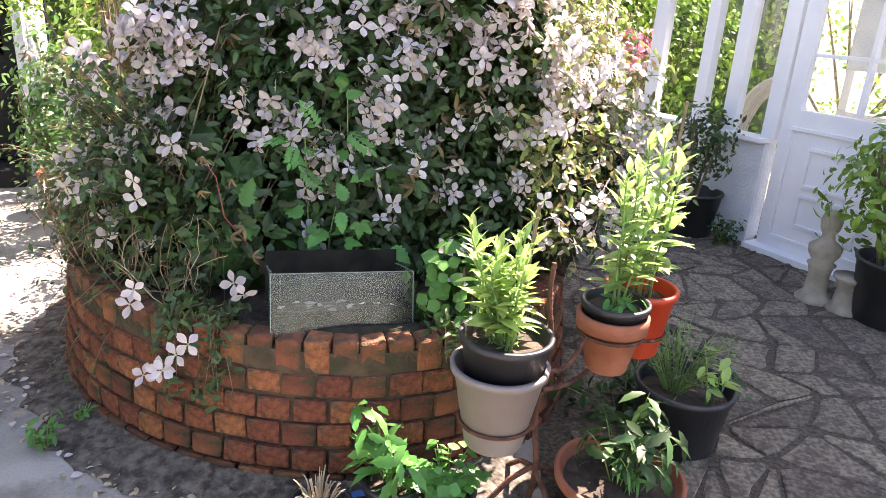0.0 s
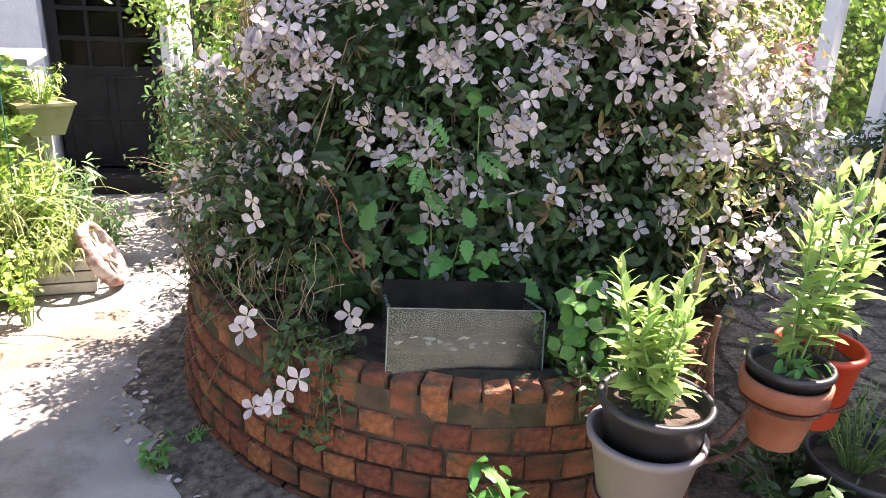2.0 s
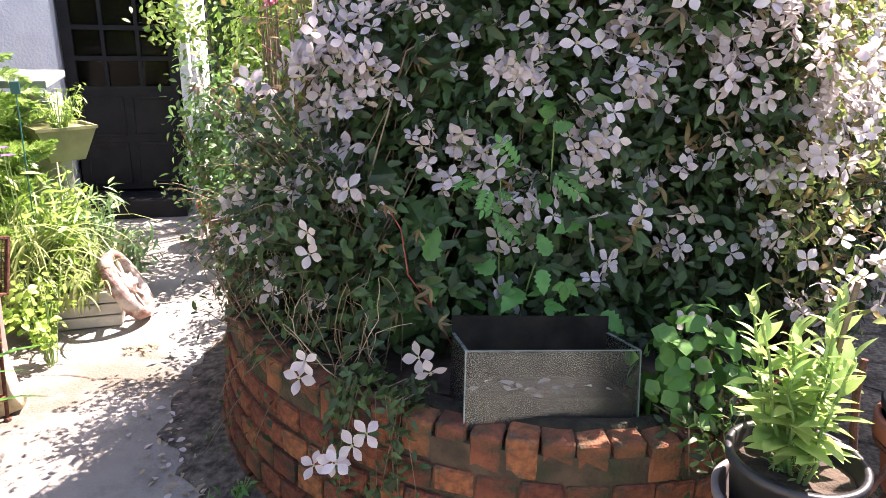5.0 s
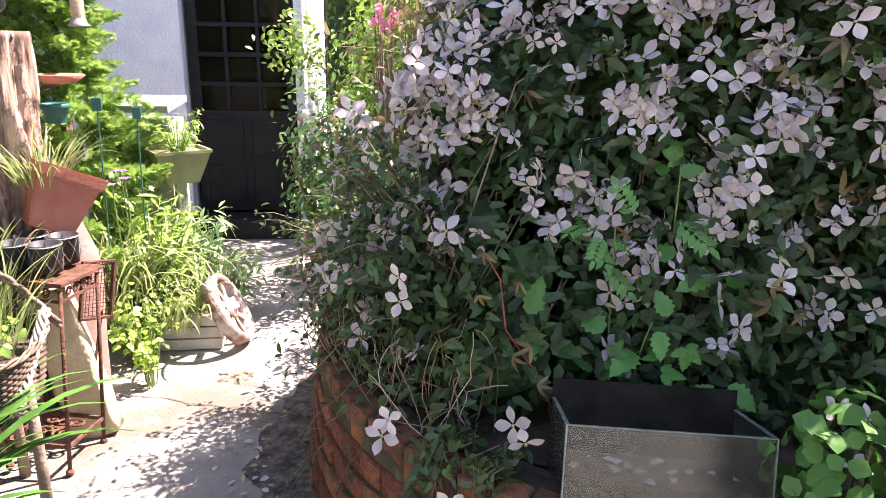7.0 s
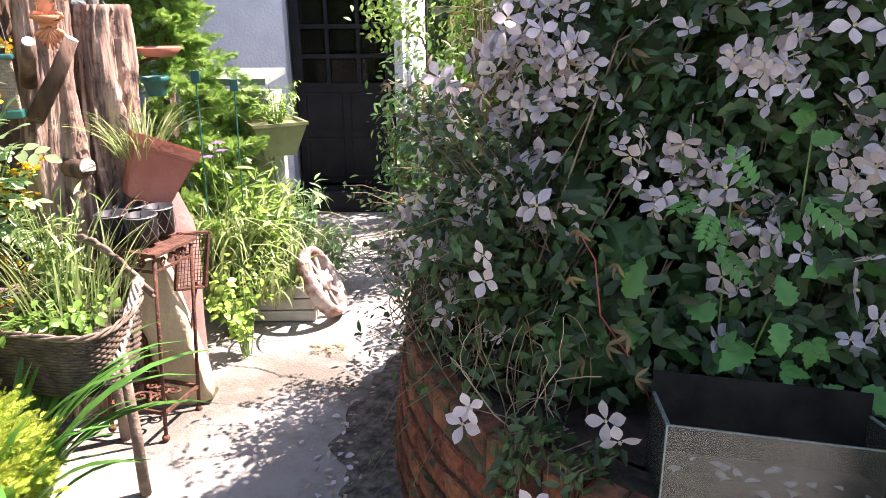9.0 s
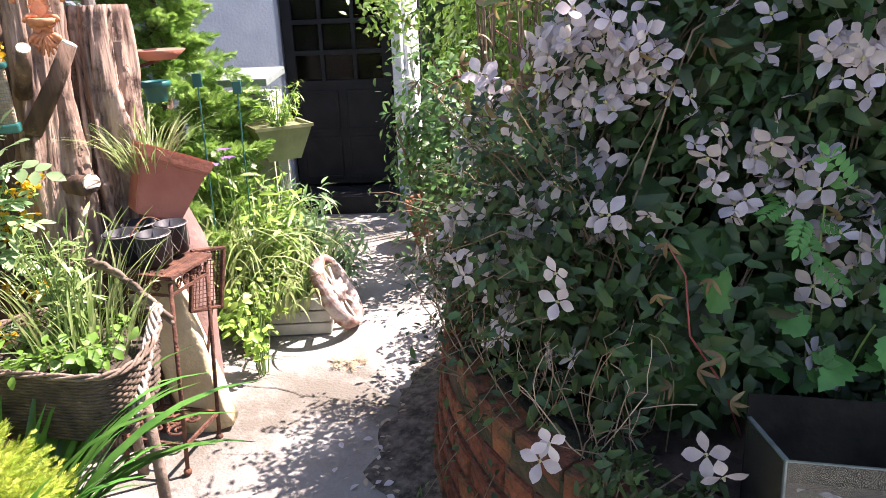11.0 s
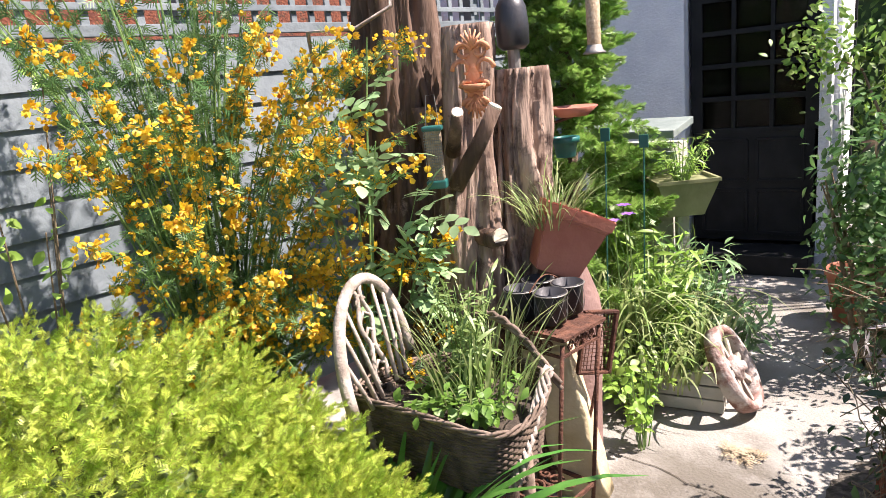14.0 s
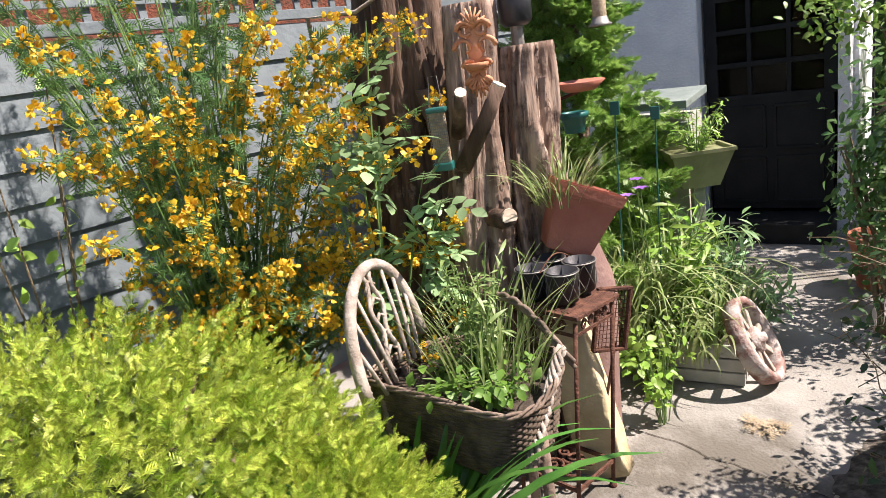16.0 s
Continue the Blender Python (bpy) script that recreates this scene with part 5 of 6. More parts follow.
for sx in (-1, 1):
    for sy in (-1, 1):
        bm = bmesh.new()
        tube(bm, [(sx * S, sy * S, 0.02), (sx * S, sy * S, HT - 0.02)], 0.0065, seg=8)
        bmesh.ops.create_icosphere(bm, subdivisions=2, radius=0.013, matrix=Matrix.Translation((sx * S, sy * S, 0.013)))
        part("leg", bm, M_RUST, istand, smooth=True)
bm = bmesh.new()
box(bm, (0, 0, HT), (2 * S + 0.03, 2 * S + 0.03, 0.012), None, 0.003)
part("top", bm, M_RUST, istand)
for k in range(-4, 5):
    bm = bmesh.new()
    tube(bm, [(k * 0.019, -S, HT + 0.007), (k * 0.019, S, HT + 0.007)], 0.003, seg=5)
    part("bar", bm, M_RUST, istand)
for side in range(4):
    R = pose(0, 0, 0, 0, 0, side * 90)
    bm = bmesh.new()
    box(bm, (0, -S, HT - 0.008), (2 * S, 0.006, 0.006), R)
    box(bm, (0, -S, HT - 0.055), (2 * S, 0.006, 0.008), R)
    for cx in (-0.055, -0.02, 0.02, 0.055):
        for s in (1, -1):
            pts = [R @ Vector((cx + s * 0.013 * (1 - k / 16) * math.cos(k * 0.55), -S, HT - 0.031 + s * 0.016 * (1 - k / 16) * math.sin(k * 0.55))) for k in range(12)]
            tube(bm, pts, 0.003, 0.002, 5)
    part("scroll_panel", bm, M_RUST, istand)
    bm = bmesh.new()
    box(bm, (0, -S, 0.10), (2 * S, 0.008, 0.012), R)
    part("lower_rail", bm, M_RUST, istand)
bm = bmesh.new()
for cx, cy, R0, ph in ((-0.035, -0.03, 0.034, 0), (0.035, -0.03, 0.034, 2), (0.0, 0.035, 0.038, 4), (-0.04, 0.045, 0.024, 1), (0.045, 0.045, 0.024, 3)):
    tube(bm, [(cx + R0 * (1 - k / 26) * math.cos(k * 0.42 + ph), cy + R0 * (1 - k / 26) * math.sin(k * 0.42 + ph), 0.104) for k in range(22)], 0.005, 0.003, 6)
part("lower_shelf", bm, M_RUST, istand, "rusty scrollwork shelf")

tins = thing("tin_holder", -1.70, 1.83, 0.61, "four black tins in a rusty wire holder on the iron stand", "plant holder", rz=17)
tins.matrix_world = pose(-1.70, 1.86, 0.647, 0, 0, 20)
for sx in (-1, 1):
    for sy in (-1, 1):
        bm = bmesh.new()
        lathe(bm, [(0, 0.0), (0.040, 0.0), (0.044, 0.085), (0.0455, 0.088), (0.043, 0.089), (0.039, 0.02), (0, 0.02)], 24, (sx * 0.049, sy * 0.049, 0))
        t = part("tin", bm, M_BLACKPOT, tins, smooth=True)
        bm = bmesh.new()
        tube(bm, [(sx * 0.049 + 0.0475 * math.cos(k * 0.3142), sy * 0.049 + 0.0475 * math.sin(k * 0.3142), 0.085) for k in range(20)], 0.002, seg=5, closed=True)
        part("wire_ring", bm, M_MESH, t)
        bm = bmesh.new()
        for k in range(8):
            a0 = k * 0.785
            for s in (0.785, -0.785):
                tube(bm, [(sx * 0.049 + 0.046 * math.cos(a0 + s * q / 4), sy * 0.049 + 0.046 * math.sin(a0 + s * q / 4), 0.01 + 0.075 * q / 4) for q in range(5)], 0.0008, seg=4)
        part("netting", bm, M_MESH, t, "fine wire netting")["kind"] = "stuff"
bm = bmesh.new()
tube(bm, arc_pts((0, -0.08, 0.085), (0, 0.08, 0.085), 0.03, 10), 0.002, seg=5)
part("handle", bm, M_RUST, tins)

slab = thing("stone_slab", -1.70, 1.985, 0, "pitted yellowish stone slab leaning behind the iron stand", "stone")
slab.matrix_world = Matrix.Translation((-1.70, 1.985, 0)) @ Matrix.Rotation(math.radians(-12), 4, Vector((-0.5, 0.87, 0))) @ pose(0, 0, 0, 0, 0, 30)
bm = bmesh.new()
bmesh.ops.create_cube(bm, size=1.0, matrix=Matrix.Translation((0, 0, 0.27)) @ Matrix.Diagonal((0.15, 0.07, 0.54, 1)))
bmesh.ops.subdivide_edges(bm, edges=list(bm.edges), cuts=7, use_grid_fill=True)
for v in bm.verts:
    q = noise.noise(v.co * 9)
    pit = max(0, noise.noise(v.co * 22 + Vector((3, 1, 7))) - 0.25) * 0.04
    v.co += Vector((0.012 * q, 0.014 * noise.noise(v.co * 13 + Vector((5, 5, 5))) + pit, 0.012 * q))
part("slab", bm, M_STONE, slab, smooth=True)
cage = thing("rusty_tray", -1.60, 2.0, 0.40, "rusty wire mesh tray leaning against the iron stand", "tray")
cage.matrix_world = Matrix.Translation((-1.665, 2.0, 0.43)) @ Matrix.Rotation(math.radians(14), 4, Vector((-0.5, 0.87, 0))) @ pose(0, 0, 0, -8, 0, 75) @ Matrix.Scale(0.8, 4)
for c, size in (((-0.065, 0, 0.12), (0.012, 0.022, 0.25)), ((0.065, 0, 0.12), (0.012, 0.022, 0.25)), ((0, 0, 0.0), (0.118, 0.022, 0.012)), ((0, 0, 0.24), (0.118, 0.022, 0.012))):
    bm = bmesh.new()
    box(bm, c, size, None, 0.003)
    part("edge", bm, M_RUST, cage)
for k in range(9):
    bm = bmesh.new()
    tube(bm, [(-0.058 + k * 0.0145, 0.006 * math.sin(k), 0.0), (-0.058 + k * 0.0145, 0.004, 0.12), (-0.058 + k * 0.0145, 0, 0.24)], 0.0016, seg=4)
    part("wire", bm, M_RUST, cage)
for k in range(14):
    bm = bmesh.new()
    tube(bm, [(-0.06, 0.003, 0.012 + k * 0.0165), (0.06, 0.003, 0.012 + k * 0.0165)], 0.0016, seg=4)
    part("wire", bm, M_RUST, cage)
bm = bmesh.new()
tube(bm, [(0.03, 0.01, 0.02), (0.02, 0.02, -0.26), (0.0, 0.03, -0.53)], 0.006, seg=6)
part("prop", bm, M_RUST, cage)

# ---- wicker chair used as a planter ----
chair = thing("wicker_chair", -1.60, 1.45, 0, "old weathered wicker chair with its seat planted up", "chair", rz=0)
RIM = [(-1.80, 1.29), (-1.60, 1.355), (-1.39, 1.435), (-1.40, 1.56), (-1.53, 1.71), (-1.68, 1.73), (-1.82, 1.66), (-1.88, 1.52), (-1.87, 1.37)]
RIM = [Vector((x + 1.60, y - 1.45, 0)) for x, y in RIM]


def rim_pt(t):
    n = len(RIM)
    t = (t % 1) * n
    i = int(t)
    p0, p1, p2, p3 = RIM[i - 1], RIM[i % n], RIM[(i + 1) % n], RIM[(i + 2) % n]
    u = t - i
    return 0.5 * ((2 * p1) + (p2 - p0) * u + (2 * p0 - 5 * p1 + 4 * p2 - p3) * u * u + (3 * p1 - p0 - 3 * p2 + p3) * u ** 3)


bm = bmesh.new()
for row in range(20):
    z = 0.38 + row * 0.0085
    pts = []
    for k in range(72):
        p = rim_pt(k / 72) * (0.90 + 0.10 * row / 20) * (1 + 0.018 * (1 if (k + row) % 2 else -1))
        pts.append(p + Vector((0, 0, z)))
    tube(bm, pts, 0.0048, seg=5, closed=True)
part("woven_side", bm, M_WEAVE_SHADE, chair, "woven grey-brown willow, darkened as in shade", smooth=True)["kind"] = "stuff"
for s in range(3):
    bm = bmesh.new()
    tube(bm, [rim_pt(k / 110) * 1.02 + Vector((0, 0, 0.549 + 0.006 * math.sin(k * 0.55 + s * 2.09))) + rim_pt(k / 110).normalized() * 0.006 * math.cos(k * 0.55 + s * 2.09) for k in range(110)], 0.0042, seg=6, closed=True)
    part("rim_strand", bm, M_RIM, chair, smooth=True)
bm = bmesh.new()
bm.faces.new([bm.verts.new(rim_pt(k / 36) * 0.95 + Vector((0, 0, 0.50))) for k in range(36)])
part("compost", bm, M_SOIL, chair)
for k in (0.02, 0.33, 0.58, 0.85):
    p = rim_pt(k) * 0.92
    bm = bmesh.new()
    tube(bm, [p + Vector((0, 0, 0.0)), p + Vector((0.004, 0, 0.2)), p + Vector((0, 0, 0.52))], 0.016, 0.013, 8)
    part("leg", bm, M_RIM, chair, smooth=True)
A0 = Vector((-0.11, -0.20, 0.54))
A1 = Vector((-0.245, 0.03, 0.60))
side = (A1 - A0)
upv = Vector((-0.07, -0.02, 0.265))


def back_pt(u, v=1.0):
    """u along the arch from 0 to 1."""
    a = math.pi * u
    return A0 + side * (0.5 - 0.55 * math.cos(a)) + upv * (math.sin(a) ** 0.8 if 0 < u < 1 else 0) * v


bm = bmesh.new()
tube(bm, [back_pt(k / 24) for k in range(25)], 0.017, 0.014, 10)
part("back_hoop", bm, M_DRIFT, chair, "pale bent-wood hoop", smooth=True)
for k in range(8):
    u = 0.16 + k * 0.68 / 7
    top = back_pt(u, 0.97)
    bot = A0 + side * (0.18 + 0.64 * k / 7) + Vector((0.01, 0.01, -0.02))
    if k in (3, 4):
        continue
    bm = bmesh.new()
    tube(bm, [bot, bot.lerp(top, 0.5) + Vector((0.006, 0, 0.0)), top], 0.0065, 0.005, 7)
    part("spindle", bm, M_DRIFT, chair, smooth=True)
bm = bmesh.new()
cb, ct = A0 + side * 0.5, back_pt(0.5, 0.97)
ax = side.normalized()
for s in (-1, 1):
    tube(bm, [cb.lerp(ct, k / 14) + ax * s * (0.018 + 0.010 * math.sin(k * 0.9)) for k in range(15)], 0.007, seg=6)
for k in range(5):
    c = cb.lerp(ct, 0.15 + 0.17 * k)
    tube(bm, [c - ax * 0.022, c + (ct - cb) * 0.07, c + ax * 0.022], 0.005, seg=6)
part("splat", bm, M_DRIFT, chair, "pierced wooden splat", smooth=True)
for s in range(3):
    bm = bmesh.new()
    tube(bm, [Vector((-0.20, 0.13, 0.60)).lerp(Vector((0.13, 0.24, 0.55)), k / 20) + Vector((-0.03 * math.sin(math.pi * k / 20), 0.02, 0.13 * math.sin(math.pi * k / 20))) + Vector((0.008 * math.cos(k + s * 2.1), 0.0, 0.009 * math.sin(k + s * 2.1))) for k in range(21)], 0.006, seg=6)
    part("arm_strand", bm, M_RIM, chair, smooth=True)
for s in range(5):
    bm = bmesh.new()
    tube(bm, [Vector((0.12, 0.23, 0.60)).lerp(Vector((0.24, 0.02, 0.42)), k / 16) + Vector((0.014 * math.cos(k * 0.9 + s * 1.25), 0.012 * math.sin(k * 0.9 + s * 1.25), 0.006 * math.sin(k + s))) for k in range(17)], 0.0065, seg=6)
    part("braid_strand", bm, M_DRIFT, chair, "frayed pale braided willow", smooth=True)

grass("chive_clump", -1.63, 1.57, 0.50, 0.14, 120, 0.29, M_GRASSY, "tall thin green stems growing from a wicker seat", width=0.0055, droop=0.6, spread=0.5)
bushy(-1.62, 1.52, 0.50, 0.21, 0.11, 290, leaf_shape(0.032, 0.020, 0.3, 0.2, 0.06, 0.55, 6), M_HEDGE, "low pale green leaves filling the wicker seat", stems=26, name="strawberry_plant", up=0.9)
bushy(-1.68, 1.57, 0.50, 0.16, 0.36, 290, leaf_shape(0.055, 0.009, 0.4, 0.2, 0, 0.4, 4), M_GRASSY, "upright willowherb-like stems with narrow leaves", stems=24, name="tall_weed", up=0.5)

grass("agapanthus", -1.48, 1.16, 0.06, 0.12, 150, 0.58, M_STRAP, "clump of glossy green strap leaves", width=0.034, droop=1.1, spread=0.36, pieces=True, lean=(0.0, 0.05))

# ---- planter of long grass, wheel ----
pl = thing("planter_box", -1.98, 2.72, 0, "low grey-green wooden slatted planter box", "planter", rz=30)
for z in (0.03, 0.085, 0.14):
    for y, w in ((-0.12, 0.40), (0.12, 0.40)):
        bm = bmesh.new()
        box(bm, (0, y, z), (w, 0.018, 0.049), None, 0.004)
        part("slat", bm, M_BOARD, pl)
    for x in (-0.19, 0.19):
        bm = bmesh.new()
        box(bm, (x, 0, z), (0.018, 0.218, 0.049), None, 0.004)
        part("slat", bm, M_BOARD, pl)
bm = bmesh.new()
box(bm, (0, 0, 0.08), (0.36, 0.22, 0.13), None, 0.01)
part("compost", bm, M_SOIL, pl)
grass("grass_clump", -2.02, 2.78, 0.13, 0.2, 260, 0.42, M_GRASSY, "tall mass of arching grassy leaves", width=0.010, droop=2.2, spread=0.30, box_r=(0.18, 0.15), lean=(-0.2, 0.02))
grass("grass_clump", -2.15, 2.55, 0.15, 0.2, 230, 0.62, M_GRASSY, "mixed long leaves and seed heads behind a planter", width=0.010, droop=1.8, spread=0.30, box_r=(0.16, 0.16))
grass("sedge_clump", -1.95, 2.62, 0.12, 0.2, 110, 0.28, M_GRASSY, "fresh green broad grass blades in the planter", width=0.012, droop=1.9, spread=0.3, box_r=(0.16, 0.1))
bushy(-2.02, 2.98, 0.12, 0.22, 0.42, 260, leaf_shape(0.075, 0.014, 0.3, 0.2, 0, 0.4, 4), M_ROSE, "willowy pale stems with narrow leaves", stems=22, name="willowherb", up=0.5)
bushy(-1.98, 3.06, 0.0, 0.20, 0.40, 230, leaf_shape(0.07, 0.017, 0.3, 0.2, 0, 0.4, 4), M_ROSE, "grey-green leafy shoots leaning over the path", stems=18, name="willowherb", up=0.5)
bushy(-2.08, 2.72, 0.15, 0.24, 0.58, 290, leaf_shape(0.08, 0.016, 0.35, 0.2, 0, 0.4, 4), M_YLEAF, "tall leafy stems crowded behind the planter", stems=26, name="tall_weed", up=0.5)
bushy(-2.08, 2.95, 0.12, 0.20, 0.50, 240, leaf_shape(0.07, 0.015, 0.35, 0.2, 0, 0.4, 4), M_ROSE, "grey-green leafy stems beside the wheel", stems=20, name="tall_weed", up=0.5)
bushy(-1.98, 2.50, 0.0, 0.20, 0.30, 240, leaf_shape(0.035, 0.025, 0.2, 0.2), M_YLEAF, "trailing ivy with cream-edged leaves", stems=22, name="ivy")
bushy(-1.78, 2.32, 0.0, 0.12, 0.40, 150, leaf_shape(0.035, 0.022, 0.2, 0.2), M_YLEAF, "variegated ivy climbing beside the iron stand", stems=16, name="ivy")

wheel = thing("cart_wheel", -1.66, 2.70, 0.0, "small rusty spoked iron wheel leaning on the planter", "wheel")
wheel.matrix_world = Matrix.Translation((-1.755, 2.785, 0.165)) @ Vector((0.80, 0.45, 0.49)).to_track_quat("Z", "Y").to_matrix().to_4x4()
bm = bmesh.new()
WR = 0.165
lathe(bm, [(WR - 0.026, -0.03), (WR, -0.03), (WR + 0.004, 0.0), (WR, 0.03), (WR - 0.026, 0.03), (WR - 0.030, 0.0), (WR - 0.026, -0.03)], 44)
part("rim", bm, M_WHEEL, wheel, "rust-red iron rim", smooth=True)
for k in range(8):
    bm = bmesh.new()
    box(bm, (0.09, 0, 0), (0.13, 0.026, 0.014), pose(0, 0, 0, 0, 0, k * 45), 0.004)
    part("spoke", bm, M_DRIFT, wheel, "bleached spoke")
bm = bmesh.new()
lathe(bm, [(0, 0.045), (0.016, 0.045), (0.02, 0.03), (0.048, 0.02), (0.052, -0.02), (0, -0.03)], 24)
part("hub", bm, M_WHEEL, wheel, "rusty hub", smooth=True)
# ---- greenery along the fence and behind ----
def leafy_mass(name, x, y, z, rx, ry, rz, n, shape, mat, label, category="shrub", core=True, trunk_h=0.0, lump=0.25, shell=0.35):
    """A shrub: woody stems, an uneven crown of single leaves with gaps."""
    ob = thing(name, x, y, 0, label, category)
    seed = rnd(0, 50)
    mats, bm = [], bmesh.new()
    for i in range(n):
        d = Vector((RNG.normal(), RNG.normal(), RNG.normal())).normalized()
        k = 1 + lump * 1.6 * noise.noise(d * 1.8 + Vector((seed, 0, 0))) + lump * noise.noise(d * 4.5 + Vector((0, seed, 0)))
        r = k * (1 - shell * rnd(0, 1) ** 2)
        p = Vector((d.x * rx * r, d.y * ry * r, z + d.z * rz * r))
        if p.z < 0.02:
            continue
        mats.append(facing(p, jitter(d + Vector((0, 0, 0.3)), 0.8), rnd(0, 360), rnd(0.7, 1.4)))
    for i in range(9):
        d = Vector((rnd(-1, 1), rnd(-1, 1), rnd(0.1, 1))).normalized()
        tube(bm, arc_pts((rnd(-.04, .04), rnd(-.04, .04), 0), (d.x * rx * 0.8, d.y * ry * 0.8, z + d.z * rz * 0.8), 0.1 * rz, 6), 0.012 + 0.008 * rz, 0.003, 6)
    part("stem", bm, M_TWIG, ob)["kind"] = "stuff"
    scatter("foliage", shape, mats, mat, ob)
    return ob


def conifer(x, y, h, r, n, label, z0=0.15):
    ob = thing("conifer", x, y, 0, label, "conifer")
    bm = bmesh.new()
    tube(bm, [(0, 0, 0), (0.01, 0.01, h * 0.5), (0, 0, h)], 0.05, 0.01, 8)
    part("trunk", bm, M_BARK, ob)
    mats = []
    for i in range(n // 34):
        t = rnd(0, 1) ** 1.3
        a = rnd(0, 6.28)
        rr = r * (1.02 - t) ** 0.7 * (1 + 0.7 * noise.noise(Vector((a * 2, t * 7, 3)))) * rnd(0.55, 1.1)
        c = Vector((rr * math.cos(a), rr * math.sin(a), z0 + (h - z0) * t))
        plume(mats, c, jitter(Vector((math.cos(a), math.sin(a), 0.1)), 0.4), rnd(0.12, 0.22), 34, rnd(0.9, 1.3))
    scatter("foliage", spray_shape(0.046, 5, 0.0034), mats, M_THUJA, ob, "soft bright green feathery sprays")
    return ob


conifer(-2.55, 2.72, 2.4, 0.36, 19000, "soft bright green conifer behind the stump")
HL = leaf_shape(0.06, 0.034, 0.25, 0.2, 0, 0.45, 3)
SL = leaf_shape(0.04, 0.02, 0.25, 0.2, 0, 0.45, 3)
leafy_mass("hedge_shrub", -2.0, 5.6, 0.95, 0.75, 0.5, 0.95, 3600, HL, M_HEDGE, "sunlit yellow-green shrub beyond the path")
leafy_mass("hedge_shrub", -0.8, 5.9, 1.05, 0.95, 0.5, 1.05, 4200, HL, M_HEDGE, "tall sunlit garden shrub behind the bed")
leafy_mass("hedge_shrub", 0.5, 5.8, 1.4, 0.95, 0.6, 1.4, 3600, HL, M_LEAF, "dark green shrub behind the bed")
leafy_mass("hedge_shrub", 1.45, 6.6, 1.2, 0.8, 0.5, 1.2, 2600, HL, M_HEDGE, "leafy shrub beside the conservatory")
leafy_mass("hedge_shrub", -1.72, 5.15, 0.95, 0.62, 0.38, 1.05, 3600, HL, M_HEDGE, "tall sunlit shrub screening the garden beside the outhouse")
leafy_mass("pink_flowers", -1.83, 4.55, 1.48, 0.10, 0.08, 0.07, 60, leaf_shape(0.05, 0.03, 0.2, 0.2), M_PINK, "pale pink blooms among the shrubs by the door")
leafy_mass("path_shrub", -1.70, 3.80, 0.50, 0.26, 0.24, 0.26, 800, SL, M_LEAF, "shady green shrub in a clay pot near the door")
leafy_mass("low_shrub", -1.38, 3.75, 0.35, 0.32, 0.35, 0.32, 1300, SL, M_LEAF, "untidy green shrub at the bed's far end")
leafy_mass("low_shrub", -0.98, 3.20, 0.55, 0.22, 0.28, 0.30, 700, SL, M_BROOM_G, "wispy shrub with bronze shoots by the bed")
branch = thing("doorway_branch", -2.30, 4.50, 0, "leafy green branch reaching across the dark door", "shrub")
bm = bmesh.new()
tube(bm, [(0.25, 0.12, 0.0), (0.2, 0.08, 0.7), (0.05, 0.0, 1.15), (-0.16, -0.12, 1.3)], 0.012, 0.004, 6)
part("stem", bm, M_TWIG, branch)
mats = [facing(Vector((-0.10 + RNG.normal(0, 0.12), -0.08 + RNG.normal(0, 0.07), 1.28 + RNG.normal(0, 0.10))), jitter(Vector((0.4, -0.5, 0.6)), 0.7), rnd(0, 360), rnd(0.8, 1.5)) for k in range(330)]
scatter("foliage", SL, mats, M_HEDGE, branch, "small bright green leaves")
leafy_mass("garden_shrub", 2.2, 6.9, 1.0, 0.9, 0.6, 0.9, 2600, HL, M_HEDGE, "green shrub seen through the conservatory glass")
leafy_mass("azalea", 1.95, 6.2, 1.05, 0.22, 0.2, 0.2, 160, leaf_shape(0.07, 0.05, 0.2, 0.2), M_PINK, "coral-pink azalea blooms beyond the glass")
brook = thing("cane_cluster", -1.70, 4.75, 0, "bare upright canes and twigs beside the door", "canes")
for i in range(16):
    a, r = rnd(0, 6.28), rnd(0.02, 0.2)
    bmx = bmesh.new()
    tube(bmx, [(r * math.cos(a), r * math.sin(a), 0), (r * 1.3 * math.cos(a) + rnd(-.05, .05), r * 1.3 * math.sin(a), 1.0), (r * 2.2 * math.cos(a), r * 2.2 * math.sin(a), 2.1)], 0.008, 0.004, 6)
    part("cane", bmx, M_TWIG, brook)
for px, py, r in ((-1.93, 3.93, 0.13), (-1.70, 3.72, 0.11)):
    pot("plant_pot", px, py, 0, r, 0.26, r * 0.7, M_TERRA, "weathered terracotta pot beside the path near the door", lip=0.04, group="path pots")

far = thing("boundary_hedge", -0.5, 7.6, 0, "long tall garden boundary hedge in sun", "hedge")
bm = bmesh.new()
box(bm, (0, 0.35, 1.15), (9.0, 0.4, 2.3), None, 0.1)
part("inner_growth", bm, M_LEAF, far)
scatter("foliage", leaf_shape(0.10, 0.055, 0.25, 0.2, 0, 0.45, 3), [facing(Vector((rnd(-4.5, 4.5), rnd(-0.05, 0.25) + 0.18 * noise.noise(Vector((k * 0.01, 0, 0))), rnd(0.0, 2.5))), jitter(Vector((0, -0.6, 0.5)), 0.8), rnd(0, 360), rnd(0.7, 1.4)) for k in range(6500)], M_HEDGE, far)

# small things on the stump and among the plants
hose = thing("pale_branch", -2.27, 1.48, 0.0, "bare pale looping branch beside the trunk", "branch")
bm = bmesh.new()
tube(bm, [(0, 0.05, 0), (-0.02, 0.02, 1.2), (0.0, 0.0, 1.505), (0.11, 0.11, 1.50), (0.19, 0.19, 1.55), (0.17, 0.22, 1.75)], 0.008, 0.006, 7)
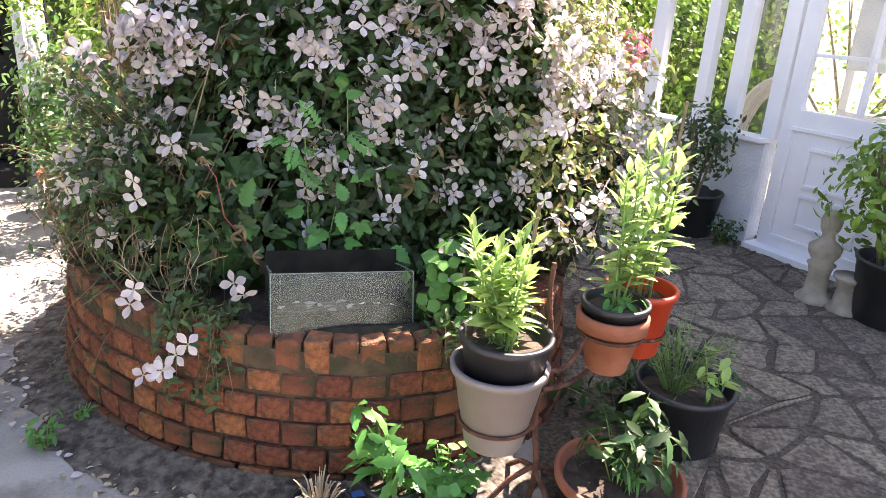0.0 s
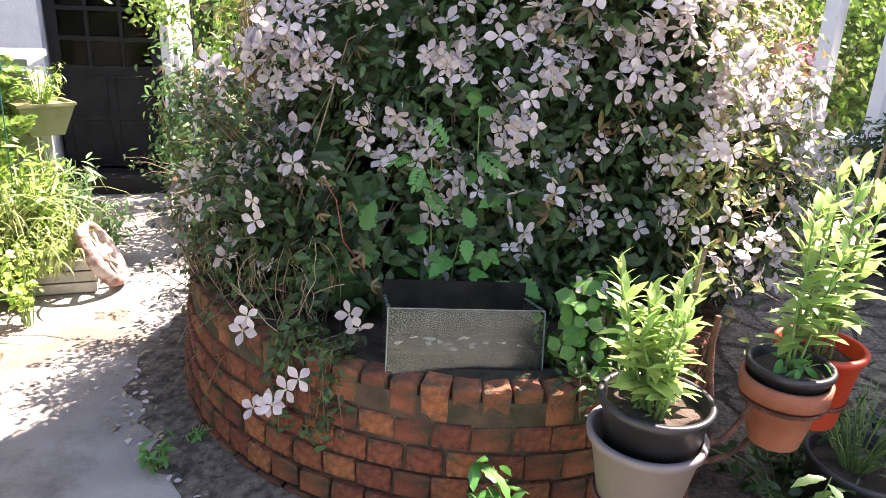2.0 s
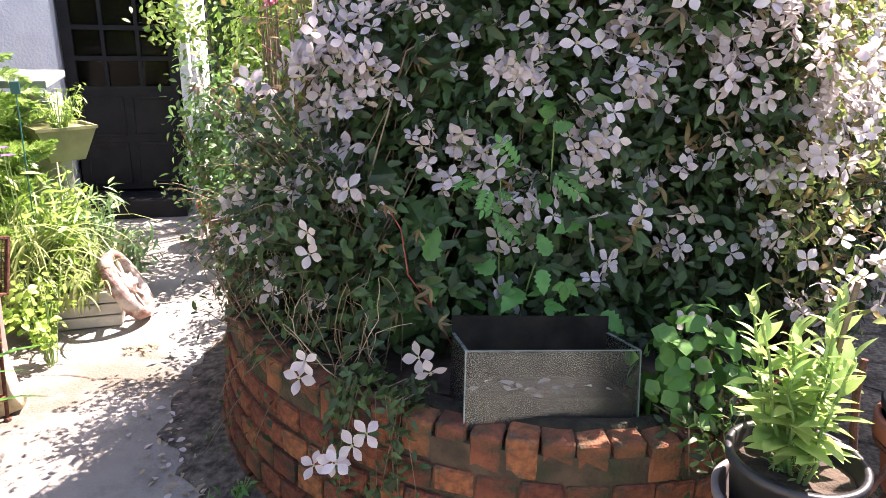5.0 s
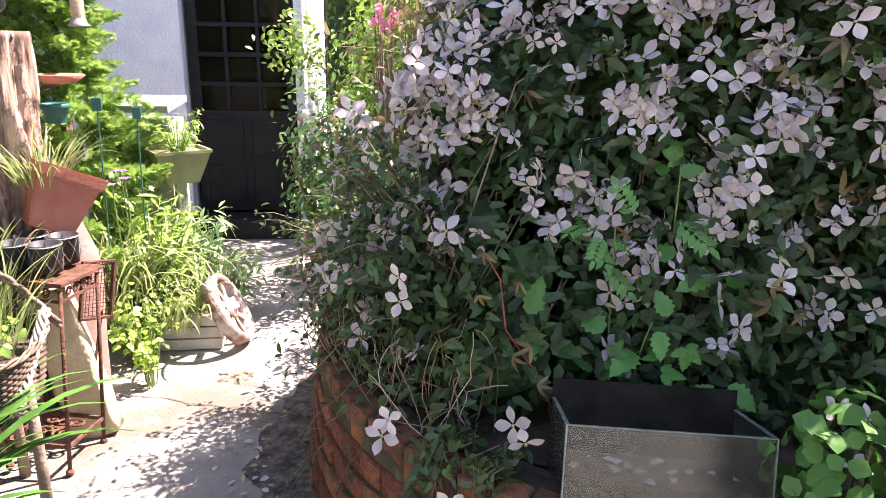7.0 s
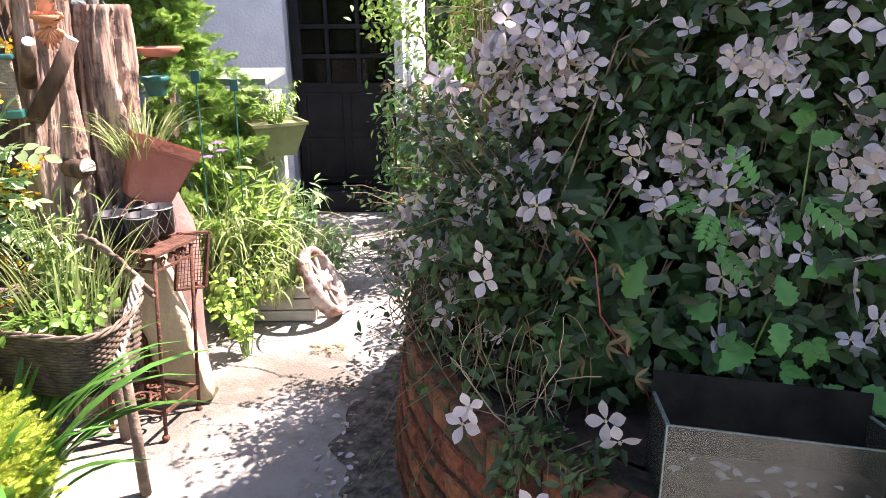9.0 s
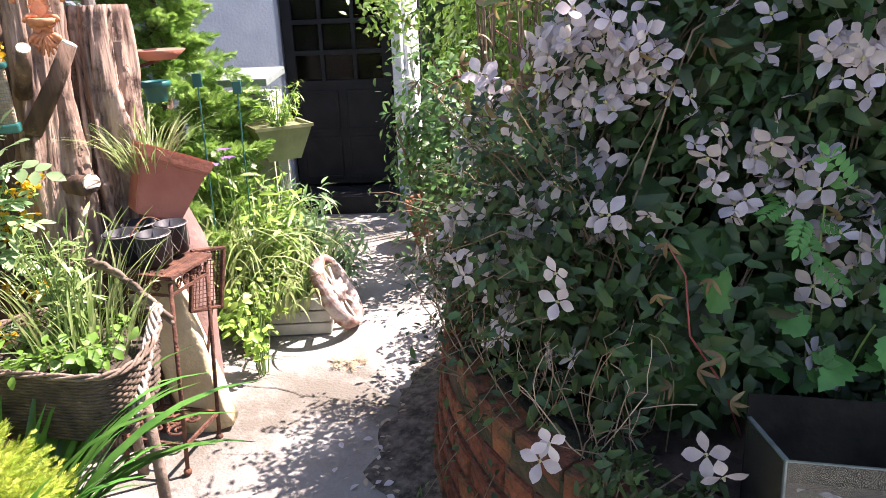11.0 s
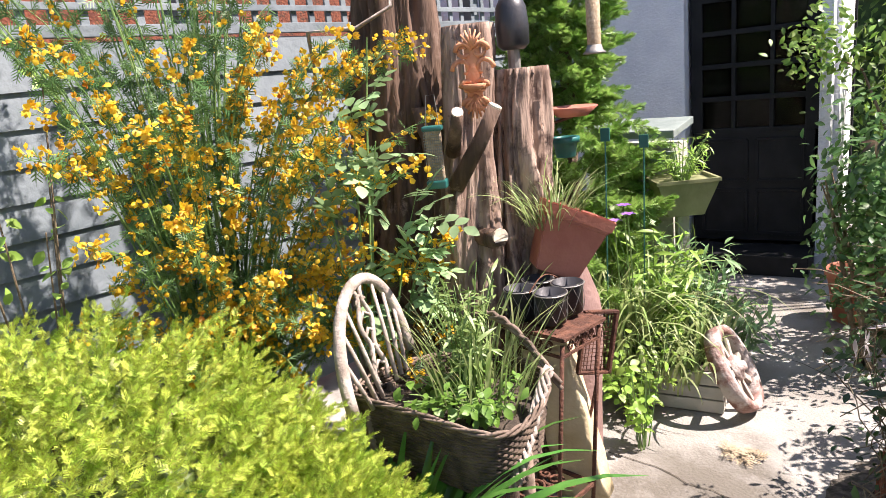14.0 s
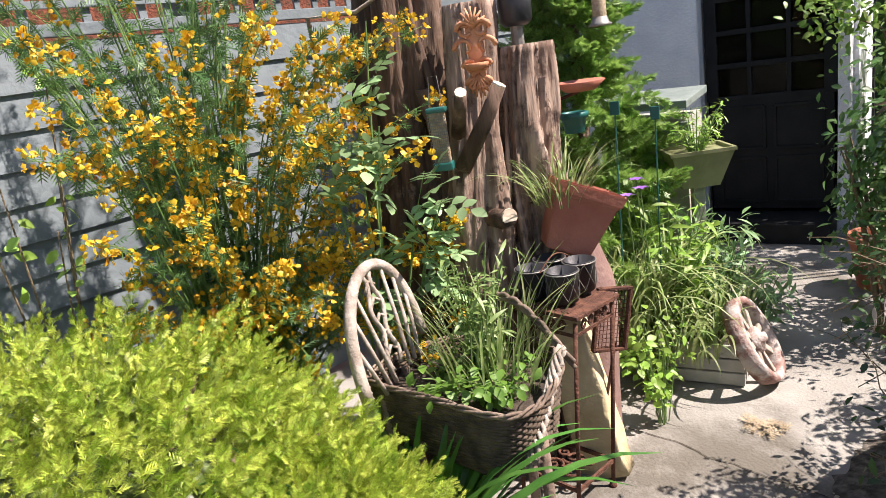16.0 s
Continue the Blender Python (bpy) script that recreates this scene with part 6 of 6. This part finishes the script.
part("stem", bm, M_DRIFT, hose, smooth=True)
pot("hanging_cup", -2.08, 2.30, 1.02, 0.045, 0.07, 0.034, M_GREENP, "small green plastic cup hung on the conifer", fill=None)
for x, y, z in ((-2.10, 2.51, 1.06), (-2.10, 2.71, 1.01)):
    tg = thing("plant_label", x, y, 0.5, "teal plastic plant label on a thin stake", "plant label", "plant labels")
    bm = bmesh.new()
    tube(bm, [(0.02, -0.05, -0.35), (0, 0, z - 0.5)], 0.003, seg=5)
    part("stake", bm, M_GREENP, tg)
    bm = bmesh.new()
    box(bm, (0.0, 0, z - 0.49), (0.035, 0.008, 0.05), pose(0, 0, 0, 0, 0, 30), 0.003)
    part("tag", bm, M_GREENP, tg)
for x, y, z, s in ((-2.007, 2.516, 0.779, 1.0), (-2.03, 2.47, 0.76, 0.8), (-2.06, 2.55, 0.80, 0.9)):
    fl = thing("purple_flower", x, y, 0.2, "small purple flower on a thin green stem", "flower", "purple flowers")
    bm = bmesh.new()
    tube(bm, [(0.02, 0.02, -0.05), (0, 0, z - 0.2)], 0.0025, seg=5)
    part("stem", bm, M_STEM_G, fl)
    for q in range(6):
        me = shape_mesh("petal", [(*leaf_shape(0.03, 0.016, 0.3, 0.2), pose(0, 0, z - 0.2, 0, 0, q * 60) @ pose(0, 0, 0, 25, 0, 0))], M_PURPLE) if q == 0 else me
        piece("petal", me, Matrix.Translation((0, 0, z - 0.2)) @ pose(0, 0, 0, 0, 0, q * 60) @ Matrix.Translation((0, 0, -(z - 0.2))), fl)

# rose with pinnate pale leaves
rose = thing("rose_bush", -2.02, 1.42, 0, "rose stem with pale green divided leaves by the trunk", "shrub")
lf = shape_mesh("leaf", [(*leaf_shape(0.045, 0.028, 0.15, 0.15, 0.06, 0.5, 6), pose(0.0, 0.085, 0, 0, 0, 0))] + [(*leaf_shape(0.040, 0.026, 0.15, 0.15, 0.06, 0.5, 6), pose(0, 0.03 + 0.03 * k, 0, 0, 0, s * 62)) for k in range(2) for s in (-1, 1)] , M_ROSE)
bm = bmesh.new()
for k in range(7):
    tip = Vector((rnd(0.02, 0.22), rnd(-0.1, 0.22), rnd(0.8, 1.6)))
    pts = [Vector((0, 0, 0)), Vector((tip.x * 0.2, tip.y * 0.4, tip.z * 0.5)), Vector((tip.x * 0.6, tip.y * 0.8, tip.z * 0.85)), tip]
    tube(bm, pts, 0.006, 0.002, 6)
    for j in range(9):
        t = rnd(0.9, 3) - 0.001
        q = pts[int(t)].lerp(pts[int(t) + 1], t % 1)
        piece("leaf", lf, Matrix.Translation(q) @ along(jitter(Vector((0.7, 0.2, 0.25)), 0.7), rnd(-40, 40)) @ Matrix.Scale(rnd(0.8, 1.3), 4), rose)
part("stem", bm, M_STEM_G, rose)["kind"] = "stuff"
sap = thing("sapling", -2.42, 0.60, 0, "thin sapling with small lime-green leaves against the fence", "sapling")
bm = bmesh.new()
lf2 = shape_mesh("leaf", [(*leaf_shape(0.038, 0.022, 0.2, 0.2, 0, 0.45, 4), Matrix())], M_YLEAF)
for k in range(9):
    tip = Vector((rnd(-0.05, 0.12), rnd(-0.35, 0.25), rnd(0.9, 1.6)))
    pts = arc_pts((0, 0, 0), tip, 0.05, 6)
    tube(bm, pts, 0.005, 0.002, 5)
    for j in range(18):
        t = rnd(1.5, 5.99)
        piece("leaf", lf2, facing(pts[int(t)].lerp(pts[int(t) + 1], t % 1) + Vector((rnd(-.02, .02), rnd(-.02, .02), 0)), jitter(Vector((0.6, 0, 0.6)), 0.7), rnd(0, 360), rnd(0.7, 1.3)), sap)
part("stem", bm, M_TWIG, sap)["kind"] = "stuff"

# bronze shoots that stick out over the path
for k, pts in enumerate((((-0.55, 2.35, 0.9), (-0.72, 2.30, 1.10), (-0.93, 2.33, 1.12), (-1.02, 2.36, 1.08)), ((-0.5, 2.3, 0.9), (-0.66, 2.22, 1.18), (-0.77, 2.24, 1.24)), ((-0.45, 2.2, 0.95), (-0.58, 2.12, 1.16), (-0.64, 2.13, 1.20)))):
    sh = thing("clematis_shoot", *pts[0], "reddish wandering shoot with bronze young leaves", "climber")
    SHI = sh.matrix_world.inverted()
    bm = bmesh.new()
    tube(bm, [SHI @ Vector(q) for q in pts], 0.003, 0.0015, 5)
    part("stem", bm, M_RED_STEM, sh)
    for q in pts[1:]:
        for j in range(3):
            piece("leaf", young[j % 3], SHI @ facing(Vector(q) + Vector((rnd(-.04, .04), rnd(-.04, .04), rnd(-.02, .04))), jitter(Vector((0, -0.5, 0.7)), 0.7), rnd(0, 360), rnd(0.6, 1.0)), sh)

# hutch and trough by the outhouse
hutch = thing("small_hutch", -2.62, 3.23, 0.08, "small pale-roofed wooden hutch beside the outhouse", "hutch", rz=26)
for nm, c, size, mt in (("body", (0, 0, 0.42), (0.40, 0.28, 0.84), M_BOARD), ("roof", (0, -0.02, 0.93), (0.48, 0.36, 0.035), M_PALE), ("rail", (0, -0.15, 0.80), (0.44, 0.03, 0.05), M_PALE)):
    bm = bmesh.new()
    box(bm, c, size, pose(0, 0, 0, 4, 0, 0) if nm == "roof" else None, 0.005)
    part(nm, bm, mt, hutch)
trough = thing("trough_planter", -2.27, 3.12, 0.64, "pale green trough of small plants fixed beside the hutch", "planter", rz=58)
bm = bmesh.new()
frustum(bm, [(0.06, 0.0), (0.10, 0.15), (0.106, 0.15), (0.106, 0.165), (0.096, 0.165), (0.094, 0.15)])
for v in bm.verts:
    v.co.x *= 1.3
part("body", bm, M_OLIVE, trough)
bm = bmesh.new()
box(bm, (0, 0, -0.32), (0.05, 0.05, 0.65), None, 0.004)
part("post", bm, M_BOARD, trough)
bushy(-2.27, 3.12, 0.77, 0.16, 0.22, 280, leaf_shape(0.04, 0.008, 0.2, 0.2, 0, 0.4, 3), M_YLEAF, "fine feathery seedlings in the trough", stems=30, name="seedling_tray")

# bright bramble and acanthus-like leaves in front of the clematis
TOOTH = leaf_shape(0.095, 0.058, 0.25, 0.2, 0.17, 0.36, 11)
bramble = thing("bramble", -0.05, 2.0, 0.42, "bright green toothed bramble leaves among the clematis", "climber")
bl = [shape_mesh("leaf", [(*TOOTH, pose(0, 0, 0, 0, 0, 0))], M_BRIGHT), shape_mesh("leaf", [(*TOOTH, pose(0, 0.01, 0, 0, 0, r) @ Matrix.Scale(s, 4)) for r, s in ((0, 0.8), (62, 0.6), (-62, 0.6))], M_BRIGHT)]
fern = shape_mesh("leaf", [(*leaf_shape(0.05, 0.022, 0.2, 0.2, 0.1, 0.45, 5), pose(0, 0.02 + k * 0.022, 0, 0, 0, s * 60)) for k in range(5) for s in (-1, 1)] + [(*leaf_shape(0.05, 0.024, 0.2, 0.2, 0.1), pose(0, 0.125, 0))], M_BRIGHT)
BI = bramble.matrix_world.inverted()
for (x, y, z, s, kind) in ((-0.25, 1.93, 0.72, 1.1, 1), (-0.20, 1.92, 0.69, 1.2, 0), (-0.30, 1.90, 0.66, 1.1, 0), (-0.15, 1.93, 0.74, 0.9, 1), (-0.26, 1.89, 0.62, 1.0, 0), (0.03, 1.99, 0.66, 1.2, 0), (0.10, 1.98, 0.72, 1.0, 0), (0.14, 1.97, 0.64, 1.1, 1),
                           (0.20, 1.97, 0.66, 1.0, 1), (0.06, 1.96, 0.60, 0.9, 1), (-0.02, 2.03, 0.92, 1.0, 2), (0.08, 2.03, 0.95, 1.1, 2), (-0.10, 2.03, 0.90, 1.0, 2), (0.02, 2.02, 0.86, 0.9, 2), (0.18, 2.04, 0.90, 1.1, 0), (0.22, 2.05, 0.84, 1.3, 0), (0.12, 2.06, 1.08, 0.9, 1), (0.13, 2.05, 1.03, 0.8, 0),
                           (0.25, 1.98, 0.58, 1.0, 0), (0.17, 1.96, 0.57, 0.9, 0), (0.0, 1.97, 0.57, 1.0, 0)):
    me = fern if kind == 2 else bl[kind]
    for k in range(2):
        p = Vector((x + rnd(-0.05, 0.05), y + rnd(-0.02, 0.02), z + rnd(-0.04, 0.04)))
        piece("leaf", me, BI @ facing(p, jitter(Vector((0.1, -0.7, 0.6)), 0.55), rnd(0, 360), s * (0.62 if kind == 2 else 0.78) * rnd(0.8, 1.1)), bramble)
for a, b in (((-0.22, 2.05, 0.44), (-0.22, 1.93, 0.72)), ((0.0, 2.05, 0.44), (-0.01, 2.03, 0.95)), ((0.12, 2.1, 0.44), (0.12, 2.06, 1.08)), ((0.05, 2.05, 0.44), (0.10, 1.98, 0.72))):
    bm = bmesh.new()
    tube(bm, [BI @ v for v in arc_pts(a, b, 0.03, 6)], 0.003, 0.002, 5)
    part("stem", bm, M_STEM_G, bramble)
shoot = thing("red_shoot", -0.20, 1.80, 0.42, "red-stemmed young clematis shoot with bronze leaves", "climber")
RI = shoot.matrix_world.inverted()
bm = bmesh.new()
tube(bm, [RI @ Vector(p) for p in ((-0.10, 1.95, 0.44), (-0.14, 1.86, 0.60), (-0.20, 1.80, 0.72), (-0.215, 1.79, 0.84), (-0.25, 1.78, 0.90))], 0.0024, 0.0014, 6)
part("stem", bm, M_RED_STEM, shoot)
for x, y, z in ((-0.25, 1.78, 0.90), (-0.26, 1.78, 0.80), (-0.17, 1.79, 0.84), (-0.18, 1.79, 0.66), (-0.14, 1.80, 0.69), (-0.22, 1.78, 0.62), (-0.12, 1.80, 0.60)):
    piece("leaf", young[0], RI @ facing(Vector((x, y, z)), jitter(Vector((-0.1, -0.8, 0.4)), 0.4), rnd(0, 360), rnd(0.6, 0.9)), shoot)

# leafy seedling at the wall's right side and ground cover
leafy_mass("geranium", 0.50, 1.80, 0.52, 0.14, 0.12, 0.18, 260, leaf_shape(0.04, 0.036, 0.2, 0.15, 0.1, 0.5, 5), M_BRIGHT, "bright green leaves spilling over the brick wall")
bushy(-0.72, 1.62, 0.0, 0.07, 0.13, 40, leaf_shape(0.035, 0.014, 0.3, 0.2, 0.1), M_BRIGHT, "small weed growing by the wall's foot", stems=9, name="weed")
bushy(-0.68, 1.75, 0.0, 0.05, 0.09, 26, leaf_shape(0.03, 0.012, 0.3, 0.2, 0.1), M_BRIGHT, "small weed growing in the path's crack", stems=7, name="weed")
deb = scatter("fallen_debris", spray_shape(0.05, 3, 0.004), [Matrix.Translation((-1.536 + rnd(-.05, .05), 2.521 + rnd(-.03, .03), 0.004 + rnd(0, 0.01))) @ pose(0, 0, 0, rnd(-15, 15), rnd(-15, 15), rnd(0, 360)) for k in range(40)], M_STRAW, None)
tagged(deb, "small heap of dry moss and twigs on the path", "debris", kind="stuff")
litter = scatter("leaf_litter", leaf_shape(0.03, 0.014, 0.2, 0.3), [Matrix.Translation((x, y, rnd(0.004, 0.012))) @ pose(0, 0, 0, rnd(-25, 25), rnd(-25, 25), rnd(0, 360)) @ Matrix.Scale(rnd(0.4, 1.1), 4) for x, y, a in [wall_xy(rnd(-0.3, 1.5), 0) for _ in range(620)] for x, y in [(x - math.sin(a) * abs(RNG.normal(0.02, 0.12)), y - math.cos(a) * abs(RNG.normal(0.02, 0.12)))]], M_STRAW, None)
tagged(litter, "brown leaf litter along the wall's foot", "litter", kind="stuff")
petals = scatter("fallen_petals", leaf_shape(0.034, 0.022, 0.1, 0.3, 0, 0.56), [Matrix.Translation((x, y, rnd(0.006, 0.014))) @ pose(0, 0, 0, rnd(-20, 20), rnd(-20, 20), rnd(0, 360)) @ Matrix.Scale(rnd(0.6, 1.0), 4) for x, y, a in [wall_xy(rnd(-0.2, 1.4), 0) for _ in range(60)] for x, y in [(x - math.sin(a) * abs(RNG.normal(0.08, 0.16)), y - math.cos(a) * abs(RNG.normal(0.08, 0.16)))]], M_PETAL, None)
tagged(petals, "fallen white petals scattered on the ground", "petals", kind="stuff")
bm = bmesh.new()
P = [wall_xy(-0.6 + k * 2.8 / 120, 0) for k in range(121)]
r0 = [bm.verts.new((x, y, 0.035)) for x, y, a in P]
r1 = [bm.verts.new((x - math.sin(a) * (0.09 + 0.03 * noise.noise(Vector((k * 0.17, 0, 0)))), y - math.cos(a) * (0.09 + 0.03 * noise.noise(Vector((k * 0.17, 0, 0)))), 0.018)) for k, (x, y, a) in enumerate(P)]
r2 = [bm.verts.new((x - math.sin(a) * (0.17 + 0.10 * noise.noise(Vector((k * 0.16, 3, 0))) + 0.03 * noise.noise(Vector((k * 0.7, 8, 0)))), y - math.cos(a) * (0.17 + 0.10 * noise.noise(Vector((k * 0.16, 3, 0))) + 0.03 * noise.noise(Vector((k * 0.7, 8, 0)))), 0.003)) for k, (x, y, a) in enumerate(P)]
for a, b in ((r0, r1), (r1, r2)):
    for k in range(120):
        bm.faces.new((a[k], a[k + 1], b[k + 1], b[k]))
tagged(part("soil_edge", bm, M_DIRT, smooth=True), "dark mossy soil gathered along the wall's foot", "soil", kind="structure")

leafy_mass("door_shrub", -1.62, 3.46, 0.66, 0.25, 0.26, 0.46, 1700, leaf_shape(0.040, 0.018, 0.2, 0.2, 0, 0.5, 4), M_BROOM_G, "twiggy mid-green shrub by the dark door", shell=0.7, lump=0.45)
bushy(1.12, 1.98, 0, 0.26, 0.20, 260, leaf_shape(0.05, 0.024, 0.3, 0.2, 0.1, 0.5, 5), M_LEAF_P, "dark low weeds on bare soil", stems=26, name="weed_patch", up=0.8)
bushy(1.40, 2.22, 0, 0.24, 0.16, 220, leaf_shape(0.05, 0.024, 0.3, 0.2, 0.1, 0.5, 5), M_LEAF_P, "dark low weeds on bare soil", stems=24, name="weed_patch", up=0.8)
bushy(0.42, 1.36, 0, 0.10, 0.14, 60, leaf_shape(0.05, 0.024, 0.3, 0.2, 0.1, 0.5, 5), M_BRIGHT, "small bright weeds at the wall's foot", stems=8, name="weed_patch", up=0.8)
# ---- by the conservatory ----
pot("plant_pot", 2.03, 4.33, 0, 0.19, 0.30, 0.15, M_BLACKPOT, "large black pot by the conservatory wall")
leafy_mass("pot_shrub", 2.03, 4.33, 0.62, 0.24, 0.22, 0.26, 700, SL, M_LEAF, "woody evergreen shrub in a black pot", shell=0.6)
pot("plant_pot", 2.62, 3.02, 0, 0.19, 0.33, 0.15, M_BLACKPOT, "large black pot beside a stone bust")
leafy_mass("pot_shrub", 2.62, 3.02, 0.68, 0.37, 0.34, 0.34, 1300, leaf_shape(0.06, 0.024, 0.2, 0.2, 0, 0.55, 4), M_HEDGE, "glossy rounded-leaf shrub in a black pot", shell=0.6)
bushy(2.2, 4.10, 0, 0.12, 0.2, 90, leaf_shape(0.04, 0.03, 0.2, 0.2), M_LEAF_P, "dark ivy at the conservatory wall", stems=14, name="ivy")
M_CAST = material("cast_stone", (0.26, 0.225, 0.175), (0.42, 0.37, 0.30), 9, 0.9, 0, 0.5, 60)
bust = thing("garden_bust", 2.37, 3.24, 0, "weathered pale stone bust on a turned pedestal", "statue")
bm = bmesh.new()
lathe(bm, [(0, 0), (0.085, 0), (0.09, 0.03), (0.07, 0.05), (0.055, 0.07), (0.05, 0.16), (0.06, 0.20), (0.07, 0.215), (0.05, 0.23), (0.075, 0.27), (0.08, 0.31), (0.035, 0.345), (0.03, 0.37), (0.045, 0.40), (0.052, 0.44), (0.04, 0.485), (0, 0.50)], 26)
part("bust", bm, M_CAST, bust, smooth=True)
ped = thing("stone_pedestal", 2.47, 3.12, 0, "short turned stone pedestal", "pedestal")
bm = bmesh.new()
lathe(bm, [(0, 0), (0.085, 0), (0.09, 0.025), (0.065, 0.045), (0.055, 0.13), (0.07, 0.17), (0.085, 0.185), (0.085, 0.20), (0, 0.20)], 26)
part("column", bm, M_CAST, ped, smooth=True)
M_WICKER = material("pale_cane", (0.62, 0.56, 0.45), (0.72, 0.66, 0.55), 30, 0.7, 0, 0.5, 120)
wch = thing("cane_armchair", 2.62, 4.75, 0.05, "pale cane armchair with an arched back inside the conservatory", "chair", rz=-20)
bm = bmesh.new()
for k in range(6):
    tube(bm, [((0.26 - 0.02 * k) * math.cos(math.pi * j / 20), 0.02 * k, 0.40 + (0.55 - 0.02 * k) * math.sin(math.pi * j / 20)) for j in range(21)], 0.018, seg=7)
part("back", bm, M_WICKER, wch, smooth=True)
bm = bmesh.new()
box(bm, (0, 0.22, 0.36), (0.5, 0.5, 0.1), None, 0.03)
part("seat", bm, M_WICKER, wch)
for sx in (-1, 1):
    for sy in (0.02, 0.44):
        bm = bmesh.new()
        tube(bm, [(sx * 0.22, sy, 0), (sx * 0.22, sy, 0.34)], 0.02, seg=8)
        part("leg", bm, M_WICKER, wch)

leafy_mass("back_hedge", 5.0, 8.2, 1.3, 2.6, 0.6, 1.5, 4200, leaf_shape(0.06, 0.03, 0.25, 0.2, 0, 0.45, 3), M_HEDGE, "green garden hedge beyond the conservatory")

# ---- garden behind the walker, seen only in the glass ----
leafy_mass("back_hedge", 0.2, -4.6, 1.5, 2.2, 0.7, 1.6, 4200, leaf_shape(0.11, 0.06, 0.25, 0.2, 0, 0.45, 3), M_HEDGE, "tall leafy green garden hedge")
leafy_mass("back_hedge", -3.4, -2.6, 1.5, 1.0, 1.6, 1.6, 3000, leaf_shape(0.11, 0.06, 0.25, 0.2, 0, 0.45, 3), M_HEDGE, "tall leafy green garden hedge")

# ---- crazy paving, last ----
patio = tagged(new("patio"), "crazy paving of uneven grey stone slabs", "pavement", kind="structure")
bm = bmesh.new()
box(bm, (2.05, 2.55, 0.006), (2.5, 4.3, 0.012))
part("joint_bed", bm, M_GROUT, patio)
NX, NY = 11, 17
gx0, gy0, gw, gh = 0.86, 0.45, 0.225, 0.25
pt = {(i, j): Vector((gx0 + gw * i + (0.5 * gw if j % 2 else 0) + rnd(-0.09, 0.09), gy0 + gh * j + rnd(-0.10, 0.10), 0)) for i in range(NX + 2) for j in range(NY + 2)}
for i in range(NX):
    for j in range(NY):
        quads = [[pt[i, j], pt[i + 1, j], pt[i + 1, j + 1], pt[i, j + 1]]]
        if rnd(0, 1) < 0.3:
            q = quads[0]
            quads = [[q[0], q[1], q[2]], [q[0], q[2], q[3]]]
        for q in quads:
            c = sum(q, Vector()) / len(q)
            if (c.x - 0.12) ** 2 + (c.y - 2.34) ** 2 < 0.86 ** 2:
                continue
            outline = []
            for k in range(len(q)):
                a, b = q[k], q[(k + 1) % len(q)]
                for t in (0.12, 0.5, 0.88):
                    e = a.lerp(b, t)
                    d = (c - e).normalized()
                    outline.append(e + d * rnd(0.004, 0.024) - c)
            bm = bmesh.new()
            h = rnd(0.013, 0.024)
            low = [bm.verts.new((v.x, v.y, 0.002)) for v in outline]
            mid_ = [bm.verts.new((v.x, v.y, h - 0.005)) for v in outline]
            top = [bm.verts.new((v.x * 0.95, v.y * 0.95, h + rnd(-0.003, 0.002))) for v in outline]
            for A, B in ((low, mid_), (mid_, top)):
                for k in range(len(A)):
                    bm.faces.new((A[k], A[(k + 1) % len(A)], B[(k + 1) % len(A)], B[k]))
            bm.faces.new(top)
            ob = part("slab", bm, M_SLAB, patio)
            ob.location = c
